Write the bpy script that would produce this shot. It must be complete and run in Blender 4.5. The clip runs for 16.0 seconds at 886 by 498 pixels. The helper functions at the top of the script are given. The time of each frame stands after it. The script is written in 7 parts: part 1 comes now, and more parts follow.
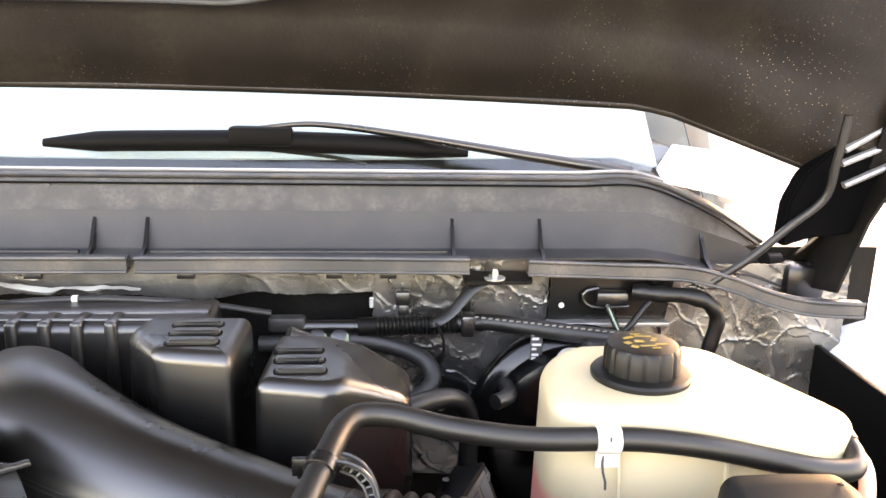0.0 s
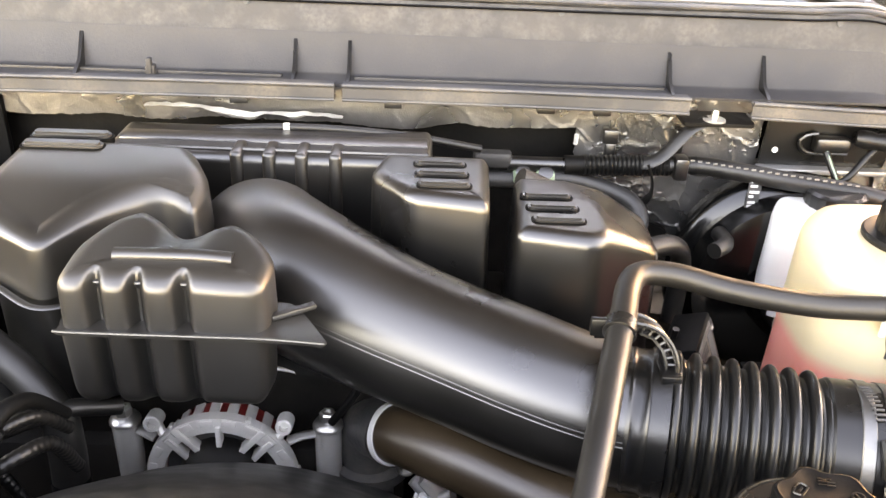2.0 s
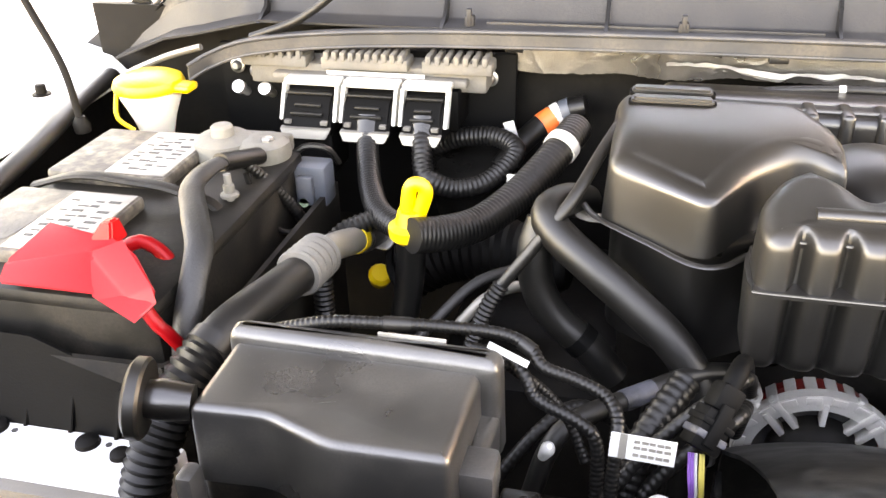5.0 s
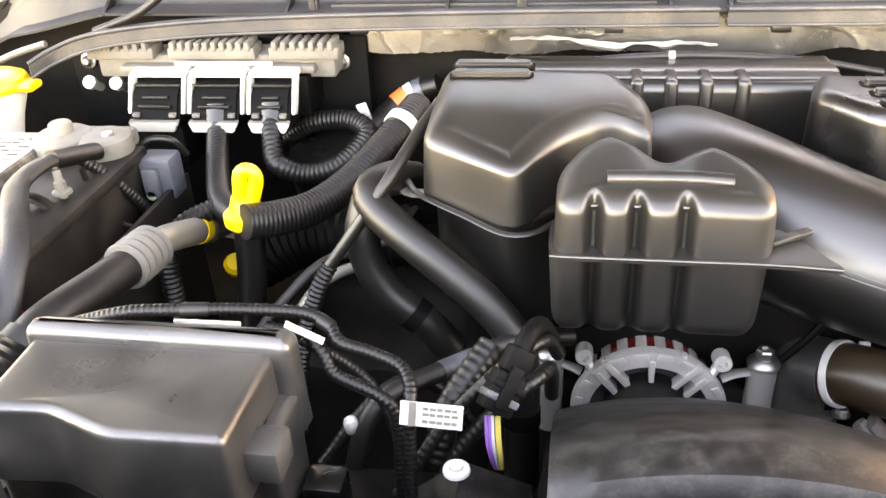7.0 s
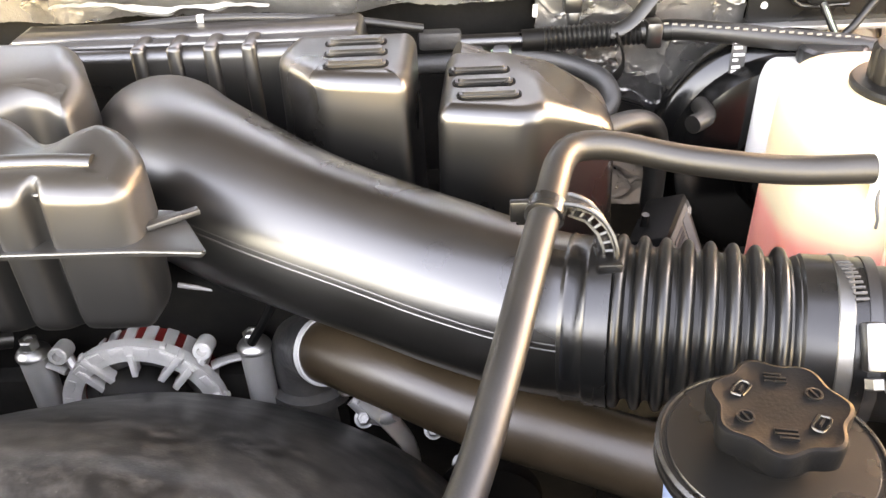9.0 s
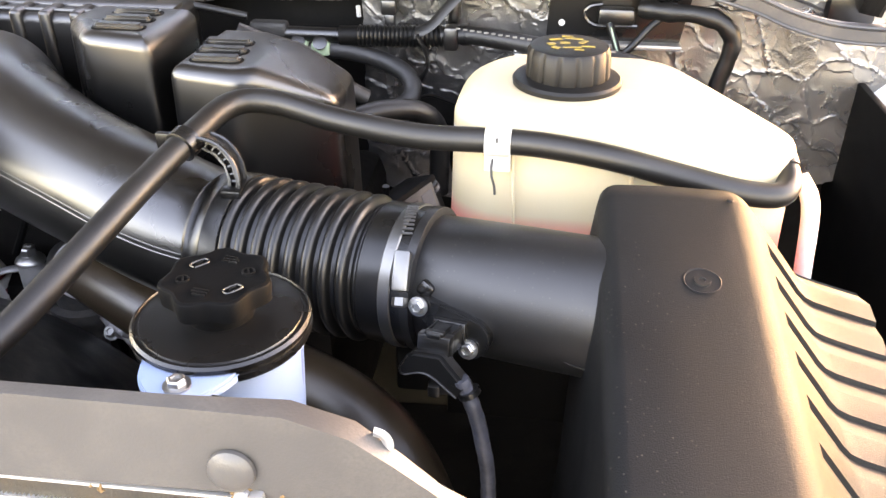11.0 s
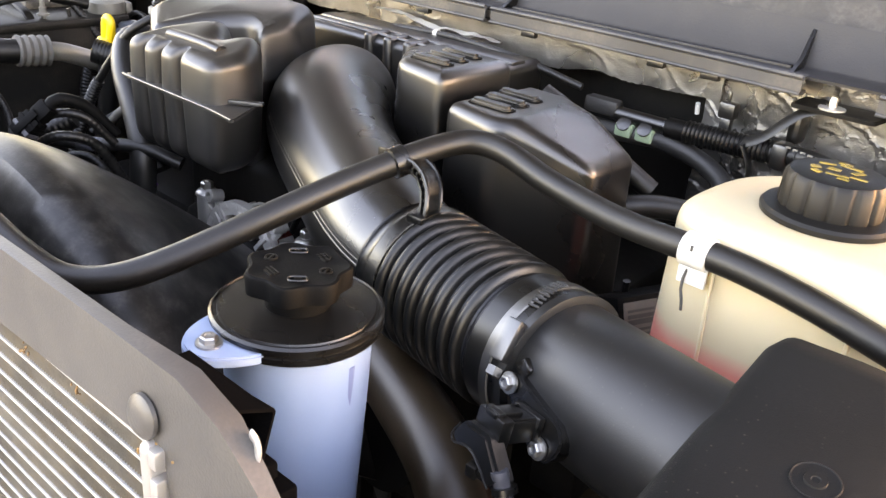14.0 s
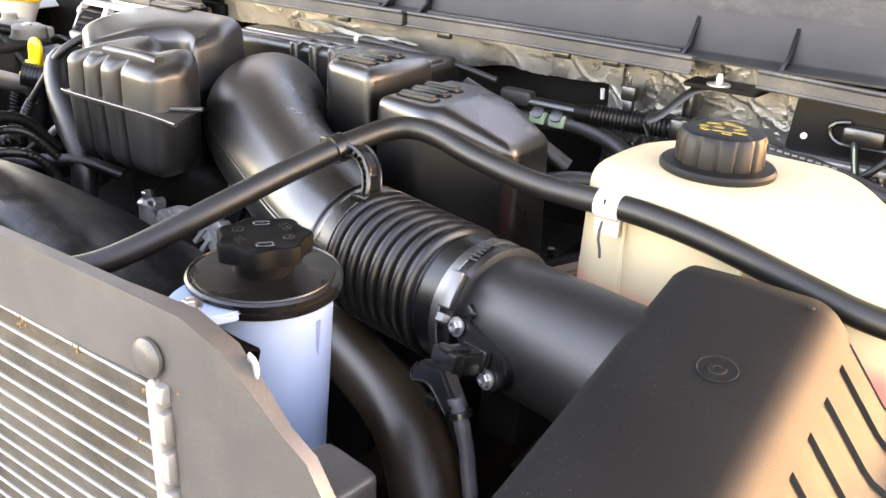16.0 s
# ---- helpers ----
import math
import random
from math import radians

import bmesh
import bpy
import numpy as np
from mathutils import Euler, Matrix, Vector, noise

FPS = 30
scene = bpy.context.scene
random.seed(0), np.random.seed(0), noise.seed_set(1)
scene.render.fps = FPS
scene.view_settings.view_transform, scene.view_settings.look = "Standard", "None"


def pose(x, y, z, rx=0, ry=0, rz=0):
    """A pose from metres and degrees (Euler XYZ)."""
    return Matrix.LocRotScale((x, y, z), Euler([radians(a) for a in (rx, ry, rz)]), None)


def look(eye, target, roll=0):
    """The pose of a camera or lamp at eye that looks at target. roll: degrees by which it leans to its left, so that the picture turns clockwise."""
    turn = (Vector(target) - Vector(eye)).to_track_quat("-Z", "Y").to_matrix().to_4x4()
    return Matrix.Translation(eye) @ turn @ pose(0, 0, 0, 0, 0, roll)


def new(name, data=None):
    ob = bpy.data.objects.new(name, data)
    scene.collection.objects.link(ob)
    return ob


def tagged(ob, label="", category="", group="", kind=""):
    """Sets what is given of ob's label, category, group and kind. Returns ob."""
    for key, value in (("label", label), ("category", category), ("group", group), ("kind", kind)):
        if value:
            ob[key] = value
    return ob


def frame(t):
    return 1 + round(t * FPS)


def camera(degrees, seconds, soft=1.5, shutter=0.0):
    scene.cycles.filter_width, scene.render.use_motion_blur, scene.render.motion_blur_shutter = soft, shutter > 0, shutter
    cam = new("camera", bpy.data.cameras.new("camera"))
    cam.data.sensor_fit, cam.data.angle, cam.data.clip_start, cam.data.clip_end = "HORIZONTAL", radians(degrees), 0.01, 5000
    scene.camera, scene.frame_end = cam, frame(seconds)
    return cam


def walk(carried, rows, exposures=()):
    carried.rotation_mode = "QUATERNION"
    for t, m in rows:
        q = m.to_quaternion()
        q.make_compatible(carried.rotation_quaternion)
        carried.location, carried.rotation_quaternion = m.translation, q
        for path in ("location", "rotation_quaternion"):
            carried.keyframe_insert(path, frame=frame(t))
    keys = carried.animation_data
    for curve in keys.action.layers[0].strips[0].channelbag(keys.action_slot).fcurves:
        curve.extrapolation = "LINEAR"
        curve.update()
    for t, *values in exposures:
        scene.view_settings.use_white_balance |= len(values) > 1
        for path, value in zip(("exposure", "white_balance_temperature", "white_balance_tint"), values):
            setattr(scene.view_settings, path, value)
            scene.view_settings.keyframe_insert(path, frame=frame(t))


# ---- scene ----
cam = camera(55.0, 16.0)
STOPS = 5.2
PATH = [
    (0, (0.381, -0.075, 1.634), (0.543, 1.854, 1.13), 1.3),
    (0.5, (0.376, -0.042, 1.64), (0.506, 1.836, 0.964), 2.1),
    (1, (0.36, -0.017, 1.636), (0.4, 1.82, 0.846), 2.9),
    (1.5, (0.296, -0.01, 1.65), (0.315, 1.791, 0.78), 3.0),
    (2, (0.183, -0.017, 1.651), (0.229, 1.755, 0.723), 2.5),
    (2.5, (0.067, -0.019, 1.65), (0.069, 1.745, 0.707), 1.4),
    (3, (-0.049, -0.031, 1.648), (-0.16, 1.732, 0.71), 1.2),
    (3.5, (-0.131, -0.043, 1.644), (-0.381, 1.707, 0.707), 0.5),
    (4, (-0.203, -0.035, 1.621), (-0.557, 1.69, 0.674), 0.7),
    (6.3, (-0.207, -0.032, 1.614), (-0.644, 1.643, 0.613), -2.8),
    (6.5, (-0.176, -0.031, 1.612), (-0.574, 1.656, 0.616), -3.1),
    (7, (-0.093, -0.022, 1.611), (-0.388, 1.681, 0.604), -3.1),
    (7.5, (-0.007, 0.014, 1.6), (-0.208, 1.714, 0.566), -2.7),
    (8, (0.077, 0.043, 1.589), (-0.068, 1.727, 0.521), -2.9),
    (8.5, (0.159, 0.055, 1.584), (0.058, 1.733, 0.501), -3.2),
    (9, (0.283, 0.062, 1.58), (0.24, 1.736, 0.487), -2.9),
    (9.5, (0.394, 0.061, 1.562), (0.419, 1.736, 0.468), -1.0),
    (9.7, (0.433, 0.048, 1.563), (0.472, 1.725, 0.474), -0.4),
    (11.8, (0.743, -0.08, 1.567), (0.147, 1.586, 0.636), 2.4),
    (12, (0.776, -0.057, 1.56), (0.058, 1.575, 0.654), 3.5),
    (12.5, (0.795, 0.006, 1.523), (-0.165, 1.53, 0.653), 7.3),
    (13, (0.783, 0.084, 1.538), (-0.326, 1.506, 0.673), 8.6),
    (13.5, (0.775, 0.081, 1.538), (-0.363, 1.471, 0.659), 6.0),
    (14, (0.801, 0.05, 1.529), (-0.348, 1.453, 0.685), 4.9),
    (14.5, (0.807, 0.018, 1.5), (-0.314, 1.471, 0.707), 6.5),
    (15, (0.798, 0.022, 1.498), (-0.221, 1.534, 0.676), 9.5),
    (15.5, (0.812, -0.003, 1.518), (-0.182, 1.535, 0.716), 6.4),
    (16, (0.842, -0.026, 1.523), (-0.178, 1.499, 0.727), 3.0),
]
walk(cam, [(t, look(eye, target, roll)) for t, eye, target, roll in PATH], [(t, STOPS + d, k + 200, 33) for t, d, k in ((0, -0.62, 9300), (0.5, -0.66, 10300), (1.0, -0.57, 11000), (1.5, -0.38, 11000), (2.0, 0.02, 10900), (2.5, 0.26, 11100), (4.0, 0.14, 10900), (6.5, -0.1, 11200), (7.0, 0.2, 11200), (8.0, 0.44, 11300), (8.5, 0.64, 11300), (9.5, 0.50, 10900), (12.0, -0.56, 8900), (13.5, -0.55, 9400), (14.5, -0.9, 9400), (15.0, -0.54, 9400), (16.0, -0.52, 9300))])


# ---- sky, sun ----
world = bpy.data.worlds.new("sky")
scene.world = world
world.use_nodes = True
wn = world.node_tree.nodes
sky = wn.new("ShaderNodeTexSky")
sky.sky_type, sky.sun_disc = "NISHITA", False
SUN_UP, SUN_TURN = 12.0, 42.0
sky.sun_elevation, sky.sun_rotation = radians(SUN_UP), radians(SUN_TURN)
sky.air_density, sky.dust_density, sky.ozone_density = 1.0, 0.8, 1.0
wn["Background"].inputs["Strength"].default_value = 0.15
world.node_tree.links.new(sky.outputs[0], wn["Background"].inputs["Color"])

sun = new("sun", bpy.data.lights.new("sun", "SUN"))
sun.data.energy, sun.data.angle, sun.data.color = 0.06, radians(10.0), (1.0, 0.88, 0.76)
sa, sb = radians(SUN_UP), radians(SUN_TURN)
sun.matrix_world = look((6 * math.sin(sb) * math.cos(sa), 6 * math.cos(sb) * math.cos(sa), 6 * math.sin(sa) + 1.3), (0, 0, 1.3))


# ---- materials ----
def mat(name, base, rough=0.5, metal=0.0, grain=400.0, bump=0.05, vary=0.15, blotch=9.0, spec=0.5,
        dust=0.0, dust_sheen_col=(0.30, 0.25, 0.19), per_piece=0.0, speck=0.0, top_sheen=0.0, **extra):
    """A surface with grain (fine) and blotches (coarse) in colour, roughness and relief, dust in patches, fine specks
    and a tint that paints reflected light on upward faces.
    """
    m = bpy.data.materials.new(name)
    m.use_nodes = True
    n, l = m.node_tree.nodes, m.node_tree.links
    b = n["Principled BSDF"]
    geo = n.new("ShaderNodeTexCoord")

    def tex(scale, detail=4.0):
        t = n.new("ShaderNodeTexNoise")
        t.inputs["Scale"].default_value, t.inputs["Detail"].default_value = scale, detail
        l.new(geo.outputs["Object"], t.inputs["Vector"])
        return t

    def mixed(kind, fac, a, c):
        x = n.new("ShaderNodeMix")
        x.data_type, x.blend_type = "RGBA", kind
        for sock, val in ((x.inputs[0], fac), (x.inputs[6], a), (x.inputs[7], c)):
            if hasattr(val, "links"):
                l.new(val, sock)
            else:
                sock.default_value = val if isinstance(val, float) else (*val, 1.0)
        return x.outputs[2]

    def ramp(src, lo, hi, a=0.0, c=1.0):
        r = n.new("ShaderNodeMapRange")
        l.new(src, r.inputs[0])
        for i, v in enumerate((lo, hi, a, c)):
            r.inputs[i + 1].default_value = v
        return r.outputs[0]

    fine, coarse = tex(grain, 3.0), tex(blotch, 5.0)
    shade = ramp(coarse.outputs["Fac"], 0.3, 0.7, 1.0 - vary, 1.0 + vary)
    col = mixed("MULTIPLY", 1.0, base, shade)
    if per_piece:
        info = n.new("ShaderNodeObjectInfo")
        col = mixed("MULTIPLY", 1.0, col, ramp(info.outputs["Random"], 0, 1, 1 - per_piece, 1 + per_piece))
    rgh = ramp(coarse.outputs["Fac"], 0.3, 0.7, max(0.02, rough - 0.06), min(1.0, rough + 0.06))
    if dust:
        d1, d2 = tex(blotch * 2.3, 8.0), tex(grain * 0.6, 2.0)
        mul = n.new("ShaderNodeMath")
        mul.operation = "MULTIPLY"
        l.new(ramp(d1.outputs["Fac"], 0.42, 0.75, 0.0, dust), mul.inputs[0])
        l.new(ramp(d2.outputs["Fac"], 0.3, 0.6, 0.3, 1.0), mul.inputs[1])
        col = mixed("MIX", mul.outputs[0], col, dust_sheen_col)
    if speck:
        s = n.new("ShaderNodeTexVoronoi")
        s.inputs["Scale"].default_value = 190.0
        l.new(geo.outputs["Object"], s.inputs["Vector"])
        area = tex(7.0, 3.0)
        mul = n.new("ShaderNodeMath")
        mul.operation = "MULTIPLY"
        l.new(ramp(s.outputs["Distance"], 0.05, 0.16, 1.0, 0.0), mul.inputs[0])
        l.new(ramp(area.outputs["Fac"], 0.45, 0.7, 0.0, speck), mul.inputs[1])
        col = mixed("MIX", mul.outputs[0], col, dust_sheen_col)
    # Tints upward faces paler: the warm light on the tops, put into the colour.
    if top_sheen:
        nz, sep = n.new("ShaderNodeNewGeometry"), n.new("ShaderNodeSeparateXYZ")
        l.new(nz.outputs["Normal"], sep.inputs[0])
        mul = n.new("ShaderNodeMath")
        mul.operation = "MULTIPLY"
        l.new(ramp(sep.outputs["Z"], 0.45, 1.0, 0.0, top_sheen), mul.inputs[0])
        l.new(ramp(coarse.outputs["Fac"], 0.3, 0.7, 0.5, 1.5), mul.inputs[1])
        col = mixed("MIX", mul.outputs[0], col, dust_sheen_col)
    l.new(col, b.inputs["Base Color"])
    l.new(rgh, b.inputs["Roughness"])
    b.inputs["Metallic"].default_value = metal
    b.inputs["Specular IOR Level"].default_value = spec
    if bump:
        bp = n.new("ShaderNodeBump")
        bp.inputs["Strength"].default_value, bp.inputs["Distance"].default_value = bump, 0.002
        l.new(fine.outputs["Fac"], bp.inputs["Height"])
        l.new(bp.outputs[0], b.inputs["Normal"])
    for key, v in extra.items():
        b.inputs[key.replace("_", " ")].default_value = v
    return m


PLASTIC = mat("black_moulded_plastic", (0.0024, 0.0022, 0.0020), 0.31, grain=900, bump=0.03, vary=0.2, top_sheen=0.012, spec=0.85, dust_sheen_col=(0.36, 0.25, 0.18))
DUSTY = mat("dusty_black_plastic", (0.0085, 0.0079, 0.0073), 0.37, grain=900, bump=0.03, vary=0.25, top_sheen=0.011, spec=0.85, dust_sheen_col=(0.32, 0.26, 0.20))
LID = mat("dull_black_lid", (0.019, 0.0185, 0.018), 0.32, grain=1200, bump=0.06, vary=0.3, dust=0.12, top_sheen=0.06, dust_sheen_col=(0.30, 0.275, 0.24), spec=0.9, speck=0.2)
SOOT = mat("dull_black_bracket", (0.0022, 0.0022, 0.0024), 0.9, grain=500, bump=0.1, vary=0.2, spec=0.0)
FLAT_BLACK = mat("flat_black_steel", (0.002, 0.002, 0.002), 0.6, grain=500, bump=0.1, vary=0.2, spec=0.08)
MATTE = mat("matte_black_cap", (0.0042, 0.0042, 0.0042), 0.45, grain=900, bump=0.08, vary=0.2, spec=0.25)
PLASTIC2 = mat("black_lid_plastic", (0.0032, 0.0032, 0.0032), 0.27, grain=1500, bump=0.08, vary=0.2, dust=0.006, top_sheen=0.005)
GRAINED = mat("grained_black_plastic", (0.0042, 0.0042, 0.0041), 0.62, grain=1100, bump=0.18, vary=0.18, speck=0.25, spec=0.20)
METER = mat("satin_black_tube", (0.0040, 0.0040, 0.0041), 0.44, grain=1100, bump=0.06, vary=0.15, speck=0.1, spec=0.62)
GLOSS = mat("gloss_black_enamel", (0.0018, 0.0018, 0.0018), 0.16, grain=300, bump=0.02, vary=0.2, spec=0.4)
RUBBER = mat("black_rubber_hose", (0.0034, 0.0032, 0.0030), 0.44, grain=700, bump=0.06, vary=0.25, dust=0.015, top_sheen=0.010, spec=0.45)
BELLOWS = mat("black_rubber_bellows", (0.0030, 0.0030, 0.0030), 0.30, grain=700, bump=0.03, vary=0.2, dust=0.006, top_sheen=0.006, spec=0.4)
TAPE = mat("dusty_grey_tape", (0.045, 0.047, 0.056), 0.45, grain=200, bump=0.4, vary=0.5, blotch=60, spec=0.5)
CONDUIT = mat("black_split_conduit", (0.0030, 0.0030, 0.0030), 0.40, grain=500, bump=0.08, vary=0.3, dust=0.012, top_sheen=0.005, spec=0.32)
DEEP = mat("oily_black_metal", (0.0034, 0.0031, 0.0028), 0.55, grain=60, bump=0.4, vary=0.4, dust=0.02, spec=0.12)
SHROUD = mat("black_shroud_plastic", (0.0035, 0.0035, 0.0035), 0.40, grain=500, bump=0.08, vary=0.3, blotch=30, dust=0.34, top_sheen=0.004, speck=0.5, spec=0.45, dust_sheen_col=(0.10, 0.096, 0.088))
PIPE = mat("dusty_brown_black_pipe", (0.019, 0.012, 0.0065), 0.36, grain=300, bump=0.06, vary=0.25, dust=0.06, top_sheen=0.05, dust_sheen_col=(0.24, 0.16, 0.095))
COWL = mat("weathered_grey_plastic", (0.0155, 0.0155, 0.0168), 0.5, grain=500, bump=0.12, vary=0.25, blotch=6, dust=0.25, spec=0.33, dust_sheen_col=(0.068, 0.062, 0.055))
COWL_TOP = mat("chalky_grey_plastic", (0.019, 0.018, 0.0168), 0.5, grain=300, bump=0.15, vary=0.45, blotch=14, dust=0.45, spec=0.35, dust_sheen_col=(0.105, 0.095, 0.088))
SEAL = mat("grey_rubber_seal", (0.025, 0.026, 0.0285), 0.5, grain=500, bump=0.08, vary=0.2, blotch=8, dust=0.2)
FOIL = mat("crinkled_foil", (0.155, 0.150, 0.144), 0.28, 0.8, grain=700, bump=0.25, vary=0.4, blotch=14, dust=0.3, dust_sheen_col=(0.10, 0.094, 0.082))
ALT_CAST = mat("pale_cast_alloy", (0.50, 0.49, 0.47), 0.40, 0.5, grain=300, bump=0.25, vary=0.3, dust=0.2)
CAST_DARK = mat("dark_cast_housing", (0.030, 0.030, 0.031), 0.45, 0.2, grain=200, bump=0.3, vary=0.35, dust=0.15)
CRUMB = mat("dry_brown_litter", (0.16, 0.09, 0.035), 0.9, grain=300, bump=0.4, vary=0.4, per_piece=0.3)
ALU = mat("cast_aluminium", (0.60, 0.59, 0.57), 0.34, 0.8, grain=300, bump=0.25, vary=0.25, dust=0.25)
STEEL = mat("zinc_steel", (0.40, 0.395, 0.38), 0.38, 1.0, grain=300, bump=0.08, vary=0.2, dust=0.08)
TANK = mat("silver_tank", (0.27, 0.265, 0.26), 0.42, 0.6, grain=300, bump=0.1, vary=0.2, dust=0.25)
FINS = mat("radiator_fins", (0.20, 0.19, 0.17), 0.5, 0.4, grain=220, bump=0.4, vary=0.35, blotch=16, dust=0.5, dust_sheen_col=(0.25, 0.19, 0.12))
BAR = mat("radiator_tube", (0.46, 0.46, 0.45), 0.36, 0.6, grain=300, bump=0.05, vary=0.1)
PANEL = mat("satin_grey_panel", (0.042, 0.0405, 0.039), 0.42, grain=700, bump=0.10, vary=0.15, blotch=10, dust=0.25, dust_sheen_col=(0.14, 0.125, 0.105))
WHITE = mat("white_body_paint", (0.80, 0.80, 0.79), 0.25, grain=300, bump=0.02, vary=0.06, dust=0.1)
HOOD = mat("dusty_hood_inside", (0.0085, 0.0067, 0.0050), 0.42, grain=250, bump=0.15, vary=0.3, blotch=5, dust=0.03, speck=0.9, spec=0.25, dust_sheen_col=(0.36, 0.29, 0.20))
YELLOW = mat("yellow_plastic", (0.62, 0.40, 0.012), 0.38, grain=400, bump=0.03, vary=0.08)
RED = mat("red_plastic", (0.30, 0.0025, 0.004), 0.42, grain=400, bump=0.03, vary=0.1, spec=0.25)
ORANGE = mat("orange_ring", (0.75, 0.13, 0.03), 0.45, grain=300, bump=0.05, vary=0.1)
OFFWHITE = mat("milky_plastic", (0.52, 0.50, 0.45), 0.4, grain=300, bump=0.03, vary=0.06, Subsurface_Weight=0.3)
CLIPW = mat("white_nylon_clip", (0.42, 0.42, 0.40), 0.4, grain=300, bump=0.03, vary=0.08)
# White plastic; the blue skylight on it is put into the base colour.
BLUISH = mat("sky_tinted_reservoir", (0.22, 0.295, 0.42), 0.38, grain=200, bump=0.04, vary=0.05, Subsurface_Weight=0.35, Subsurface_Radius=(0.02, 0.02, 0.02))
WINDOW = mat("darker_blue_window", (0.12, 0.155, 0.27), 0.38, grain=200, bump=0.04, vary=0.05, Subsurface_Weight=0.35, Subsurface_Radius=(0.02, 0.02, 0.02))
MILKY = mat("milky_white_tank", (0.50, 0.50, 0.485), 0.4, grain=200, bump=0.04, vary=0.06, dust=0.1, Subsurface_Weight=0.3, Subsurface_Radius=(0.02, 0.02, 0.02))
PAPER = mat("white_label", (0.44, 0.44, 0.425), 0.5, grain=400, bump=0.03, vary=0.08)
LABEL_DUST = mat("dusty_pale_label", (0.30, 0.285, 0.255), 0.6, grain=300, bump=0.05, vary=0.35, blotch=30, dust=0.4)
INK = mat("black_ink", (0.03, 0.03, 0.03), 0.6, grain=400, bump=0.0, vary=0.1)
YELLOW_INK = mat("yellow_print", (0.20, 0.14, 0.025), 0.5, grain=700, bump=0.05, vary=0.4, blotch=120)
BAT_CASE = mat("battery_case", (0.006, 0.0056, 0.005), 0.5, grain=500, bump=0.1, vary=0.4, dust=0.08, spec=0.2)
BAT_TOP = mat("dusty_battery_top", (0.055, 0.049, 0.042), 0.6, grain=200, bump=0.3, vary=0.5, blotch=22, dust=0.7, dust_sheen_col=(0.34, 0.29, 0.22))
GREYBLUE = mat("grey_blue_connector", (0.05, 0.06, 0.075), 0.45, grain=400, bump=0.04, vary=0.1, dust=0.2)
GREYPIPE = mat("grey_painted_line", (0.20, 0.19, 0.17), 0.42, 0.5, grain=300, bump=0.05, vary=0.15, dust=0.2)
GREYHOSE = mat("grey_braided_sleeve", (0.011, 0.0107, 0.0105), 0.55, grain=350, bump=0.25, vary=0.2, dust=0.12, dust_sheen_col=(0.12, 0.10, 0.08))
BAND = mat("dull_band_steel", (0.17, 0.17, 0.165), 0.42, 1.0, grain=300, bump=0.08, vary=0.25, dust=0.1)
WIRE_YELLOW = mat("pale_yellow_wire", (0.42, 0.34, 0.08), 0.45, grain=400, bump=0.0, vary=0.1)
PALE = mat("corroded_pale_lead", (0.14, 0.135, 0.12), 0.6, grain=160, bump=0.4, vary=0.5, dust=0.3)
FOAM = mat("grey_foam_ring", (0.095, 0.090, 0.082), 0.75, grain=160, bump=0.5, vary=0.25, dust=0.3)
GREEN = mat("pale_green_clip", (0.22, 0.30, 0.20), 0.5, grain=400, bump=0.03, vary=0.1)
PURPLE = mat("purple_wire", (0.20, 0.08, 0.32), 0.45, grain=400, bump=0.0, vary=0.1)
COPPER = mat("red_lacquered_winding", (0.16, 0.012, 0.010), 0.3, 0.3, grain=300, bump=0.1, vary=0.4)
GROUND = mat("grey_concrete", (0.32, 0.295, 0.26), 0.8, grain=60, bump=0.3, vary=0.2, blotch=1.2)
CABIN = mat("dark_grey_dashboard", (0.035, 0.035, 0.04), 0.7, grain=200, bump=0.1, vary=0.2)
# Paints the reflected sky's brightness, for the sheet behind the windscreen.
SKY_SHEET = mat("painted_sky_sheet", (0.40, 0.44, 0.46), 0.45, grain=120, bump=0.1, vary=0.2, blotch=3)

GLASS = bpy.data.materials.new("windscreen_glass")
GLASS.use_nodes = True
gb = GLASS.node_tree.nodes["Principled BSDF"]
gb.inputs["Base Color"].default_value = (0.80, 0.90, 0.88, 1)
gb.inputs["Roughness"].default_value, gb.inputs["IOR"].default_value = 0.02, 1.5
gb.inputs["Transmission Weight"].default_value = 1.0


def coolant_material():
    """Milky cream plastic; below the fill line the red coolant shows through it."""
    m = mat("coolant_bottle_plastic", (0.455, 0.375, 0.247), 0.36, grain=250, bump=0.05, vary=0.05, blotch=12,
            Subsurface_Weight=0.35, Subsurface_Radius=(0.03, 0.02, 0.012))
    n, l = m.node_tree.nodes, m.node_tree.links
    b = n["Principled BSDF"]
    src = b.inputs["Base Color"].links[0].from_socket
    co, sep, rng, mixn = n.new("ShaderNodeTexCoord"), n.new("ShaderNodeSeparateXYZ"), n.new("ShaderNodeMapRange"), n.new("ShaderNodeMix")
    l.new(co.outputs["Object"], sep.inputs[0])
    l.new(sep.outputs["Z"], rng.inputs[0])
    for i, v in enumerate((FILL - 0.012, FILL + 0.004, 1.0, 0.0)):
        rng.inputs[i + 1].default_value = v
    mixn.data_type = "RGBA"
    l.new(rng.outputs[0], mixn.inputs[0])
    l.new(src, mixn.inputs[6])
    mixn.inputs[7].default_value = (0.60, 0.20, 0.16, 1)
    l.new(mixn.outputs[2], b.inputs["Base Color"])
    return m


FILL = 1.207
COOLANT = coolant_material()


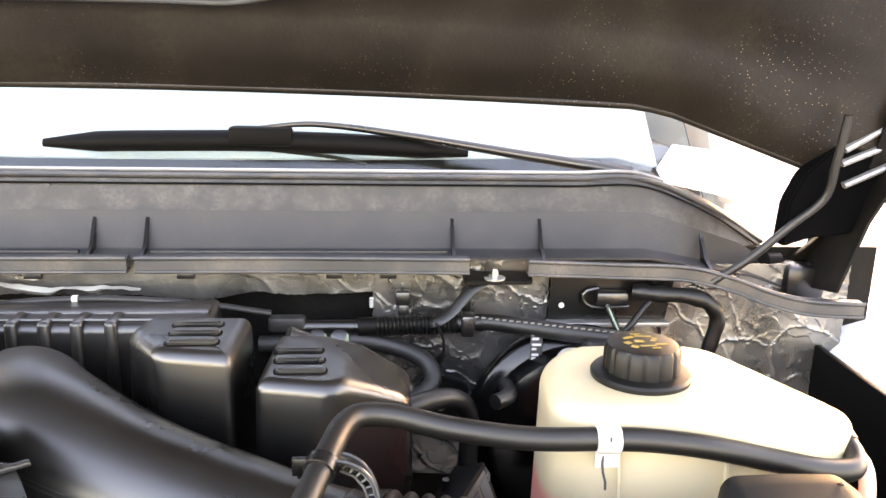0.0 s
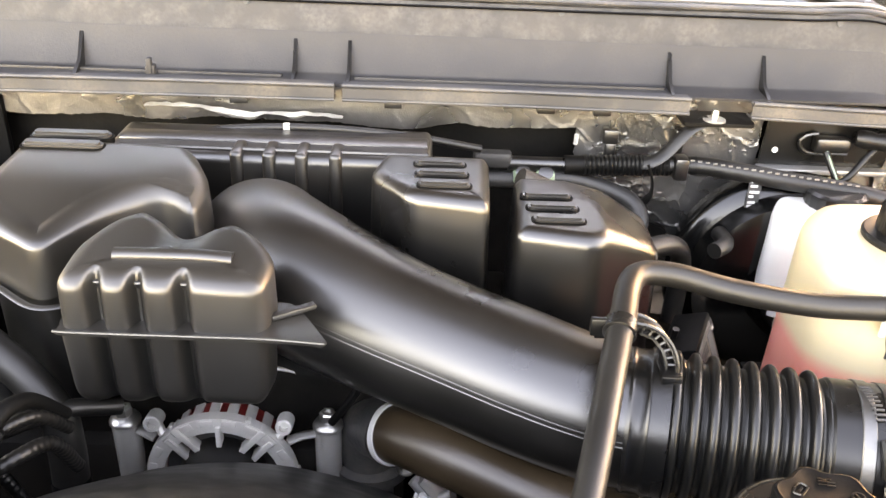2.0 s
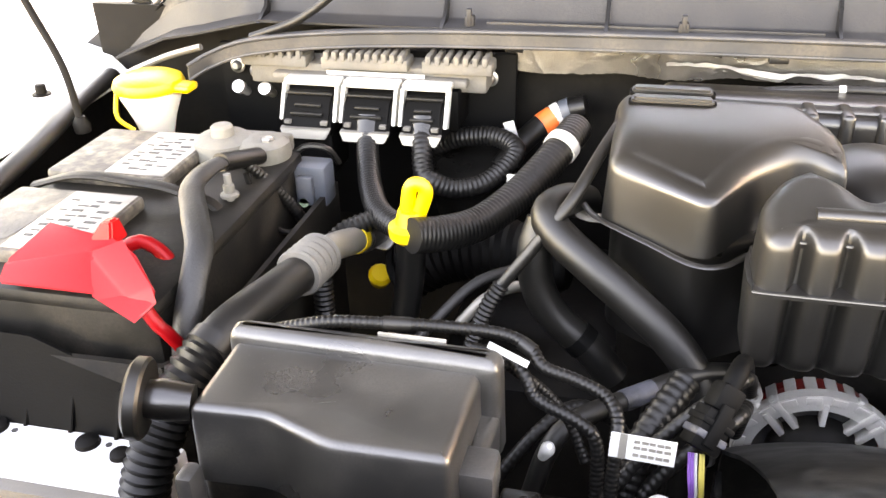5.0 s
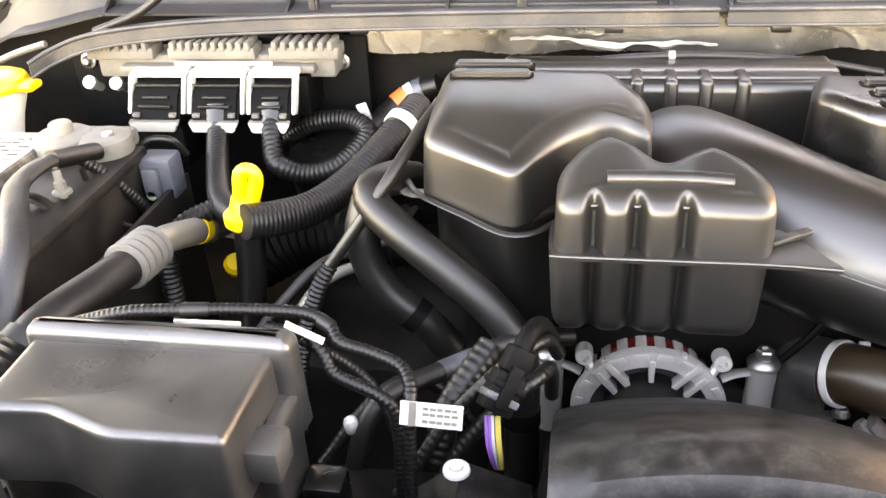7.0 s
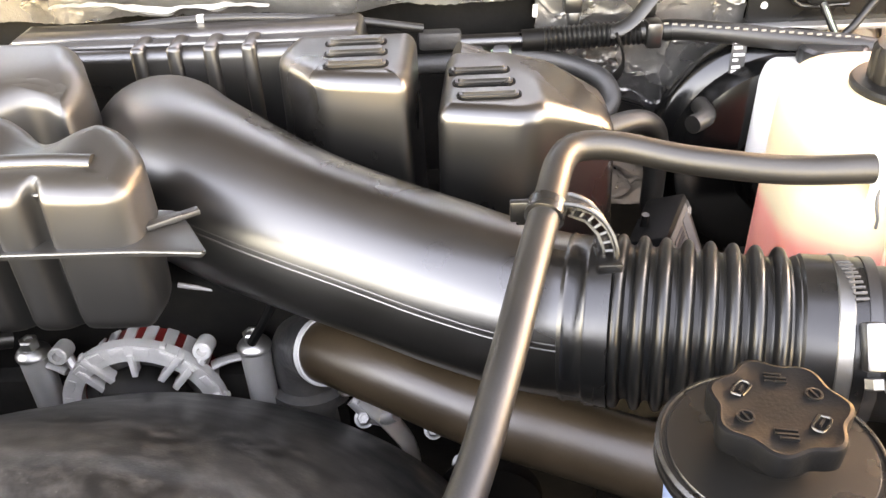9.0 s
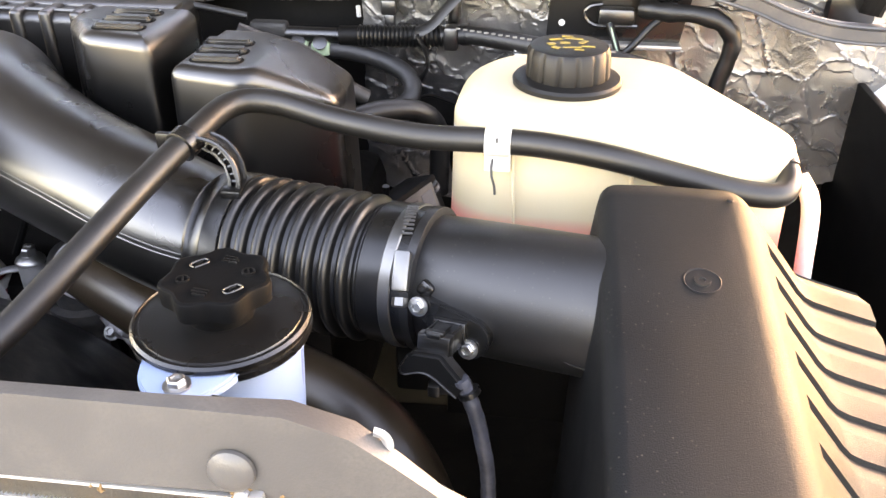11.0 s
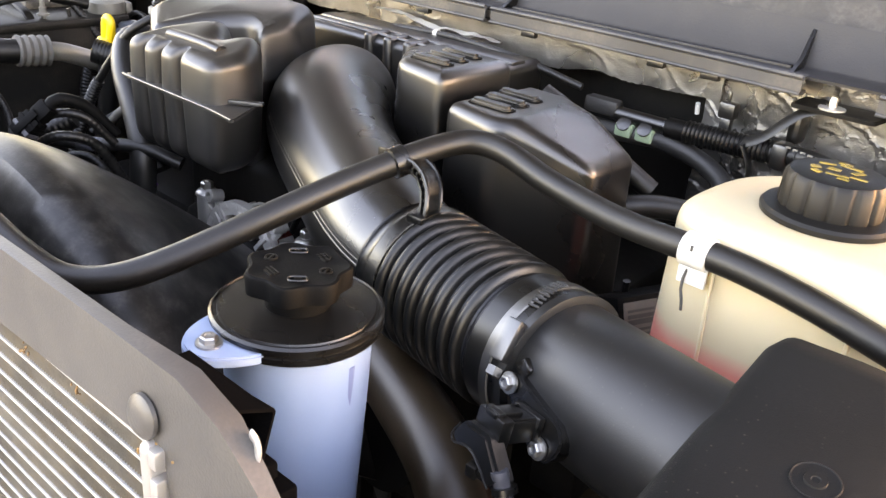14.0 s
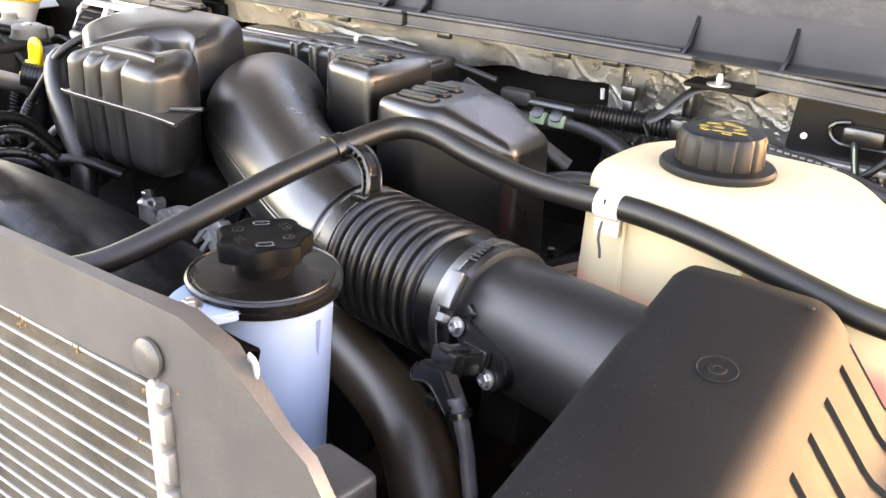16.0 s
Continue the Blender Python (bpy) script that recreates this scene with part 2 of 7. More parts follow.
# ---- mesh helpers ----
def part(name, bm, material, parent=None, label="", sharp=38.0):
    """Links a bmesh as one mesh object, under a thing or under a part."""
    me = bpy.data.meshes.new(name)
    bmesh.ops.recalc_face_normals(bm, faces=bm.faces)
    bm.to_mesh(me)
    bm.free()
    me.materials.append(material)
    me.shade_smooth()
    me.set_sharp_from_angle(angle=radians(sharp))
    ob = new(name, me)
    if parent is not None:
        ob.parent = parent
        ob.matrix_parent_inverse = parent.matrix_world.inverted()
    if label:
        ob["label"] = label
    return ob


def thing(name, at, label, category, group="", kind=""):
    ob = new(name)
    ob.location = at
    ob.empty_display_size = 0.02
    ob.matrix_world = Matrix.Translation(at)
    return tagged(ob, label, category, group, kind)


def box(x0, x1, y0, y1, z0, z1, r=0.0, seg=2, m=None):
    bm = bmesh.new()
    bmesh.ops.create_cube(bm, size=1.0)
    for v in bm.verts:
        v.co = Vector(((x0 + x1) / 2 + v.co.x * (x1 - x0), (y0 + y1) / 2 + v.co.y * (y1 - y0), (z0 + z1) / 2 + v.co.z * (z1 - z0)))
    if r:
        bmesh.ops.bevel(bm, geom=bm.edges[:], offset=r, segments=seg, affect="EDGES", profile=0.5)
    if m is not None:
        bmesh.ops.transform(bm, matrix=m, verts=bm.verts)
    return bm


def merge(*bms):
    out = bms[0]
    for b in bms[1:]:
        tmp = bpy.data.meshes.new("tmp")
        b.to_mesh(tmp)
        out.from_mesh(tmp)
        bpy.data.meshes.remove(tmp)
        b.free()
    return out


def lathe(profile, origin=(0, 0, 0), axis=(0, 0, 1), n=40, wobble=None):
    """Turns (radius, height) round an axis; wobble(angle, i) scales the radius."""
    bm = bmesh.new()
    q = Vector((0, 0, 1)).rotation_difference(Vector(axis).normalized())
    rings = []
    for i, (r, h) in enumerate(profile):
        ring = []
        for k in range(n):
            a = 2 * math.pi * k / n
            rr = r * (wobble(a, i) if wobble else 1.0)
            ring.append(bm.verts.new(Vector(origin) + q @ Vector((rr * math.cos(a), rr * math.sin(a), h))))
        rings.append(ring)
    for a, b in zip(rings, rings[1:]):
        for k in range(n):
            bm.faces.new((a[k], a[(k + 1) % n], b[(k + 1) % n], b[k]))
    bm.faces.new(rings[0][::-1])
    bm.faces.new(rings[-1])
    return bm


def smooth_path(points, step):
    """Catmull-Rom through the points, resampled at even steps."""
    p = [Vector(q) for q in points]
    p = [2 * p[0] - p[1], *p, 2 * p[-1] - p[-2]]
    out = []
    for i in range(1, len(p) - 2):
        a, b, c, d = p[i - 1:i + 3]
        for k in range(24):
            t = k / 24
            out.append(0.5 * (2 * b + (c - a) * t + (2 * a - 5 * b + 4 * c - d) * t * t + (3 * b - a - 3 * c + d) * t ** 3))
    out.append(p[-2])
    res, run = [out[0]], 0.0
    length = sum((b - a).length for a, b in zip(out, out[1:]))
    count = max(2, round(length / step))
    gap, want = length / count, length / count
    for a, b in zip(out, out[1:]):
        seg = (b - a).length
        while run + seg >= want - 1e-9 and len(res) < count:
            res.append(a.lerp(b, (want - run) / seg if seg else 0))
            want += gap
        run += seg
    res.append(out[-1])
    return res, gap


def sweep(points, radius, n=16, step=0.008, flat=1.0, up=(0, 0, 1), cap=True, relax=0):
    """A tube along a smooth path. radius: a number or a function of the run in metres and the share of the way."""
    path, gap = smooth_path(points, step)
    for _ in range(relax):
        path = [path[0]] + [0.25 * a + 0.5 * b + 0.25 * c for a, b, c in zip(path, path[1:], path[2:])] + [path[-1]]
    bm = bmesh.new()
    rings = []
    last = Vector(up)
    for i, c in enumerate(path):
        d = (path[min(i + 1, len(path) - 1)] - path[max(i - 1, 0)]).normalized()
        side = d.cross(last)
        if side.length < 1e-4:
            side = d.cross(Vector((1, 0, 0.1)))
        side.normalize()
        last = side.cross(d).normalized()
        r = radius(i * gap, i / (len(path) - 1)) if callable(radius) else radius
        rings.append([bm.verts.new(c + r * (math.cos(2 * math.pi * k / n) * side + flat * math.sin(2 * math.pi * k / n) * last)) for k in range(n)])
    for a, b in zip(rings, rings[1:]):
        for k in range(n):
            bm.faces.new((a[k], a[(k + 1) % n], b[(k + 1) % n], b[k]))
    if cap:
        bm.faces.new(rings[0][::-1])
        bm.faces.new(rings[-1])
    return bm


def conduit(points, r, pitch=0.0045, amp=0.10, n=12):
    return sweep(points, lambda s, f: r * (1 + amp * math.sin(2 * math.pi * s / pitch)), n=n, step=pitch / 4)


def rounded(outline, r, n=6):
    """Rounds the corners of a closed plan outline."""
    out = []
    m = len(outline)
    for i in range(m):
        a, b, c = (Vector(outline[(i + k) % m]) for k in (-1, 0, 1))
        ri = min(r, 0.45 * (a - b).length, 0.45 * (c - b).length)
        p, q = b + (a - b).normalized() * ri, b + (c - b).normalized() * ri
        for k in range(n + 1):
            t = k / n
            out.append((1 - t) ** 2 * p + 2 * t * (1 - t) * b + t * t * q)
    return out


def inset(ring, d, soften=0):
    """Moves a closed ring (counterclockwise) inwards by d; soften: rounds of smoothing."""
    m = len(ring)
    out = []
    for i in range(m):
        t = ring[(i + 1) % m] - ring[i - 1]
        nrm = Vector((-t.y, t.x)).normalized() if t.length else Vector((0, 0))
        out.append(ring[i] + nrm * d)
    for _ in range(soften):
        out = [0.5 * out[i] + 0.25 * (out[i - 1] + out[(i + 1) % m]) for i in range(m)]
    return out


def rows_end(rings, count):
    return rings[count - 1]


def moulded(outline, z0, z1, corner=0.02, crown=0.018, draft=0.0, top=None, steps=7, soften=0):
    """A moulded hood or box: a plan outline drawn up from z0 to z1 with rounded corners and a rounded crown. top(x, y): drop of the
    upper part."""
    ring = rounded(outline, corner)
    if sum(a.x * b.y - b.x * a.y for a, b in zip(ring, ring[1:] + ring[:1])) < 0:
        ring = ring[::-1]
    h = z1 - z0
    side = h - crown
    rows = [(side * k / 8, draft * k / 8, 0) for k in range(8)]
    for k in range(steps + 1):
        a = math.pi / 2 * k / steps
        rows.append((side + crown * math.sin(a), draft + crown * (1 - math.cos(a)), (soften * k + steps - 1) // steps))
    bm = bmesh.new()
    rings = []
    for hz, d, s in rows:
        rr = inset(ring, d, s)
        rings.append([bm.verts.new((p.x, p.y, z0 + hz - (top(p.x, p.y) if top else 0.0) * min(1.0, hz / h) ** 2)) for p in rr])
    m = len(ring)
    for a, b in zip(rings, rings[1:]):
        for k in range(m):
            bm.faces.new((a[k], a[(k + 1) % m], b[(k + 1) % m], b[k]))
    cx, cy = sum(v.co.x for v in rings[-1]) / m, sum(v.co.y for v in rings[-1]) / m
    for f in (0.85, 0.7, 0.55, 0.4, 0.25, 0.1):
        ring2 = []
        for v in rows_end(rings, len(rows)):
            x, y = cx + (v.co.x - cx) * f, cy + (v.co.y - cy) * f
            ring2.append(bm.verts.new((x, y, z1 - (top(x, y) if top else 0.0))))
        rings.append(ring2)
        for k in range(m):
            bm.faces.new((rings[-2][k], rings[-2][(k + 1) % m], ring2[(k + 1) % m], ring2[k]))
    bm.faces.new(rings[-1])
    bm.faces.new(rings[0][::-1])
    return bm


def plate(outline, z0, z1, r=0.0, corner=0.0, m=None):
    """A flat plate from a plan outline."""
    bm = bmesh.new()
    ring = rounded(outline, corner, 4) if corner else [Vector(p) for p in outline]
    vs = [bm.verts.new((p.x, p.y, z0)) for p in ring]
    f = bm.faces.new(vs)
    ext = bmesh.ops.extrude_face_region(bm, geom=[f])
    bmesh.ops.translate(bm, vec=(0, 0, z1 - z0), verts=[g for g in ext["geom"] if isinstance(g, bmesh.types.BMVert)])
    if r:
        bmesh.ops.bevel(bm, geom=[e for e in bm.edges if abs(e.verts[0].co.z - e.verts[1].co.z) < 1e-6], offset=r, segments=2, affect="EDGES")
    if m is not None:
        bmesh.ops.transform(bm, matrix=m, verts=bm.verts)
    return bm


def sheet(rows, thick=0.003):
    """A skin through rows of points, given some thickness."""
    bm = bmesh.new()
    grid = [[bm.verts.new(p) for p in row] for row in rows]
    for a, b in zip(grid, grid[1:]):
        for k in range(len(a) - 1):
            bm.faces.new((a[k], a[k + 1], b[k + 1], b[k]))
    bmesh.ops.recalc_face_normals(bm, faces=bm.faces)
    bmesh.ops.solidify(bm, geom=bm.faces[:] + bm.edges[:] + bm.verts[:], thickness=thick)
    return bm


def hexbolt(name, at, axis, r, parent, material=None, washer=True, h=0.008):
    prof = [(r * 1.45, 0), (r * 1.45, 0.0015), (r * 1.05, 0.0016)] if washer else [(r * 1.02, 0)]
    base = lathe(prof + [(r * 0.9, 0.002)], at, axis, 20)
    head = lathe([(r, 0.0018), (r, h * 0.85), (r * 0.82, h), (r * 0.55, h), (r * 0.5, h * 0.8)], at, axis, 6)
    return part(name, merge(base, head), material or STEEL, parent, sharp=25)


def skew_box(corners, r):
    bm = bmesh.new()
    v = [bm.verts.new(c) for c in corners]
    for f in ((0, 1, 2, 3), (7, 6, 5, 4), (0, 4, 5, 1), (1, 5, 6, 2), (2, 6, 7, 3), (3, 7, 4, 0)):
        bm.faces.new([v[i] for i in f])
    bmesh.ops.recalc_face_normals(bm, faces=bm.faces)
    bmesh.ops.bevel(bm, geom=bm.edges[:], offset=r, segments=2, affect="EDGES")
    return bm


# ---- the setting: ground, body shell, firewall ----
def setting(name, bm, material, label, category="", sharp=38.0):
    return tagged(part(name, bm, material, sharp=sharp), label, category, kind="structure")


gnd = bmesh.new()
bmesh.ops.create_grid(gnd, x_segments=8, y_segments=8, size=400.0)
setting("ground", gnd, GROUND, "grey concrete ground under the truck", "ground")


def noisy(p, scale, amp):
    return amp * noise.noise(Vector(p) * scale)


def crumpled(x0, x1, z0, z1, y, amp, nx, nz, low=0.0):
    rows = []
    for j in range(nz + 1):
        row = []
        for i in range(nx + 1):
            x = x0 + (x1 - x0) * i / nx
            foot = z0 + noisy((x, 3.1, 0), 14, low)
            z = foot + (z1 - foot) * j / nz
            d = 0.5 * amp * noise.noise(Vector((x, z * 1.5, 0)) * 11)
            for k, (size, share) in enumerate(((15.0, 1.0), (38.0, 0.45))):
                at = Vector((x * 0.8 + 0.35 * z, z + 0.02 * noise.noise(Vector((x, z, k)) * 30), 3.0 * k)) * size
                near, cells = noise.voronoi(at)
                lean = noise.noise_vector(cells[0] * 3.7)
                d += amp * share * (min(0.07, near[1] - near[0]) * 6.0 + 1.1 * (lean.x * (at.x - cells[0].x) + lean.y * (at.y - cells[0].y)))
            row.append((x + noisy((x * 9, z * 9, 1), 20, 0.0015), y + d, z + noisy((z * 9, x * 9, 7), 20, 0.0015)))
        rows.append(row)
    bm = sheet(rows, 0.002)
    bmesh.ops.triangulate(bm, faces=bm.faces[:])
    return bm


wall = box(-1.0, 1.12, 1.085, 1.10, 0.45, 1.335)
setting("wall_firewall", wall, DEEP, "dark steel firewall behind the engine", "firewall")
setting("firewall_foil", merge(crumpled(-0.37, 0.40, 1.276, 1.330, 1.045, 0.0010, 300, 24, 0.010),
                               crumpled(0.38, 0.625, 1.0, 1.330, 1.050, 0.0028, 100, 130, 0.03),
                               crumpled(0.79, 1.06, 1.04, 1.320, 1.045, 0.0028, 108, 108, 0.03),
                               crumpled(0.62, 0.80, 1.0, 1.242, 1.055, 0.0028, 76, 96, 0.02)),
        FOIL, "crinkled silver heat-shield foil on the firewall", "heat shield", sharp=12)
rows = []
for k in range(61):
    f = k / 60
    x = -0.175 + (0.075 - -0.175) * f
    z = 1.300 + 0.003 * math.sin(9 * f) - 0.010 * f * f
    w = 0.002 + 0.013 * max(0.0, noise.noise(Vector((x * 26, 0.3, 0))) + 0.25) * math.sin(math.pi * f) ** 0.5
    z += 0.0030 * noise.noise(Vector((x * 60, 2, 0)))
    rows.append([(x, 1.026 + noisy((x, 1, 1), 40, 0.003), z), (x, 1.018 + noisy((x, 5, 1), 70, 0.005), z - 0.5 * w), (x, 1.024 + noisy((x, 9, 1), 80, 0.004), z - w)])
setting("insulation_edge", sheet(rows, 0.002), CLIPW, "torn white edge of the insulation blanket", "insulation")

# inner wings and a made-up floor, black to keep light out of the bay
setting("wing_inner_west", merge(box(-1.0, -0.985, -0.25, 1.08, 0.35, 1.235, 0.004), box(-1.0, -0.90, 0.48, 1.08, 1.02, 1.03)),
        DEEP, "black inner wing of the engine bay beside the battery", "wing")
setting("wing_inner_east", merge(box(1.06, 1.075, -0.25, 0.60, 0.35, 1.15, 0.004), box(1.022, 1.032, 0.60, 1.08, 0.35, 1.198, 0.003)), FLAT_BLACK, "black inner wing of the engine bay", "wing")
setting("bay_floor", box(-0.98, 1.05, 0.05, 1.08, 0.55, 0.57), DEEP, "added dark floor keeping light out of the engine bay", "floor")


def wing(side):
    """A white front wing: rolled ledge along the bay and the outer skin."""
    rows = []
    for y in np.linspace(-0.5, 1.30, 19):
        h = 0.02 * (y - 0.5) - (0.05 if side > 0 else 0.0)
        inn = 0.985 if side < 0 else 1.065
        row = [(side * (inn - 0.03), y, 1.215 + h), (side * inn, y, 1.245 + h), (side * (inn + 0.06), y, 1.262 + h), (side * (inn + 0.13), y, 1.258 + h),
               (side * (inn + 0.17), y, 1.22 + h), (side * (inn + 0.18), y, 1.05), (side * (inn + 0.17), y, 0.55)]
        rows.append(row)
    return sheet(rows, 0.004)


setting("wing_outer_west", wing(-1), WHITE, "white painted front wing in sunlight", "wing")
setting("wing_outer_east", wing(1), WHITE, "white painted front wing in sunlight", "wing")
setting("wing_seal_west", sweep([(-0.86, 0.50, 1.225), (-0.885, 0.68, 1.235), (-0.910, 0.81, 1.24), (-0.94, 0.93, 1.243), (-0.955, 1.03, 1.245)], 0.014, n=14, flat=0.8),
        RUBBER, "black rubber seal along the wing ledge", "seal")


# ---- cowl ----
def fall(x):
    a = max(0.0, x - 0.76, -x - 0.70)
    return 0.42 * a if a < 0.15 else 0.063 + 0.8 * (a - 0.15)


XS = list(np.linspace(-0.95, 0.98, 78))


def cowl_rows(profile):
    return [[(x, y + 0.25 * max(0, abs(x) - 0.8), z - fall(x) * k + noisy((x, y, z), 5, 0.0012)) for x in XS] for y, z, k in profile]


cowl = thing("cowl_panel", (0, 1.05, 1.34), "weathered grey plastic cowl panel below the windscreen", "cowl", kind="structure")
part("panel", sheet(cowl_rows([(1.003, 1.337, .5), (1.038, 1.339, .5), (1.043, 1.343, .55), (1.055, 1.388, .8), (1.056, 1.391, .8)]), 0.003), COWL, cowl)
part("lip", sheet(cowl_rows([(1.056, 1.391, .8), (1.060, 1.400, .9), (1.064, 1.420, 1), (1.069, 1.431, 1), (1.075, 1.434, 1), (1.098, 1.436, 1), (1.13, 1.428, 1)]), 0.003),
     COWL_TOP, cowl, "chalky sun-bleached lip")
part("bead", sweep([(x, 1.071 + 0.25 * max(0, abs(x) - 0.8), 1.436 - fall(x)) for x in XS[::4]], 0.0035, n=8, step=0.01), SEAL, cowl)
part("lip_groove", sweep([(x, 1.0625 + 0.25 * max(0, abs(x) - 0.8), 1.4265 - fall(x)) for x in XS[::4]], 0.0016, n=6, step=0.012), FLAT_BLACK, cowl)
# Silver strip painted as the light reflected along the rubber glass trim.
part("glass_trim", sweep([(x, 1.088 + 0.25 * max(0, abs(x) - 0.8), 1.4405 - fall(x)) for x in XS[::4]], 0.0028, n=8, step=0.012), TANK, cowl, "pale strip painted as the reflection along the glass trim")
for x in (-0.70, -0.454, -0.251, 0.015, 0.083, 0.487, 0.607, 0.839):
    f = fall(x)
    rib = plate([(1.0, 1.338 - f * .5), (1.041, 1.338 - f * .5), (1.0565, 1.387 - f * .8), (1.049, 1.382 - f * .8), (1.028, 1.352 - f * .6)], -0.0022, 0.0022,
                m=Matrix(((0, 0, 1, x), (1, 0, 0, 0), (0, 1, 0, 0), (0, 0, 0, 1))))
    # Grey ribs given black plastic, painting in the shade of their sideways faces.
    part("rib", rib, PLASTIC2, cowl)
for x in (-0.047, 0.347, -0.42, 0.7):
    part("hole_plug", lathe([(0.004, 0), (0.004, 0.002)], (x, 1.0655, 1.4235), (0, -1, 0.25), 10), INK, cowl)
for x0, x1 in ((-0.40, 0.0), (0.09, 0.48)):
    part("moulding_line", box(x0, x1, 1.022, 1.030, 1.3385, 1.3445, 0.001), COWL, cowl)
for x in (-0.42, -0.16):
    part("clip", merge(box(x - 0.006, x + 0.006, 1.012, 1.024, 1.337, 1.353, 0.002), box(x - 0.003, x + 0.003, 1.01, 1.018, 1.337, 1.362, 0.001)), COWL, cowl)


def seal_piece(points):
    path, _ = smooth_path(points, 0.02)
    rows = []
    for dy, dz in ((0.012, 0.010), (-0.002, 0.010), (-0.006, 0.006), (-0.006, -0.007), (-0.002, -0.010), (0.012, -0.010)):
        rows.append([(p.x, p.y + dy, p.z + dz + noisy(p, 6, 0.001)) for p in path])
    return sheet(rows, 0.003)


for pts in ([(0.078, 0.998, 1.333), (0.30, 0.998, 1.333), (0.506, 0.998, 1.331)],
            [(0.585, 1.0, 1.328), (0.70, 1.0, 1.324), (0.80, 1.0, 1.320), (0.86, 0.985, 1.309), (0.90, 0.965, 1.297), (0.95, 0.95, 1.288), (1.02, 0.94, 1.287)],
            [(0.068, 0.998, 1.333), (-0.20, 0.998, 1.332), (-0.45, 0.998, 1.328), (-0.60, 0.985, 1.324), (-0.70, 0.965, 1.316), (-0.745, 0.945, 1.303), (-0.765, 0.925, 1.292)]):
    seal = thing("rubber_seal", pts[0], "grey rubber bonnet seal along the cowl", "seal", "bonnet seals")
    part("band", seal_piece(pts), SEAL, seal)
    part("upper_lip", sweep([(x, y - 0.0065, z + 0.0095) for x, y, z in pts], 0.0026, n=8, step=0.012), SEAL, seal)
    part("lower_lip", sweep([(x, y - 0.0070, z - 0.0085) for x, y, z in pts], 0.0022, n=8, step=0.012), SEAL, seal)
for x in (-0.36, -0.05, 0.14, 0.33, 0.40):
    tagged(part("seal_clip", box(x - 0.011, x + 0.011, 0.995, 1.004, 1.314, 1.323, 0.001), PLASTIC), "small black clip under the rubber seal", "clip", "seal clips")

# the stud with its bracket between two seals
stud = thing("cowl_stud", (0.541, 1.0, 1.30), "threaded stud with washer between two seals", "stud")
part("plate", plate([(0.50, 0.985), (0.59, 0.985), (0.595, 1.035), (0.50, 1.035)], 1.308, 1.313, 0.001, 0.008), DEEP, stud)
part("washer", lathe([(0.014, 0), (0.014, 0.002), (0.006, 0.003)], (0.541, 0.998, 1.313), n=20), ALU, stud)
part("bolt", lathe([(0.0045, 0), (0.0045, 0.008), (0.0035, 0.010), (0.0035, 0.012)], (0.541, 0.998, 1.315), n=12), STEEL, stud)

# ---- windscreen, wiper, bonnet ----
scr = thing("windscreen", (0.05, 1.2, 1.43), "windscreen reflecting the bright sky", "windscreen", kind="structure")
rows = [[(x, 1.115 + 0.68 * t + 0.13 * (x - 0.05) ** 2, 1.418 + 0.62 * t - fall(x) * 0.6) for x in np.linspace(-0.86, 0.90, 23)] for t in np.linspace(0, 1.25, 12)]
part("pane", sheet(rows, 0.005), GLASS, scr).visible_shadow = False
part("surround", sweep([(-0.92, 1.24, 1.385), (-0.97, 1.55, 1.66), (-0.93, 2.0, 2.18)], 0.022, n=12), WHITE, scr, "white painted pillar")
part("surround", sweep([(0.95, 1.22, 1.385), (0.99, 1.55, 1.66), (0.96, 2.0, 2.18)], 0.022, n=12), WHITE, scr, "white painted pillar")
setting("cab_interior", merge(box(-0.95, 0.98, 1.40, 2.0, 1.15, 1.42, 0.03), box(-1.0, 1.0, 2.6, 2.63, 0.6, 2.2), box(-1.0, 1.0, 1.98, 2.63, 2.19, 2.22)), CABIN, "dark dashboard behind the windscreen", "cab")
# Made-up pale sheet behind the glass, standing in for its sky reflection.
rows = [[(x, 1.165 + 0.68 * t + 0.13 * (x - 0.05) ** 2, 1.418 + 0.62 * t - fall(x) * 0.6) for x in np.linspace(-0.80, 0.84, 23)] for t in np.linspace(0.035, 1.2, 12)]
tagged(part("sunshade", sheet(rows, 0.004), SKY_SHEET), "made-up pale sheet standing in for the sky reflected in the windscreen", "sunshade")
# Unseen plain cab sides without windows, added to block the low sun.
for sx in (-1, 1):
    setting("cab_side_east" if sx > 0 else "cab_side_west", box(sx * 0.985 - 0.012, sx * 0.985 + 0.012, 1.30, 2.62, 0.5, 2.2, 0.01), WHITE, "unseen plain white cab side, added to block the sun", "cab")
setting("cowl_side_east", sheet([[(0.79, 1.085, 1.432), (0.86, 1.08, 1.418), (0.93, 1.06, 1.400)], [(0.80, 1.15, 1.440), (0.90, 1.14, 1.425), (0.985, 1.10, 1.41)], [(0.86, 1.26, 1.46), (0.95, 1.24, 1.45), (1.03, 1.20, 1.42)]], 0.004), WHITE, "white painted body corner beside the windscreen", "body corner")
setting("cowl_side_west", sheet([[(-0.77, 1.085, 1.410), (-0.86, 1.08, 1.385), (-0.93, 1.06, 1.365)], [(-0.80, 1.15, 1.430), (-0.90, 1.14, 1.40), (-0.985, 1.10, 1.38)], [(-0.86, 1.26, 1.46), (-0.95, 1.24, 1.45), (-1.03, 1.20, 1.42)]], 0.004), WHITE, "white painted body corner beside the windscreen", "body corner")
wip = thing("windscreen_wiper", (0.2, 1.19, 1.45), "black windscreen wiper resting low on the glass", "wiper")
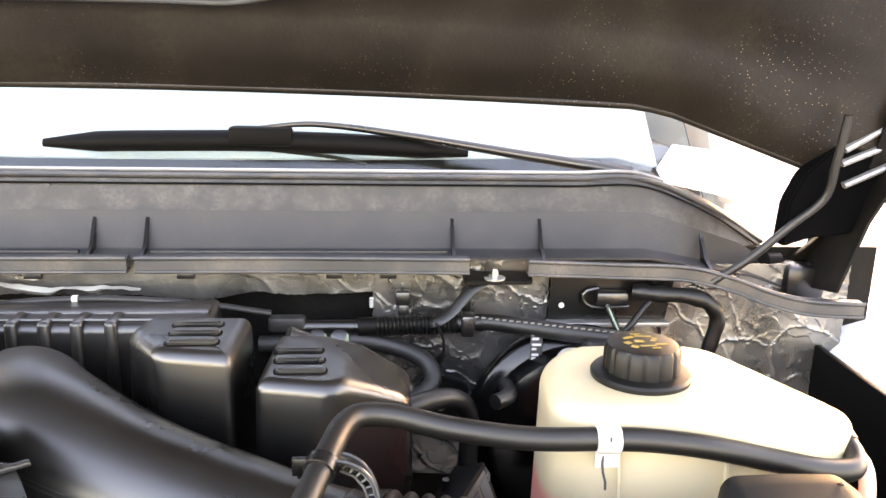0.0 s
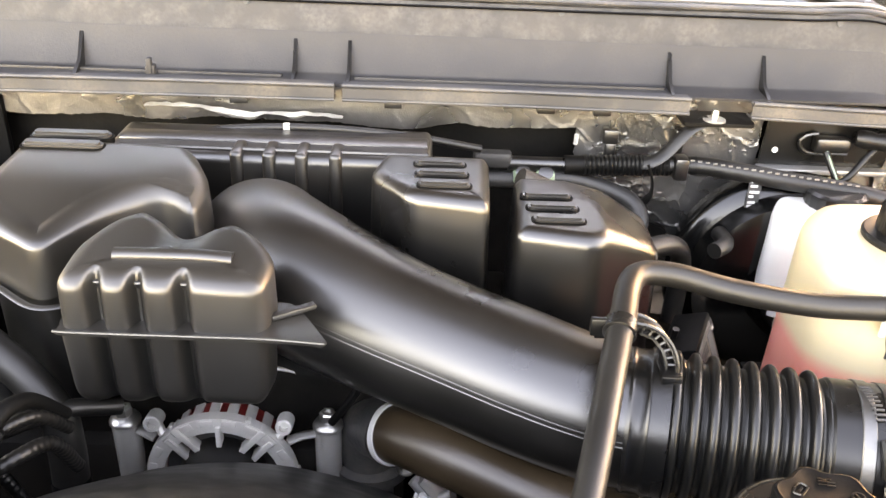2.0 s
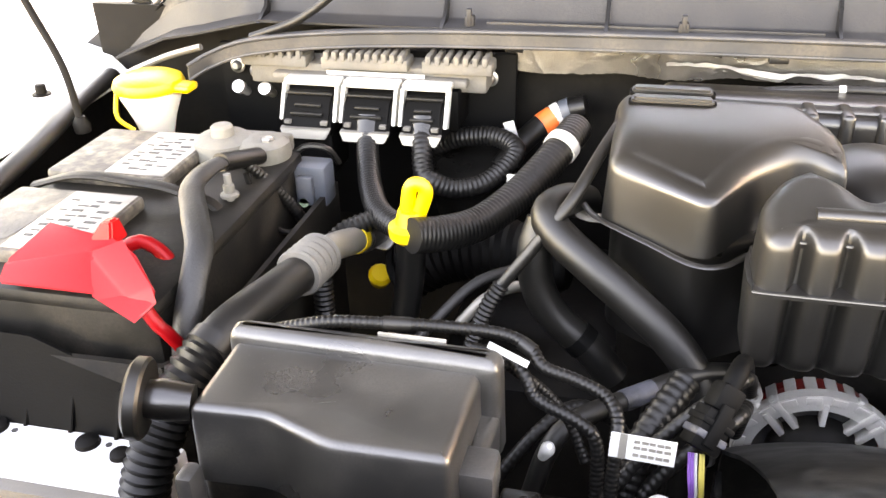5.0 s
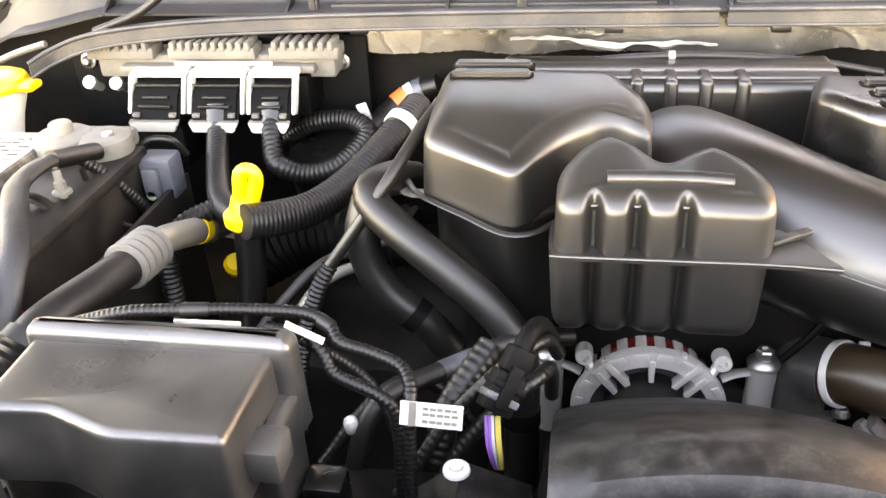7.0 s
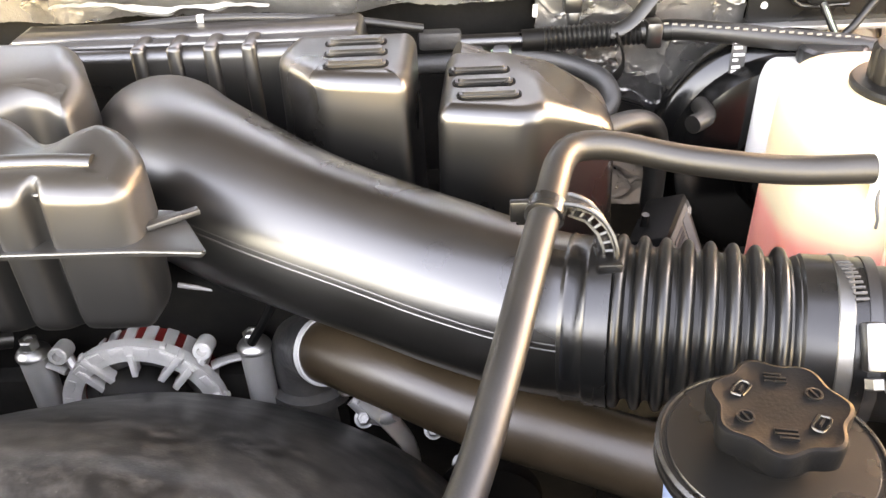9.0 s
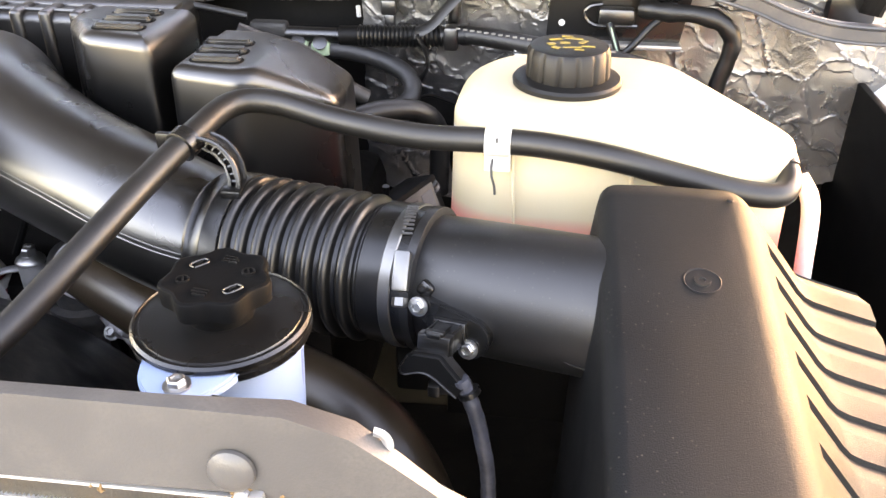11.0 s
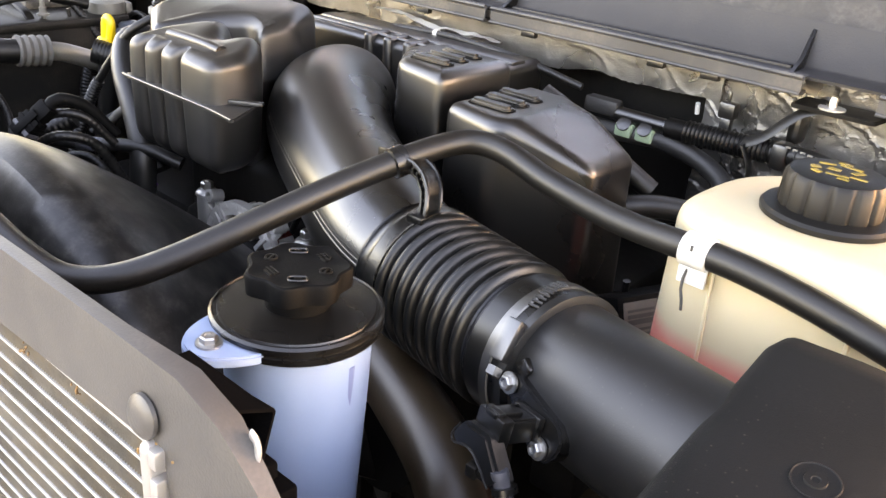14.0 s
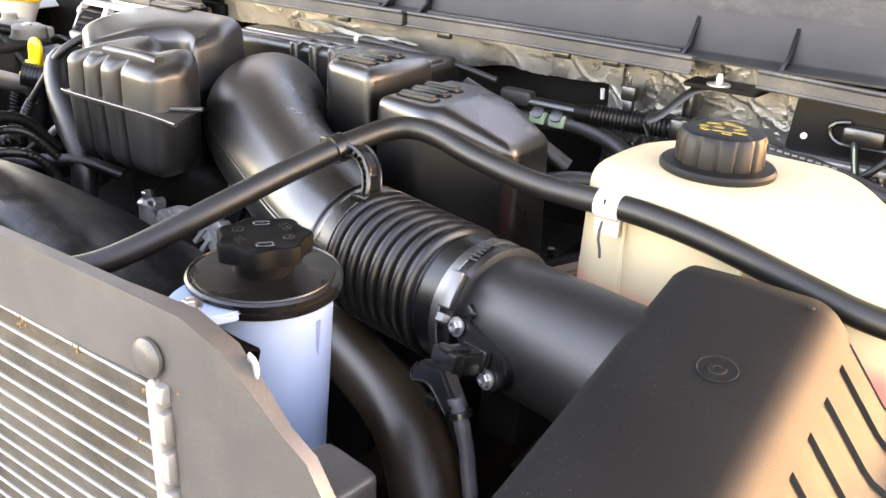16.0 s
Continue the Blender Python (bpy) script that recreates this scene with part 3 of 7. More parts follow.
part("blade", sweep([(-0.085, 1.17, 1.463), (0.05, 1.165, 1.468), (0.22, 1.165, 1.470), (0.40, 1.17, 1.464), (0.52, 1.185, 1.452)],
                    lambda s, f: 0.007 + 0.0095 * min(1, 8 * f, 8 * (1 - f)), n=12, flat=0.95), FLAT_BLACK, wip)
part("arm", sweep([(0.22, 1.16, 1.490), (0.30, 1.158, 1.496), (0.42, 1.162, 1.482), (0.60, 1.155, 1.455), (0.76, 1.145, 1.432)], lambda s, f: 0.0035 + 0.006 * f, n=10), PLASTIC, wip)
part("adapter", box(0.175, 0.265, 1.146, 1.172, 1.464, 1.492, 0.006), FLAT_BLACK, wip)
part("spring_cover", box(0.70, 0.80, 1.145, 1.185, 1.408, 1.432, 0.008), PLASTIC, wip)
part("washer_tube", sweep([(0.23, 1.175, 1.455), (0.32, 1.17, 1.446), (0.37, 1.16, 1.437)], 0.003, n=8), RUBBER, wip)

hood = thing("bonnet", (0, 1.0, 1.5), "raised bonnet, dusty dark inner side speckled with dirt", "bonnet")
HA = radians(62)


def hood_at(x, s, lift=0.0):
    drop = 0.30 * max(0.0, abs(x) - 0.74) * max(0.0, 1 - s * 1.4)
    return Vector((x, 1.005 - s * math.cos(HA) - lift * math.sin(HA), 1.562 + s * math.sin(HA) - drop - lift * math.cos(HA) - 0.02 * (x / 0.8) ** 2))


hx = np.linspace(-1.12, 1.16, 47)
hs = np.linspace(0, 1.30, 45)


def hood_relief(x, s):
    r = 0.006 * math.exp(-((s - 0.05) / 0.03) ** 2) - 0.010 * math.exp(-((s - 0.11) / 0.03) ** 2)
    r += 0.022 / (1 + math.exp(-(s - 0.20) * 90)) * (1 if x < 0.28 else math.exp(-((x - 0.28) / 0.06) ** 2))
    return r + 0.003 * noise.noise(Vector((x * 4, s * 6, 2)))


part("inner_panel", sheet([[hood_at(x, s, hood_relief(x, s)) for x in hx] for s in hs], 0.004), HOOD, hood)
part("outer_skin", sheet([[hood_at(x, s, -0.045) for x in hx] for s in hs], 0.003), WHITE, hood, "white painted outer skin")
part("rear_flange", sweep([hood_at(x, -0.004, 0.0) for x in hx], 0.006, n=10, step=0.03), HOOD, hood)
part("pressed_bead", sweep([hood_at(x, 0.115 + 0.035 * max(0.0, (x - 0.2) / 0.12) ** 2, 0.016) for x in np.linspace(-0.5, 0.32, 24)], 0.0055, n=10, step=0.01, flat=0.6), PANEL, hood, "pale edge of the inner frame")


def hinge(side):
    x = side * 0.99
    h = part("hinge", box(x - 0.03, x + 0.03, 1.03, 1.11, 1.27, 1.32, 0.01), BELLOWS, hood, "dark steel hinge with folded arms")
    part("arm", sweep([(x, 1.10, 1.30), (x + side * 0.03, 1.05, 1.36), (x + side * 0.05, 1.0, 1.44), (x + side * 0.05, 0.95, 1.55)], 0.022, n=8, flat=0.4), DEEP, h)
    for k in range(4):
        part("spring_coil", sweep([(x + side * 0.08, 1.0 - 0.012 * k, 1.475 - 0.028 * k), (x + side * 0.19, 0.98 - 0.012 * k, 1.525 - 0.028 * k)], 0.012, n=8, flat=0.7), TANK, h)
    part("pivot", lathe([(0.018, 0), (0.018, 0.02), (0.012, 0.024)], (x - side * 0.02, 1.08, 1.31), (-side, 0, 0), 16), DEEP, h)
    part("side_plate", sheet([[(x + side * 0.01, 1.08, 1.28), (x + side * 0.012, 0.97, 1.30)], [(x + side * 0.02, 1.07, 1.36), (x + side * 0.03, 0.95, 1.40)], [(x + side * 0.04, 1.02, 1.44), (x + side * 0.06, 0.92, 1.50)]], 0.004), DEEP, h)


hinge(1)
part("hinge_guard", plate([(-1.058, 1.253), (-0.968, 1.318), (-0.926, 1.349), (-0.875, 1.303), (-0.882, 1.25), (-1.026, 1.240)], 0, 0.006, 0.001, 0.008, m=Matrix(((1, 0, 0, 0), (0, 0, 1, 1.098), (0, 1, 0, 0), (0, 0, 0, 1)))), BELLOWS, hood)
HB = plate([(0.917, 1.362), (0.921, 1.423), (0.938, 1.460), (0.984, 1.505), (1.031, 1.532), (1.060, 1.50), (1.058, 1.446), (1.023, 1.404), (1.011, 1.381), (0.957, 1.375)], 0, 0.030, 0.003, 0.008, m=Matrix(((1, 0, 0, 0), (0, 0, 1, 0.975), (0, 1, 0, 0), (0, 0, 0, 1))))
hb = part("hinge_box", HB, SOOT, hood, "dark hinge pocket")
for x0, z0, x1, z1 in ((0.983, 1.493, 1.040, 1.527), (0.981, 1.475, 1.044, 1.502), (0.988, 1.447, 1.046, 1.474)):
    part("hinge_link", sweep([(x0, 0.970, z0), (x1, 0.968, z1)], 0.0075, n=8, flat=0.6), TANK, hb, "pale steel hinge link")
tagged(part("washer_hose", sweep([(0.835, 0.99, 1.31), (0.881, 0.98, 1.348), (0.924, 0.97, 1.393), (0.96, 0.96, 1.432), (0.963, 0.95, 1.478), (0.965, 0.94, 1.54)], 0.0055, n=10), RUBBER),
            "thin black washer hose rising to the bonnet", "hose")
tagged(part("washer_hose", sweep([(-0.705, 0.985, 1.323), (-0.64, 0.985, 1.346), (-0.592, 0.985, 1.377), (-0.575, 0.985, 1.395), (-0.558, 0.985, 1.46), (-0.555, 0.98, 1.54)], 0.0055, n=10), RUBBER),
       "thin black washer hose rising to the bonnet", "hose")
tagged(part("wing_stay", sweep([(-0.92, 0.99, 1.250), (-0.89, 0.985, 1.268), (-0.831, 0.985, 1.292), (-0.779, 0.985, 1.307)], 0.0045, n=8), GREYPIPE), "thin grey line beside the cowl corner", "pipe")
prop = thing("bonnet_strut", (-0.886, 0.85, 1.235), "thin dark bonnet strut standing on the wing", "strut")
part("rod", sweep([(-0.886, 0.850, 1.238), (-0.901, 0.86, 1.311), (-0.936, 0.87, 1.382), (-0.971, 0.88, 1.453)], 0.0048, n=10), DEEP, prop)
part("ball_joint", lathe([(0.010, 0), (0.011, 0.01), (0.006, 0.02)], (-0.886, 0.85, 1.232), n=12), DEEP, prop)


# ---- engine block and dark depth ----
eng = thing("engine_block", (0, 0.8, 0.6), "dark cast engine block under the intake", "engine")
part("block", moulded([(-0.20, 0.68), (0.22, 0.68), (0.24, 1.0), (-0.22, 1.0)], 0.57, 1.16, 0.04, 0.03), DEEP, eng)
part("cylinder_head", box(-0.40, -0.16, 0.66, 1.0, 0.80, 1.06, 0.03, m=None), DEEP, eng)
part("cylinder_head", box(0.14, 0.42, 0.66, 1.0, 0.80, 1.10, 0.03), DEEP, eng)
part("front_cover", box(-0.18, 0.20, 0.66, 0.72, 0.60, 1.06, 0.02), DEEP, eng)


# ---- intake: ribbed plenum, resonator boxes, covers ----
plen = thing("intake_plenum", (0, 0.91, 1.2), "long black ribbed plastic intake plenum", "plenum")
part("body", moulded([(-0.165, 0.868), (0.19, 0.868), (0.19, 0.97), (-0.18, 0.97), (-0.18, 0.89)], 1.15, 1.298, 0.010, 0.012), PLASTIC, plen)
for x in (-0.028, 0.008, 0.044, 0.082):
    part("rib", box(x - 0.0072, x + 0.0072, 0.8620, 0.905, 1.16, 1.3025, 0.0052, 3), PLASTIC, plen)
part("seam", sweep([(-0.160, 0.884, 1.2985), (0.0, 0.880, 1.2995), (0.185, 0.882, 1.2985)], 0.0026, n=8), PLASTIC, plen)
part("rear_step", box(-0.17, 0.185, 0.905, 0.935, 1.292, 1.3005, 0.003), PLASTIC, plen)
vl = thing("vacuum_line", (0.0, 0.955, 1.29), "thin black vacuum line behind the plenum with a white mark", "hose")
part("line", sweep([(-0.20, 0.95, 1.262), (-0.16, 0.955, 1.278), (-0.07, 0.955, 1.294), (0.015, 0.955, 1.300), (0.09, 0.955, 1.299), (0.17, 0.957, 1.292), (0.25, 0.97, 1.275)], 0.0048, n=10), RUBBER, vl)
part("mark", sweep([(0.0115, 0.955, 1.300), (0.0185, 0.955, 1.3003)], 0.0052, n=10), CLIPW, vl, "white paint mark")



def vent_bar(x0, x1, y, z, r, parent, material):
    """A rounded louvre bar inside a flat black ring painted as the shaded gap round it."""
    a = [(x0, y - r), (x1, y - r), (x1, y + r), (x0, y + r)]
    b = [(x0 - 0.0025, y - r - 0.0025), (x1 + 0.0025, y - r - 0.0025), (x1 + 0.0025, y + r + 0.0025), (x0 - 0.0025, y + r + 0.0025)]
    bar = part("vent_bar", plate(a, z - 0.006, z + 0.0052, 0.0024, r * 0.98), material, parent)
    part("recess_ring", plate(b, z - 0.006, z + 0.0006, 0.0, r + 0.0022), FLAT_BLACK, bar)


def vented_cover(name, outline, z0, z1, vents, label, drop=None, corner=0.016, crown=0.014):
    c = thing(name, (sum(p[0] for p in outline) / len(outline), sum(p[1] for p in outline) / len(outline), z0), label, "cover", "intake covers")
    part("shell", moulded(outline, z0, z1, corner, crown, 0.004, drop, soften=3), PLASTIC, c)
    for x0, x1, y in vents:
        vent_bar(x0, x1, y, z1, 0.0068, c, PLASTIC)
    return c


vented_cover("coil_cover", [(0.122, 0.772), (0.165, 0.714), (0.248, 0.697), (0.254, 0.825), (0.135, 0.83)], 1.12, 1.325,
             [(0.176, 0.226, 0.737), (0.174, 0.224, 0.764), (0.172, 0.222, 0.790)], "black moulded intake cover with three slotted bars")
vented_cover("coil_cover", [(0.263, 0.682), (0.342, 0.664), (0.372, 0.690), (0.424, 0.728), (0.425, 0.815), (0.272, 0.82)], 1.10, 1.3065,
             [(0.286, 0.334, 0.706), (0.283, 0.331, 0.733), (0.280, 0.328, 0.760)], "black moulded intake cover with three slotted bars and a sloping flank",
             drop=lambda x, y: 0.62 * max(0.0, x - 0.352))

def even_ring(outline, corner, count):
    """A plan outline with rounded corners, resampled at even steps, counterclockwise."""
    ring = rounded(outline, corner, 8)
    if sum(a.x * b.y - b.x * a.y for a, b in zip(ring, ring[1:] + ring[:1])) < 0:
        ring = ring[::-1]
    ring.append(ring[0])
    lens = [(b - a).length for a, b in zip(ring, ring[1:])]
    out, i, run = [], 0, 0.0
    for k in range(count):
        want = sum(lens) * k / count
        while run + lens[i] < want:
            run += lens[i]
            i += 1
        out.append(ring[i].lerp(ring[i + 1], (want - run) / lens[i] if lens[i] else 0.0))
    return out


def blow_moulded(outline, levels, corner=0.02, count=180, top=None, shape=None, close_low=True):
    """A blow-moulded shell. levels: rows of height, inset, rounds of softening and how strongly top() and shape() work there.
    shape(x, y): a push along y, for flutes."""
    ring = even_ring(outline, corner, count)
    bm = bmesh.new()
    rings = []
    for z, d, soft, fall_k, shape_k in levels:
        pts = []
        for p in inset(ring, d, soft):
            y = p.y + (shape(p.x, p.y) * shape_k if shape else 0.0)
            pts.append(bm.verts.new((p.x, y, z - (top(p.x, y) * fall_k if top else 0.0))))
        rings.append(pts)
    last, cx, cy = rings[-1], sum(v.co.x for v in rings[-1]) / count, sum(v.co.y for v in rings[-1]) / count
    z1 = levels[-1][0]
    for f in (0.95, 0.90, 0.84, 0.77, 0.69, 0.60, 0.50, 0.40, 0.30, 0.20, 0.11, 0.04):
        pts = []
        for v in last:
            x, y = cx + (v.co.x - cx) * f, cy + (v.co.y - cy) * f
            pts.append(bm.verts.new((x, y, z1 - (top(x, y) if top else 0.0))))
        rings.append(pts)
    for a, b in zip(rings, rings[1:]):
        for k in range(count):
            bm.faces.new((a[k], a[(k + 1) % count], b[(k + 1) % count], b[k]))
    bm.faces.new(rings[-1])
    if close_low:
        bm.faces.new(rings[0][::-1])
    return bm


def crown_levels(z0, z1, r, draft=0.003, soften=10, steps=9, foot=6):
    rows = [(z0 + (z1 - r - z0) * k / foot, draft * k / foot, 0, 0.35 * (k / foot) ** 2, 1.0) for k in range(foot)]
    for k in range(steps + 1):
        a = math.pi / 2 * k / steps
        rows.append((z1 - r + r * math.sin(a), draft + r * (1 - math.cos(a)), soften * k // steps, 0.35 + 0.65 * k / steps, 1.0 - (k / steps) ** 2))
    return rows


lc = thing("resonator_cover", (-0.13, 0.72, 1.1), "large black moulded resonator cover with a sloping shoulder", "cover", "intake covers")
LC = [(-0.229, 0.660), (-0.139, 0.606), (-0.098, 0.668), (-0.060, 0.700), (-0.023, 0.676), (-0.019, 0.735), (-0.050, 0.800), (-0.229, 0.808)]


def cover_top(x, y):
    """Falls forward past a crease that runs from the outer corner to the inner one."""
    crease = 0.700 + 0.42 * max(0.0, x + 0.125) - 0.10 * min(0.0, x + 0.14)
    d = crease - y
    d = 0.5 * (d + math.sqrt(d * d + 0.0005))
    return 0.27 * d + 0.05 * max(0.0, 0.80 - y) + 0.06 * max(0.0, x + 0.06)


part("upper_shell", blow_moulded(LC, crown_levels(1.260, 1.341, 0.024, 0.003, 14), 0.018, 200, cover_top), DUSTY, lc)
LC_SEAM = [(x, y, 1.266 - 0.008 * max(0.0, min(1.0, (x + 0.22) / 0.07))) for x, y in ((-0.252, 0.700), (-0.235, 0.664), (-0.211, 0.642), (-0.185, 0.626), (-0.150, 0.604), (-0.125, 0.606), (-0.104, 0.630))]
part("seam_flange", sweep(LC_SEAM, 0.0036, n=8, step=0.004, flat=0.45), DUSTY, lc)
part("lower_shell", blow_moulded([(-0.218, 0.672), (-0.143, 0.618), (-0.035, 0.69), (-0.03, 0.79), (-0.222, 0.80)], crown_levels(1.145, 1.262, 0.006, -0.001, 2), 0.02, 120), PLASTIC, lc)
for y, z in ((0.772, 1.3400), (0.797, 1.3412)):
    vent_bar(-0.212, -0.135, y, z - 0.001, 0.0075, lc, DUSTY)

fb = thing("resonator_box", (-0.02, 0.6, 1.19), "black moulded resonator box with fluted front and seam flange", "resonator")
RB = [(-0.106, 0.556), (0.059, 0.556), (0.064, 0.600), (0.044, 0.634), (0.020, 0.652), (-0.004, 0.640), (-0.022, 0.634), (-0.040, 0.652), (-0.062, 0.672), (-0.086, 0.652), (-0.106, 0.610)]
FLUTES = (-0.0755, -0.0430, -0.0065)


def flute(x, y):
    """Three upright flutes in the front, with rounded lobes between them."""
    if y > 0.590:
        return 0.0
    k = max(0.0, min(1.0, (0.590 - y) / 0.020))
    return k * (0.0140 * sum(math.exp(-(abs(x - f) / 0.0056) ** 2.4) for f in FLUTES) - 0.0022 * sum(max(0.0, 1 - ((x - c) / w) ** 2) for c, w in ((-0.095, 0.014), (-0.0593, 0.011), (-0.0248, 0.013), (0.030, 0.032))))


def resonator_top(x, y):
    """Falls to the front shoulder; a valley between two peaks at the rear."""
    return 0.17 * max(0.0, 0.640 - y) + 0.010 * math.exp(-((x + 0.018) / 0.018) ** 2) * max(0.0, min(1.0, (y - 0.598) / 0.03)) + 0.05 * max(0.0, x - 0.02)


part("upper_shell", blow_moulded(RB, crown_levels(1.266, 1.3275, 0.020, 0.001, 12), 0.016, 260, resonator_top, flute), DUSTY, fb)
low_rows = [(-z, d, s, 0, k) for z, d, s, _, k in crown_levels(-1.267, -1.184, 0.024, 0.003, 12)]
low = part("lower_shell", blow_moulded([(x * 1.02 - 0.002, y + 0.001) for x, y in RB], low_rows, 0.016, 260, None, flute), DUSTY, fb)
part("seam_flange", plate([(-0.1085, 0.5505), (-0.02, 0.549), (0.05, 0.549), (0.095, 0.546), (0.105, 0.543), (0.109, 0.548), (0.088, 0.585), (0.074, 0.605), (-0.104, 0.63)], 1.2645, 1.2690, 0.0015, 0.005), DUSTY, fb)
part("flange_lip", sweep([(-0.1085, 0.5515, 1.2690), (-0.09, 0.5500, 1.2692), (0.0, 0.5490, 1.2692), (0.06, 0.5485, 1.2690), (0.107, 0.5450, 1.2685)], 0.0015, n=8, step=0.006), DUSTY, fb)
for x, y, w in ((0.071, 0.583, 0.013), (0.083, 0.590, 0.012)):
    part("clip_tab", box(-w, w, -0.004, 0.004, -0.0022, 0.0022, 0.0012, m=Matrix.Translation((x, y, 1.2725)) @ Euler((0, radians(-3), radians(30))).to_matrix().to_4x4()), DUSTY, fb)
part("grip_bar", sweep([(-0.066, 0.5905, 1.3190), (-0.045, 0.5905, 1.3195), (0.0, 0.5905, 1.3195), (0.029, 0.5905, 1.3175)], 0.0072, n=16, step=0.004, flat=0.75), DUSTY, fb)
for x in FLUTES:
    part("drain_notch", lathe([(0.0068, -0.006), (0.0066, -0.0005), (0.0055, 0.0004), (0.0030, 0.0002)], (x, 0.5740, 1.3075), (0, -0.45, 0.9), 18), DUSTY, fb)

# ---- intake tube, bellows, air meter, air box ----
tube = thing("intake_tube", (0.2, 0.63, 1.14), "large black moulded intake tube with a swept elbow", "intake tube")
B0 = Vector((0.378, 0.548, 1.198))
AX = (Vector((0.530, 0.509, 1.204)) - B0).normalized()
TUBE = [B0 + AX * 0.006, B0 - AX * 0.012, B0 - AX * 0.032, (0.305, 0.570, 1.204), (0.232, 0.609, 1.211), (0.152, 0.653, 1.219), (0.075, 0.706, 1.228), (0.030, 0.752, 1.232), (0.008, 0.802, 1.228), (0.000, 0.850, 1.220)]
def tube_r(s, f):
    end = math.sqrt(max(0.0, 1.0 - (max(0.0, f - 0.87) / 0.131) ** 2))
    return (0.0585 + 0.004 * min(1, s / 0.12) + 0.012 * math.exp(-((f - 0.74) / 0.24) ** 2)) * end


part("body", sweep(TUBE, tube_r, n=48, step=0.008, relax=14), PLASTIC, tube)


part("down_leg", lathe([(0.060, -0.16), (0.060, -0.01), (0.054, 0.012), (0.040, 0.022)], (0.010, 0.790, 1.200), n=40), PLASTIC, tube)


def tube_line(angle, bead, last):
    path, gap = smooth_path(TUBE, 0.008)
    for _ in range(14):
        path = [path[0]] + [0.25 * a + 0.5 * b + 0.25 * c for a, b, c in zip(path, path[1:], path[2:])] + [path[-1]]
    out = []
    for i in range(3, int(len(path) * last)):
        d = (path[i + 1] - path[i - 1]).normalized()
        side = d.cross(Vector((0, 0, 1))).normalized()
        r = tube_r(i * gap, i / (len(path) - 1)) - 0.0002
        out.append(path[i] + r * (math.cos(angle) * side + math.sin(angle) * side.cross(d)))
    return sweep(out, bead, n=6, step=0.01)


part("seam", tube_line(math.pi - radians(13), 0.0008, 0.66), PLASTIC, tube)
part("seam", tube_line(math.pi - radians(17), 0.0005, 0.66), PLASTIC, tube)
part("hose_clamp", lathe([(0.0600, 0), (0.0625, 0.001), (0.0625, 0.016), (0.0600, 0.017)], B0 - AX * 0.004, AX, 48), PLASTIC2, tube, "black band clamp")

bel = thing("bellows_hose", (0.44, 0.505, 1.14), "black ribbed rubber bellows between tube and air meter", "hose")
prof = [(0.057, 0.004)]
for k in range(8):
    c = 0.016 + 0.0148 * k
    for t, r in ((-0.0068, 0.0548), (-0.0052, 0.0556), (-0.0040, 0.0586), (-0.0027, 0.0611), (-0.0010, 0.0622), (0.0010, 0.0622), (0.0027, 0.0611), (0.0040, 0.0586), (0.0052, 0.0556), (0.0068, 0.0548)):
        prof.append((r - 0.0003 * k, c + t))
prof += [(0.055, 0.130), (0.054, 0.133)]
part("bellows", lathe(prof, B0, AX, 56), BELLOWS, bel)
part("cuff", lathe([(0.054, 0.130), (0.0565, 0.133), (0.0565, 0.172), (0.053, 0.174)], B0, AX, 56), BELLOWS, bel)
part("front_lip", lathe([(0.0575, 0.002), (0.0610, 0.003), (0.0610, 0.008), (0.0575, 0.009)], B0, AX, 56), BELLOWS, bel)
clampc = thing("band_clamp", tuple(B0 + AX * 0.158), "bright steel worm-drive band clamp", "clamp")
part("band", lathe([(0.0570, 0), (0.0578, 0.0008), (0.0578, 0.0092), (0.0570, 0.010)], B0 + AX * 0.151, AX, 48), BAND, clampc)
scr_at = B0 + AX * 0.156 + Vector((0, -0.0500, 0.0360))
part("screw_housing", box(-0.006, 0.006, -0.016, 0.014, -0.005, 0.006, 0.002, m=Matrix.Translation(scr_at) @ Euler((radians(54), 0, radians(-2))).to_matrix().to_4x4()), BAND, clampc)
part("screw", lathe([(0.006, 0), (0.006, 0.006), (0.005, 0.007)], scr_at + Vector((0, -0.011, -0.017)), (0, -0.6, -0.8), 6), BAND, clampc)
for k in range(9):
    a = radians(64 + 4.2 * k)
    c = B0 + AX * 0.156 + Vector((0, -0.0585 * math.cos(a), 0.0585 * math.sin(a)))
    part("slot", box(-0.0042, 0.0042, -0.0008, 0.0008, -0.0006, 0.0006, m=Matrix.Translation(c) @ Euler((radians(90) - a, 0, 0)).to_matrix().to_4x4()), INK, clampc)

maf = thing("air_meter_tube", (0.61, 0.49, 1.14), "matte black air meter tube with a sensor", "air meter")
M0 = B0 + AX * 0.168
part("rim", lathe([(0.052, 0), (0.0575, 0.001), (0.0575, 0.008), (0.052, 0.009)], M0, AX, 48), METER, maf)
part("tube", lathe([(0.050, 0), (0.050, 0.003), (0.0515, 0.006), (0.0524, 0.08), (0.0526, 0.18)], M0, AX, 64), METER, maf)
part("nub", box(0.545, 0.556, 0.507, 0.514, 1.246, 1.2535, 0.001), METER, maf)
BOLT_A, BOLT_B = Vector((0.543, 0.447, 1.218)), Vector((0.581, 0.431, 1.195))
SN = Vector((-0.250, -0.935, 0.251)).normalized()
SD = (BOLT_B - BOLT_A).normalized()
SD = (SD - SN * SD.dot(SN)).normalized()
SM = Matrix((SD, SN.cross(SD), SN)).transposed().to_4x4()
SM.translation = (BOLT_A + BOLT_B) / 2
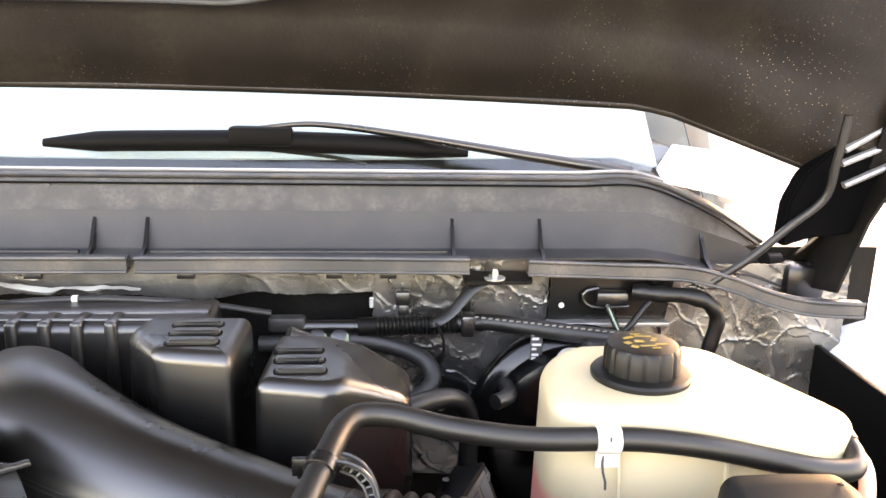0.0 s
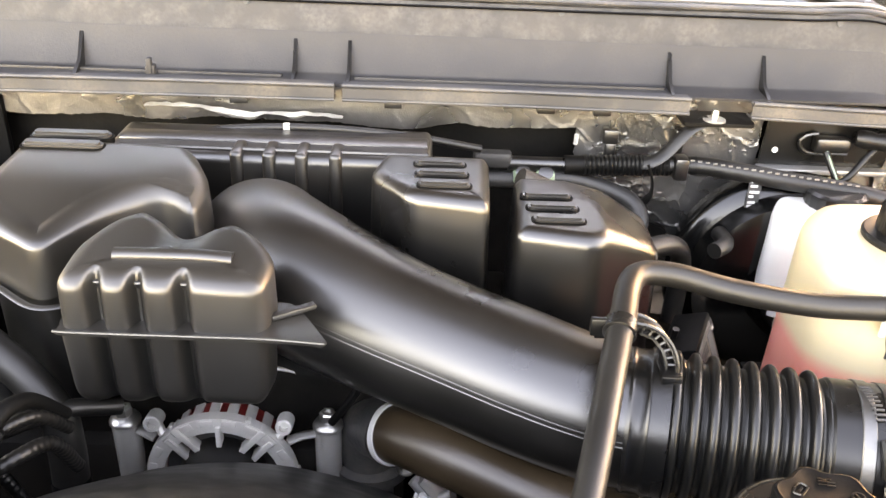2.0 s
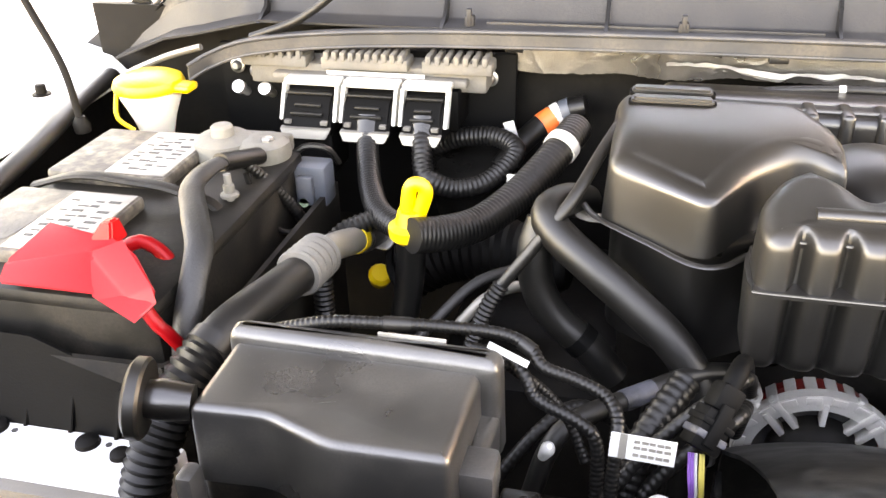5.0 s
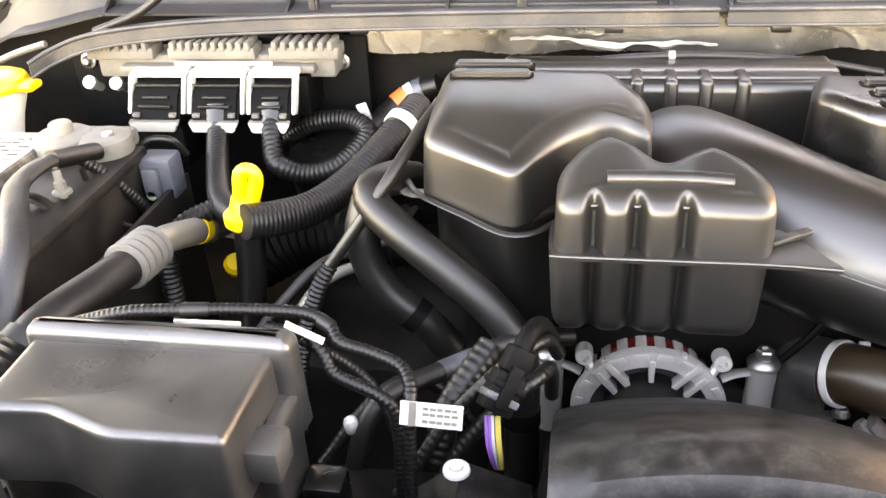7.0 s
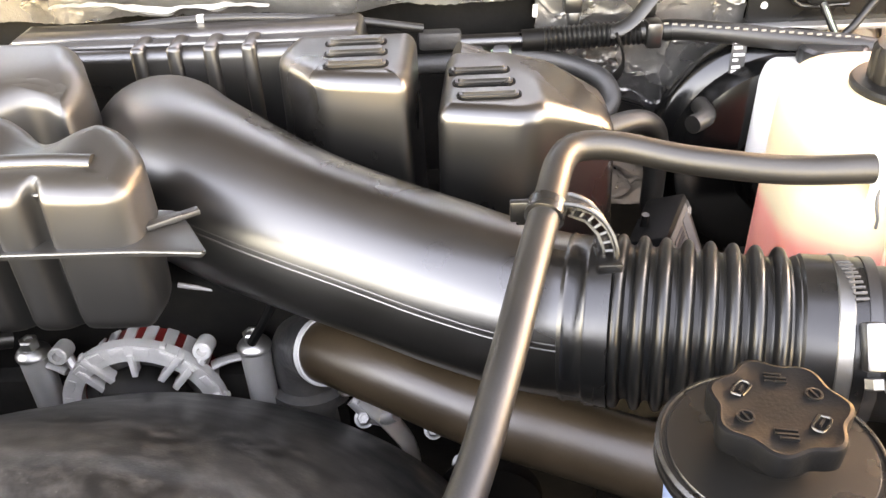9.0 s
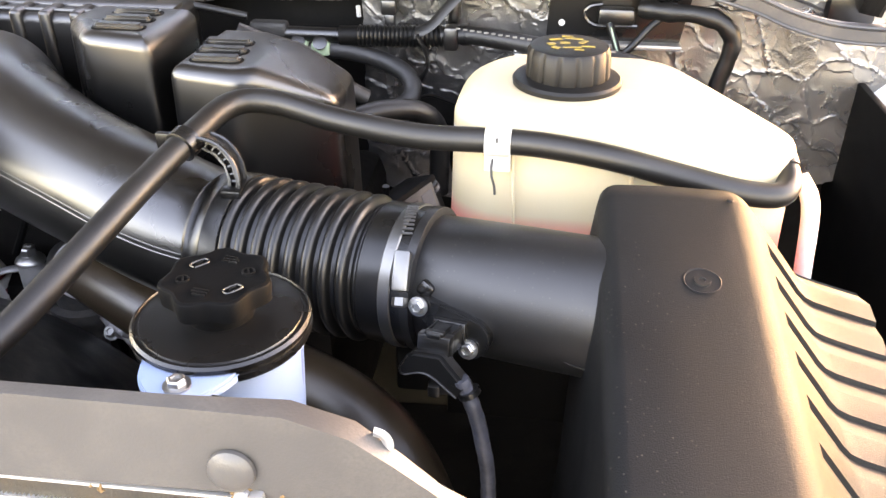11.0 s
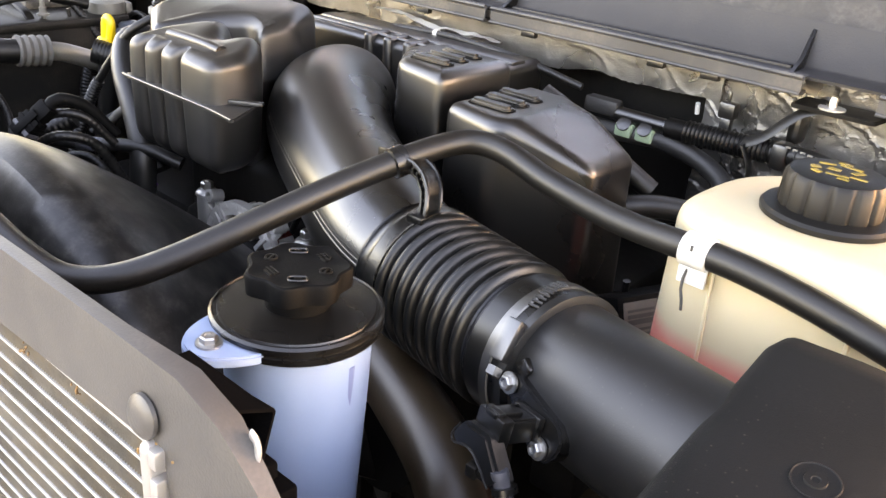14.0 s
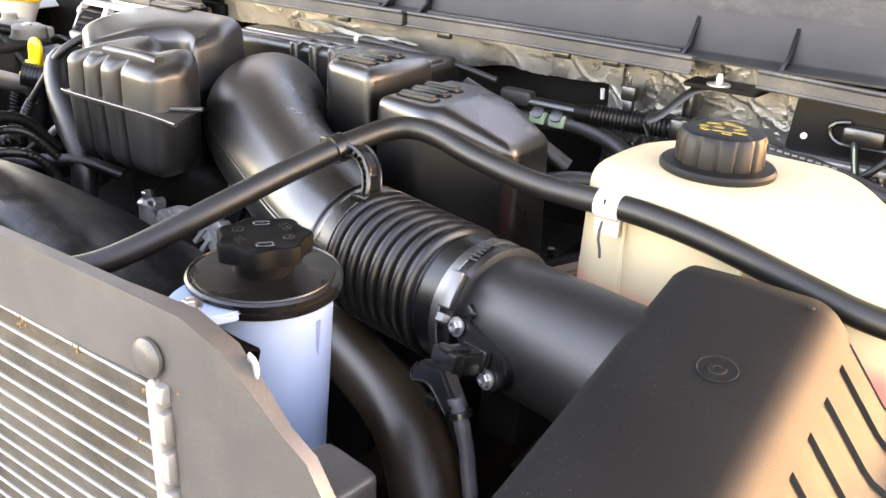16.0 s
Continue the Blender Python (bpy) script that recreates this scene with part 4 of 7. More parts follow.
sen = part("sensor_flange", plate([(-0.030, 0.001), (-0.026, 0.008), (-0.016, 0.0105), (0.020, 0.0215), (0.030, 0.018), (0.0345, 0.0087), (0.033, -0.0035), (0.024, -0.009), (0.008, -0.011), (-0.022, -0.007)], -0.020, 0.0, 0.0012, 0.003, m=SM), PLASTIC2, maf)
part("flange_boss", box(-0.034, -0.022, 0.004, 0.016, -0.026, -0.004, 0.003, m=SM), PLASTIC2, sen)
PM = SM @ Matrix.Translation((0.0060, 0.0015, 0.0)) @ Matrix.Rotation(radians(32), 4, "Z")
plug = part("sensor_plug", box(-0.0105, 0.0105, -0.0085, 0.0075, 0.0, 0.034, 0.002, m=PM), PLASTIC2, maf)
part("plug_collar", box(-0.0120, 0.0120, -0.0100, 0.0090, 0.026, 0.036, 0.0012, m=PM), PLASTIC2, plug)
part("plug_base", box(-0.0125, 0.0125, -0.0100, 0.0095, 0.0, 0.006, 0.0015, m=PM), PLASTIC2, plug)
part("plug_latch", merge(box(-0.005, 0.005, 0.0070, 0.0110, 0.014, 0.037, 0.001, m=PM), box(-0.007, 0.007, 0.0085, 0.0120, 0.030, 0.036, 0.001, m=PM)), PLASTIC2, plug)
for u in (-0.0085, 0.0085):
    part("plug_rib", box(u - 0.0008, u + 0.0008, 0.0070, 0.0086, 0.004, 0.026, 0.0003, m=PM), PLASTIC2, plug)
hexbolt("bolt", BOLT_A + SN * 0.001, SN, 0.0052, maf, STEEL, h=0.006)
hexbolt("bolt", BOLT_B + SN * 0.001, SN, 0.0052, maf, STEEL, h=0.006)
part("parting_line", sweep([(0.600, 0.468, 1.2445), (0.618, 0.455, 1.238), (0.630, 0.443, 1.226), (0.637, 0.434, 1.208), (0.648, 0.428, 1.193), (0.664, 0.423, 1.190)], 0.0006, n=6, step=0.004), METER, maf)
mw = thing("sensor_cable", (0.55, 0.40, 1.1), "taped black sensor cable hanging from its angled plug cover", "cable")
part("boot", plate([(-0.004, -0.008), (-0.005, -0.0235), (0.0015, -0.0262), (0.0145, -0.0140), (0.0411, -0.0125), (0.0431, -0.0010), (0.0217, 0.0030), (0.014, 0.0050)], 0.028, 0.043, 0.0025, 0.003, m=SM), PLASTIC2, mw)
part("boot_rib", sweep([SM @ Vector(p) for p in ((-0.004, -0.012, 0.0432), (-0.003, -0.0225, 0.0434), (0.002, -0.0245, 0.0434), (0.0145, -0.0125, 0.0434), (0.040, -0.0115, 0.0432))], 0.0009, n=6, step=0.003), PLASTIC2, mw)
C0 = SM @ Vector((0.042, -0.0065, 0.0355))
part("cable", sweep([C0 - Vector((0.004, 0.0, -0.010)), C0 + Vector((0.006, -0.001, -0.016)), C0 + Vector((0.012, -0.002, -0.042)), C0 + Vector((0.018, -0.004, -0.09)), C0 + Vector((0.016, -0.010, -0.20))],
                    lambda s_, f: 0.0056 + 0.0005 * noise.noise(Vector((s_ * 160, 0, 0))), n=12, step=0.002), TAPE, mw, "grey dusty tape wrap")
part("tie", lathe([(0.0082, 0), (0.0082, 0.0040)], C0 + Vector((0.001, 0, 0.001)), (0.42, -0.15, -0.90), 16), PLASTIC2, mw)
part("tie_tail", merge(box(-0.022, -0.006, -0.003, 0.003, -0.003, 0.003, 0.001, m=Matrix.Translation(C0)), box(-0.026, -0.018, -0.0045, 0.0045, -0.0045, 0.0045, 0.001, m=Matrix.Translation(C0))), PLASTIC2, mw)

ab = thing("air_box", (0.78, 0.42, 1.0), "grained black air filter box with louvred flank", "air box")


def airbox():
    """Top slopes up to the rear; the outer flank falls away outwards, with a row of sawtooth louvres pressed into it."""
    bm = bmesh.new()
    rings = []
    steps = [0.262 + 0.0355 * k for k in range(9)]
    ys = sorted(set(list(np.linspace(0.235, 0.562, 20)) + [y - 0.0006 for y in steps] + [y + 0.0006 for y in steps] + [y - 0.016 for y in steps]))
    for y in ys:
        k = (y - 0.297) / (0.545 - 0.297)
        zt = 1.236 + 0.043 * k
        end = 0.018 * max(0.0, 1 - (0.562 - y) / 0.02) + 0.018 * max(0.0, 1 - (y - 0.235) / 0.02)
        xl, xr = 0.668 + end, 0.762 - end
        prof2 = [(xl - 0.015, 0.90), (xl - 0.010, 1.0), (xl - 0.004, zt - 0.05), (xl, zt - 0.014 - end)]
        prof2 += [(xl + 0.014 * (1 - math.cos(a)), zt - 0.014 + 0.014 * math.sin(a) - end) for a in np.linspace(0.3, math.pi / 2, 5)]
        prof2 += [(xl + 0.05, zt + 0.001 - end), (xr - 0.01, zt - end)]
        prof2 += [(xr + 0.030 * math.sin(a), zt - 0.030 * (1 - math.cos(a)) - end) for a in np.linspace(0.12, 0.88, 8)]
        lx, lz = prof2[-1]
        pocket = 0.0
        for s0 in steps:
            if s0 - 0.016 < y < s0:
                pocket = 0.0032 * (y - s0 + 0.016) / 0.016
        dn = Vector((0.030, -0.038))
        flank = [(0.10, 0), (0.26, 0), (0.28, 1), (0.65, 1), (1.0, 1), (1.3, 1)]
        prof2 += [(lx + dn.x * f - 0.78 * pocket * on, lz + dn.y * f - 0.62 * pocket * on) for f, on in flank]
        bx, bz = lx + dn.x * 1.3, lz + dn.y * 1.3
        prof2 += [(bx + dx - 0.5 * pocket, bz - dz - 0.8 * pocket) for dx, dz in ((0.006, 0.006), (0.014, 0.010), (0.030, 0.015), (0.062, 0.024))]
        prof2 += [(bx + 0.066, bz - 0.05), (bx + 0.066, 0.90)]
        rings.append([bm.verts.new((px, y, pz)) for px, pz in prof2])
    for a, b in zip(rings, rings[1:]):
        for i in range(len(a) - 1):
            bm.faces.new((a[i], a[i + 1], b[i + 1], b[i]))
    bm.faces.new(rings[0])
    bm.faces.new(rings[-1][::-1])
    return bm


part("lid", airbox(), GRAINED, ab, sharp=40)
part("push_rivet", lathe([(0.0128, 0), (0.0128, 0.0003), (0.0122, 0.0006), (0.0114, 0.0000), (0.006, -0.0002), (0.0055, 0.0010), (0.0025, 0.0010), (0.002, 0.0004)], (0.735, 0.437, 1.2612), (0.0, -0.17, 0.98), 32), GRAINED, ab)
part("moulding_pip", lathe([(0.003, 0), (0.002, 0.0015)], (0.765, 0.527, 1.2765), n=10), GRAINED, ab)

# ---- coolant bottle and its hose ----
cb = thing("coolant_bottle", (0.69, 0.69, 1.0), "cream translucent coolant bottle, red coolant below the line", "coolant bottle")
part("bottle", moulded([(0.540, 0.640), (0.575, 0.606), (0.80, 0.598), (0.855, 0.640), (0.752, 0.785), (0.590, 0.790), (0.545, 0.735)], 1.10, 1.306, 0.032, 0.019, 0.004,
                       lambda x, y: 0.18 * max(0.0, x - 0.72) + 0.02 * max(0, 0.66 - y), soften=3), COOLANT, cb)
# Made-up black block, keeping the space under the bottle dark and carrying it.
part("tray", box(0.545, 0.84, 0.612, 0.78, 0.97, 1.103, 0.004), FLAT_BLACK, cb, "black block added to darken the space under the bottle")
part("neck", lathe([(0.044, 0), (0.044, 0.016)], (0.643, 0.688, 1.296), n=40), COOLANT, cb)
cap = part("cap", lathe([(0.030, 0.0), (0.037, 0.0), (0.0375, 0.003), (0.0368, 0.024), (0.034, 0.028), (0.030, 0.029), (0.012, 0.030)], (0.643, 0.688, 1.312), n=168,
                        wobble=lambda a, i: 1.0 - 0.06 * max(0.0, math.cos(14 * a)) ** 4 if i in (1, 2, 3) else 1.0), MATTE, cb, "ribbed black screw cap with yellow symbols")
part("cap_skirt", lathe([(0.045, 0), (0.0485, 0.001), (0.0490, 0.005), (0.047, 0.0075), (0.038, 0.009)], (0.643, 0.688, 1.305), n=56), MATTE, cb)
random.seed(5)
for x, y, w, h, r in ((-0.012, 0.010, 0.012, 0.004, 20), (0.004, 0.014, 0.016, 0.004, -10), (0.012, 0.004, 0.010, 0.005, 60), (-0.004, 0.0, 0.009, 0.006, 0), (0.016, -0.008, 0.012, 0.003, 0),
                      (-0.016, -0.004, 0.007, 0.006, 30), (0.002, -0.012, 0.016, 0.003, 5), (-0.012, -0.014, 0.007, 0.005, -30), (0.008, -0.018, 0.008, 0.003, 0), (-0.002, 0.020, 0.010, 0.003, 0)):
    part("cap_symbol", box(-w / 2, w / 2, -h / 2, h / 2, 0, 0.0006, m=Matrix.Translation((0.643 + x, 0.688 + y, 1.3418)) @ Euler((0, 0, radians(r))).to_matrix().to_4x4()), YELLOW_INK, cap)
part("nipple", lathe([(0.008, 0), (0.008, 0.02), (0.010, 0.022), (0.010, 0.026)], (0.829, 0.645, 1.240), (0, 0, 1), 14), OFFWHITE, cb)
part("mould_line", sweep([(0.6, 0.6035, 1.276), (0.602, 0.6005, 1.24), (0.604, 0.599, 1.2), (0.606, 0.598, 1.12)], 0.0016, n=6), COOLANT, cb)
part("mould_line", sweep([(0.7, 0.6015, 1.276), (0.7, 0.5985, 1.24), (0.7, 0.597, 1.2), (0.7, 0.597, 1.12)], 0.0022, n=6), COOLANT, cb)
part("side_tube", sweep([(0.852, 0.655, 1.24), (0.862, 0.64, 1.22), (0.868, 0.635, 1.15)], 0.008, n=10), OFFWHITE, cb)

HOSE = [(0.829, 0.646, 1.262), (0.833, 0.622, 1.252), (0.822, 0.603, 1.247), (0.79, 0.598, 1.250), (0.74, 0.598, 1.261), (0.68, 0.595, 1.276), (0.63, 0.596, 1.283), (0.588, 0.598, 1.2845),
        (0.52, 0.604, 1.283), (0.45, 0.612, 1.290), (0.40, 0.618, 1.300), (0.370, 0.614, 1.303), (0.355, 0.595, 1.302), (0.343, 0.555, 1.295), (0.326, 0.50, 1.280), (0.305, 0.43, 1.258),
        (0.282, 0.362, 1.235), (0.262, 0.325, 1.224), (0.235, 0.302, 1.222), (0.20, 0.290, 1.232), (0.15, 0.285, 1.245)]
vh = thing("vent_hose", (0.588, 0.598, 1.27), "long black rubber vent hose draped over the intake", "hose")
part("hose", sweep(HOSE, 0.0108, n=18, step=0.006), RUBBER, vh)
part("end_cuff", sweep([(0.829, 0.647, 1.266), (0.832, 0.634, 1.257)], 0.0122, n=16), RUBBER, vh)
hc = thing("hose_holder", (0.37, 0.545, 1.26), "black plastic hose holder clipped to the intake tube", "clip")
part("cradle", lathe([(0.0118, 0), (0.0135, 0.001), (0.0135, 0.013), (0.0118, 0.014)], (0.3415, 0.551, 1.2935), (-0.28, -0.88, -0.25), 20), PLASTIC2, hc)
STRAP = [Vector(p) for p in ((0.340, 0.553, 1.2965), (0.356, 0.552, 1.2960), (0.370, 0.550, 1.2905), (0.380, 0.546, 1.280), (0.385, 0.541, 1.267), (0.385, 0.538, 1.256))]
ACROSS = Vector((0.08, -0.98, 0.12))
HUB = Vector((0.346, 0.545, 1.262))
UNDER = [c + (HUB - c).normalized() * 0.0075 for c in STRAP]
part("strap", sheet([[c + ACROSS * w for w in (-0.0095, 0.0095)] for c in STRAP], 0.0022), PLASTIC2, hc)
part("strap", sheet([[c + ACROSS * w for w in (-0.0085, 0.0085)] for c in UNDER[1:]], 0.0018), PLASTIC2, hc)
for off in (-0.0095, 0.0095):
    part("strap_rail", sweep([c + ACROSS * off for c in STRAP], 0.0016, n=6, step=0.004), PLASTIC2, hc)
for a, b, c, d in zip(STRAP[1:], STRAP[2:], UNDER[1:], UNDER[2:]):
    for f in (0.2, 0.7):
        part("strap_rung", sweep([a.lerp(b, f) + ACROSS * 0.006, c.lerp(d, f) + ACROSS * 0.006], 0.0014, n=6), PLASTIC2, hc)
part("collar", lathe([(0.0570, -0.022), (0.0600, -0.021), (0.0612, -0.018), (0.0600, -0.016), (0.0600, -0.006), (0.0615, -0.004), (0.0612, -0.001), (0.0590, 0.0)], B0, AX, 56), PLASTIC2, hc)
part("buckle", box(0.372, 0.389, 0.522, 0.548, 1.250, 1.262, 0.002), PLASTIC2, hc)
part("hook", merge(box(0.316, 0.330, 0.544, 0.550, 1.284, 1.299, 0.001), box(0.320, 0.338, 0.545, 0.549, 1.281, 1.286, 0.001)), PLASTIC2, hc)
wc = thing("hose_clip", (0.588, 0.598, 1.27), "white nylon hose clip with a black tick and tail", "clip")
part("band", lathe([(0.0112, 0), (0.0128, 0.0008), (0.0128, 0.0212), (0.0112, 0.022)], (0.577, 0.5985, 1.2842), (1, -0.02, -0.01), 24), CLIPW, wc)
part("tab", box(0.577, 0.599, 0.5945, 0.5975, 1.258, 1.278, 0.001), CLIPW, wc)
part("mark", box(0.5865, 0.5885, 0.5860, 0.5868, 1.284, 1.292), INK, wc)
part("tail", sweep([(0.584, 0.5955, 1.270), (0.583, 0.592, 1.258), (0.586, 0.591, 1.248), (0.587, 0.592, 1.238)], 0.0012, n=6), INK, wc)
sc = thing("spring_clip", (0.829, 0.642, 1.262), "silver spring clip on the hose end", "clip")
part("band", lathe([(0.0115, 0), (0.0125, 0.0005), (0.0125, 0.009), (0.0115, 0.0095)], (0.829, 0.646, 1.258), (0.05, 0.3, 1), 20), TANK, sc)
part("ear", box(0.812, 0.817, 0.638, 0.642, 1.258, 1.278, 0.001), TANK, sc)
part("ear", box(0.820, 0.825, 0.630, 0.634, 1.260, 1.282, 0.001), TANK, sc)

# ---- power steering reservoir ----
ps = thing("steering_reservoir", (0.436, 0.352, 1.05), "milky white fluid reservoir with black lid and star cap", "reservoir")
PX, PY = 0.432, 0.360
part("body", lathe([(0.034, -0.19), (0.040, -0.185), (0.0465, -0.06), (0.0485, -0.012), (0.0500, -0.004), (0.050, 0.0)], (PX, PY, 1.2510), n=48), BLUISH, ps)
a0 = radians(3)
part("level_strip", sweep([(PX + r * math.cos(a0), PY + r * math.sin(a0), z) for r, z in ((0.0445, 1.186), (0.0452, 1.200), (0.0464, 1.220), (0.0472, 1.236))], 0.0042, n=10, flat=0.35, up=(1, 0, 0)), WINDOW, ps)
part("mounting_tab", plate([(PX - 0.030, PY - 0.062), (PX - 0.014, PY - 0.078), (PX + 0.006, PY - 0.078), (PX + 0.022, PY - 0.060), (PX + 0.031, PY - 0.034), (PX - 0.040, PY - 0.020)], 1.2490, 1.2560, 0.0015, 0.014), BLUISH, ps)
for deg, r, z in ((-35, 0.0468, 1.2268), (-16, 0.0467, 1.2243), (-37, 0.0454, 1.1960), (-16, 0.0454, 1.1965)):
    part("level_mark", box(-0.0006, 0.0004, -0.0032, 0.0032, -0.0008, 0.0008, m=Matrix.Translation((PX + r * math.cos(radians(deg)), PY + r * math.sin(radians(deg)), z)) @ Euler((0, 0, radians(deg))).to_matrix().to_4x4()), MILKY, ps)
hexbolt("bolt", (PX - 0.004, PY - 0.0640, 1.2560), (0, 0, 1), 0.0056, ps, STEEL, h=0.006)
part("lid", lathe([(0.050, -0.002), (0.0545, 0.0), (0.0555, 0.002), (0.0555, 0.005), (0.0540, 0.0056), (0.0540, 0.0076), (0.0555, 0.0082), (0.0555, 0.011), (0.0538, 0.0126), (0.0530, 0.0126), (0.0524, 0.0114), (0.0505, 0.0114),
                   (0.0498, 0.0126), (0.024, 0.0136)], (PX, PY, 1.2490), n=72), PLASTIC2, ps, sharp=18)
CZ = 1.2635
pc = part("cap", lathe([(0.0205, -0.004), (0.0212, 0.001), (0.0208, 0.011), (0.0285, 0.0115), (0.0318, 0.0125), (0.0325, 0.0240), (0.0318, 0.0256), (0.0300, 0.0262), (0.0285, 0.0256), (0.010, 0.0258)], (PX, PY, CZ), n=98,
                       wobble=lambda a, i: 1.0 + 0.070 * math.cos(7 * a + 0.4) if 2 < i < 9 else 1.0), FLAT_BLACK, ps, "star-shaped black cap with embossed marks")
part("cap_ring", lathe([(0.0210, 0), (0.0228, 0.0005), (0.0228, 0.002), (0.0210, 0.0025)], (PX, PY, CZ - 0.003), n=40), PLASTIC2, ps)
for k in range(6):
    a = radians(20 + 60 * k)
    mm = Matrix.Translation((PX + 0.0195 * math.cos(a), PY + 0.0195 * math.sin(a), CZ + 0.0256)) @ Euler((0, 0, a - radians(90))).to_matrix().to_4x4()
    if k % 3 == 0:
        mark = merge(lathe([(0.0042, 0), (0.0042, 0.0013), (0.0032, 0.0013), (0.0030, 0.0)], n=18), box(-0.0030, 0.0030, -0.0005, 0.0005, 0, 0.0013))
        bmesh.ops.transform(mark, matrix=mm, verts=mark.verts)
    elif k % 3 == 1:
        mark = box(-0.0052, 0.0052, -0.0034, -0.0024, 0, 0.0013, m=mm)
        for j in (0, 1):
            part("embossed_mark", box(-0.0052, 0.0052 - 0.002 * j, -0.0008 + 0.0026 * j, 0.0004 + 0.0026 * j, 0, 0.0013, m=mm), PLASTIC2, pc)
    else:
        mark = sweep([mm @ Vector(q) for q in ((-0.0048, -0.0026, 0.0006), (0.0048, -0.0026, 0.0006), (0.0048, 0.0026, 0.0006), (-0.0048, 0.0026, 0.0006), (-0.0048, -0.0020, 0.0006))], 0.0007, n=6, step=0.0008)
        part("embossed_mark", box(-0.0024, 0.0024, -0.0006, 0.0006, 0, 0.0013, m=mm), PLASTIC2, pc)
    part("embossed_mark", mark, PLASTIC2, pc)

psb = thing("reservoir_bracket", (0.50, 0.30, 1.1), "black folded bracket behind the grey panel", "bracket")
part("bracket", sheet([[(0.515, 0.262, 1.150), (0.508, 0.262, 1.150), (0.466, 0.262, 1.150)], [(0.521, 0.263, 1.241), (0.508, 0.264, 1.241), (0.466, 0.262, 1.241)], [(0.514, 0.277, 1.2630), (0.504, 0.272, 1.268), (0.466, 0.262, 1.281)],
                       [(0.514, 0.276, 1.2655), (0.503, 0.270, 1.2710), (0.466, 0.259, 1.2850)], [(0.514, 0.246, 1.2785), (0.502, 0.246, 1.2790), (0.466, 0.244, 1.2850)]], 0.002), SOOT, psb, sharp=25)
# Black sheet inside the open side, standing in for the bracket's dark hollow.
part("gusset", sheet([[(0.500, 0.247, 1.150), (0.500, 0.262, 1.150)], [(0.500, 0.247, 1.277), (0.500, 0.270, 1.266)]], 0.002), SOOT, psb)
part("lower_step", box(0.495, 0.524, 0.254, 0.271, 1.150, 1.2405, 0.002), SOOT, psb)
part("lower_step", box(0.505, 0.536, 0.252, 0.274, 1.140, 1.2310, 0.002), SOOT, psb)
part("panel_tab", sweep([(0.5545, 0.2315, 1.2955), (0.5590, 0.2308, 1.2945), (0.5612, 0.2300, 1.2905), (0.5605, 0.2292, 1.2860)], 0.0030, n=8, step=0.002, flat=0.4, up=(0, -1, 0)), TANK, psb, "pale bent steel tab")
part("foot", moulded([(0.528, 0.262), (0.580, 0.262), (0.585, 0.305), (0.535, 0.312)], 1.0, 1.192, 0.010, 0.006), PANEL, psb)

# ---- radiator front: grey panel, core, end tank ----
fp = thing("front_panel", (0.3, 0.22, 1.2), "satin grey plastic radiator surround", "panel", kind="structure")


def panel_mesh():
    """Standing arch in front of the core: its upper edge falls off round the corner."""
    top = [(-0.70, 1.309), (0.30, 1.309), (0.46, 1.309), (0.515, 1.3085), (0.545, 1.299), (0.566, 1.284), (0.586, 1.268), (0.603, 1.258), (0.618, 1.235), (0.63, 1.18), (0.635, 1.05)]
    low = [(-0.70, 1.255), (0.30, 1.255), (0.44, 1.259), (0.495, 1.2605), (0.5035, 1.252), (0.505, 1.24), (0.505, 1.22), (0.505, 1.19), (0.505, 1.15), (0.505, 1.1), (0.505, 1.05)]
    rows = []
    for f in (0.0, 0.25, 0.5, 0.75, 1.0):
        rows.append([(a[0] + (b[0] - a[0]) * f, 0.2195 + 0.0015 * f, a[1] + (b[1] - a[1]) * f) for a, b in zip(low, top)])
    rows += [[(b[0], 0.2240, b[1] + 0.0005) for b in top]]
    rows += [[(b[0] + 0.001, 0.2280 + 0.005 * max(0.0, min(1.0, (b[0] - 0.44) / 0.07)) * max(0.0, min(1.0, (0.580 - b[0]) / 0.03)), b[1] + 0.0006) for b in top]]
    return sheet(rows, 0.003)


part("panel", panel_mesh(), PANEL, fp, sharp=50)
part("push_pin", lathe([(0.0118, 0), (0.0114, 0.002), (0.0085, 0.0042), (0.004, 0.0050)], (0.489, 0.2185, 1.276), (0, -1, 0.1), 28), PANEL, fp)

rad = thing("radiator", (0.1, 0.23, 0.9), "silver radiator core with dirt between its tubes", "radiator")
# Black block behind the fins, painting in the shade of their gaps.
part("core", box(-0.66, 0.497, 0.2285, 0.245, 0.72, 1.262), DEEP, rad)
tb0 = box(-0.66, 0.494, 0.2245, 0.2280, -0.0010, 0.0010, 0.0004)
for k in range(34):
    z = 1.250 - 0.0150 * k
    if k == 0:
        first = part("tube", tb0, BAR, rad, "bright aluminium tube")
        first.location.z = z
    else:
        o = new("tube", first.data)
        o.parent, o.matrix_parent_inverse, o.location = rad, first.matrix_parent_inverse, (0, 0, z)
fin = bmesh.new()
for k in range(33):
    z0, z1 = 1.250 - 0.0150 * (k + 1) + 0.0018, 1.250 - 0.0150 * k - 0.0018
    n = 160
    for i in range(n):
        x = 0.100 + (0.494 - 0.100) * i / n
        q = [fin.verts.new(p) for p in ((x, 0.2252, z0), (x + 0.0008, 0.2286, z0), (x + 0.0008, 0.2286, z1), (x, 0.2252, z1))]
        fin.faces.new(q)
tagged(part("fin_pack", fin, FINS, rad, "dusty louvred fins"), kind="stuff")
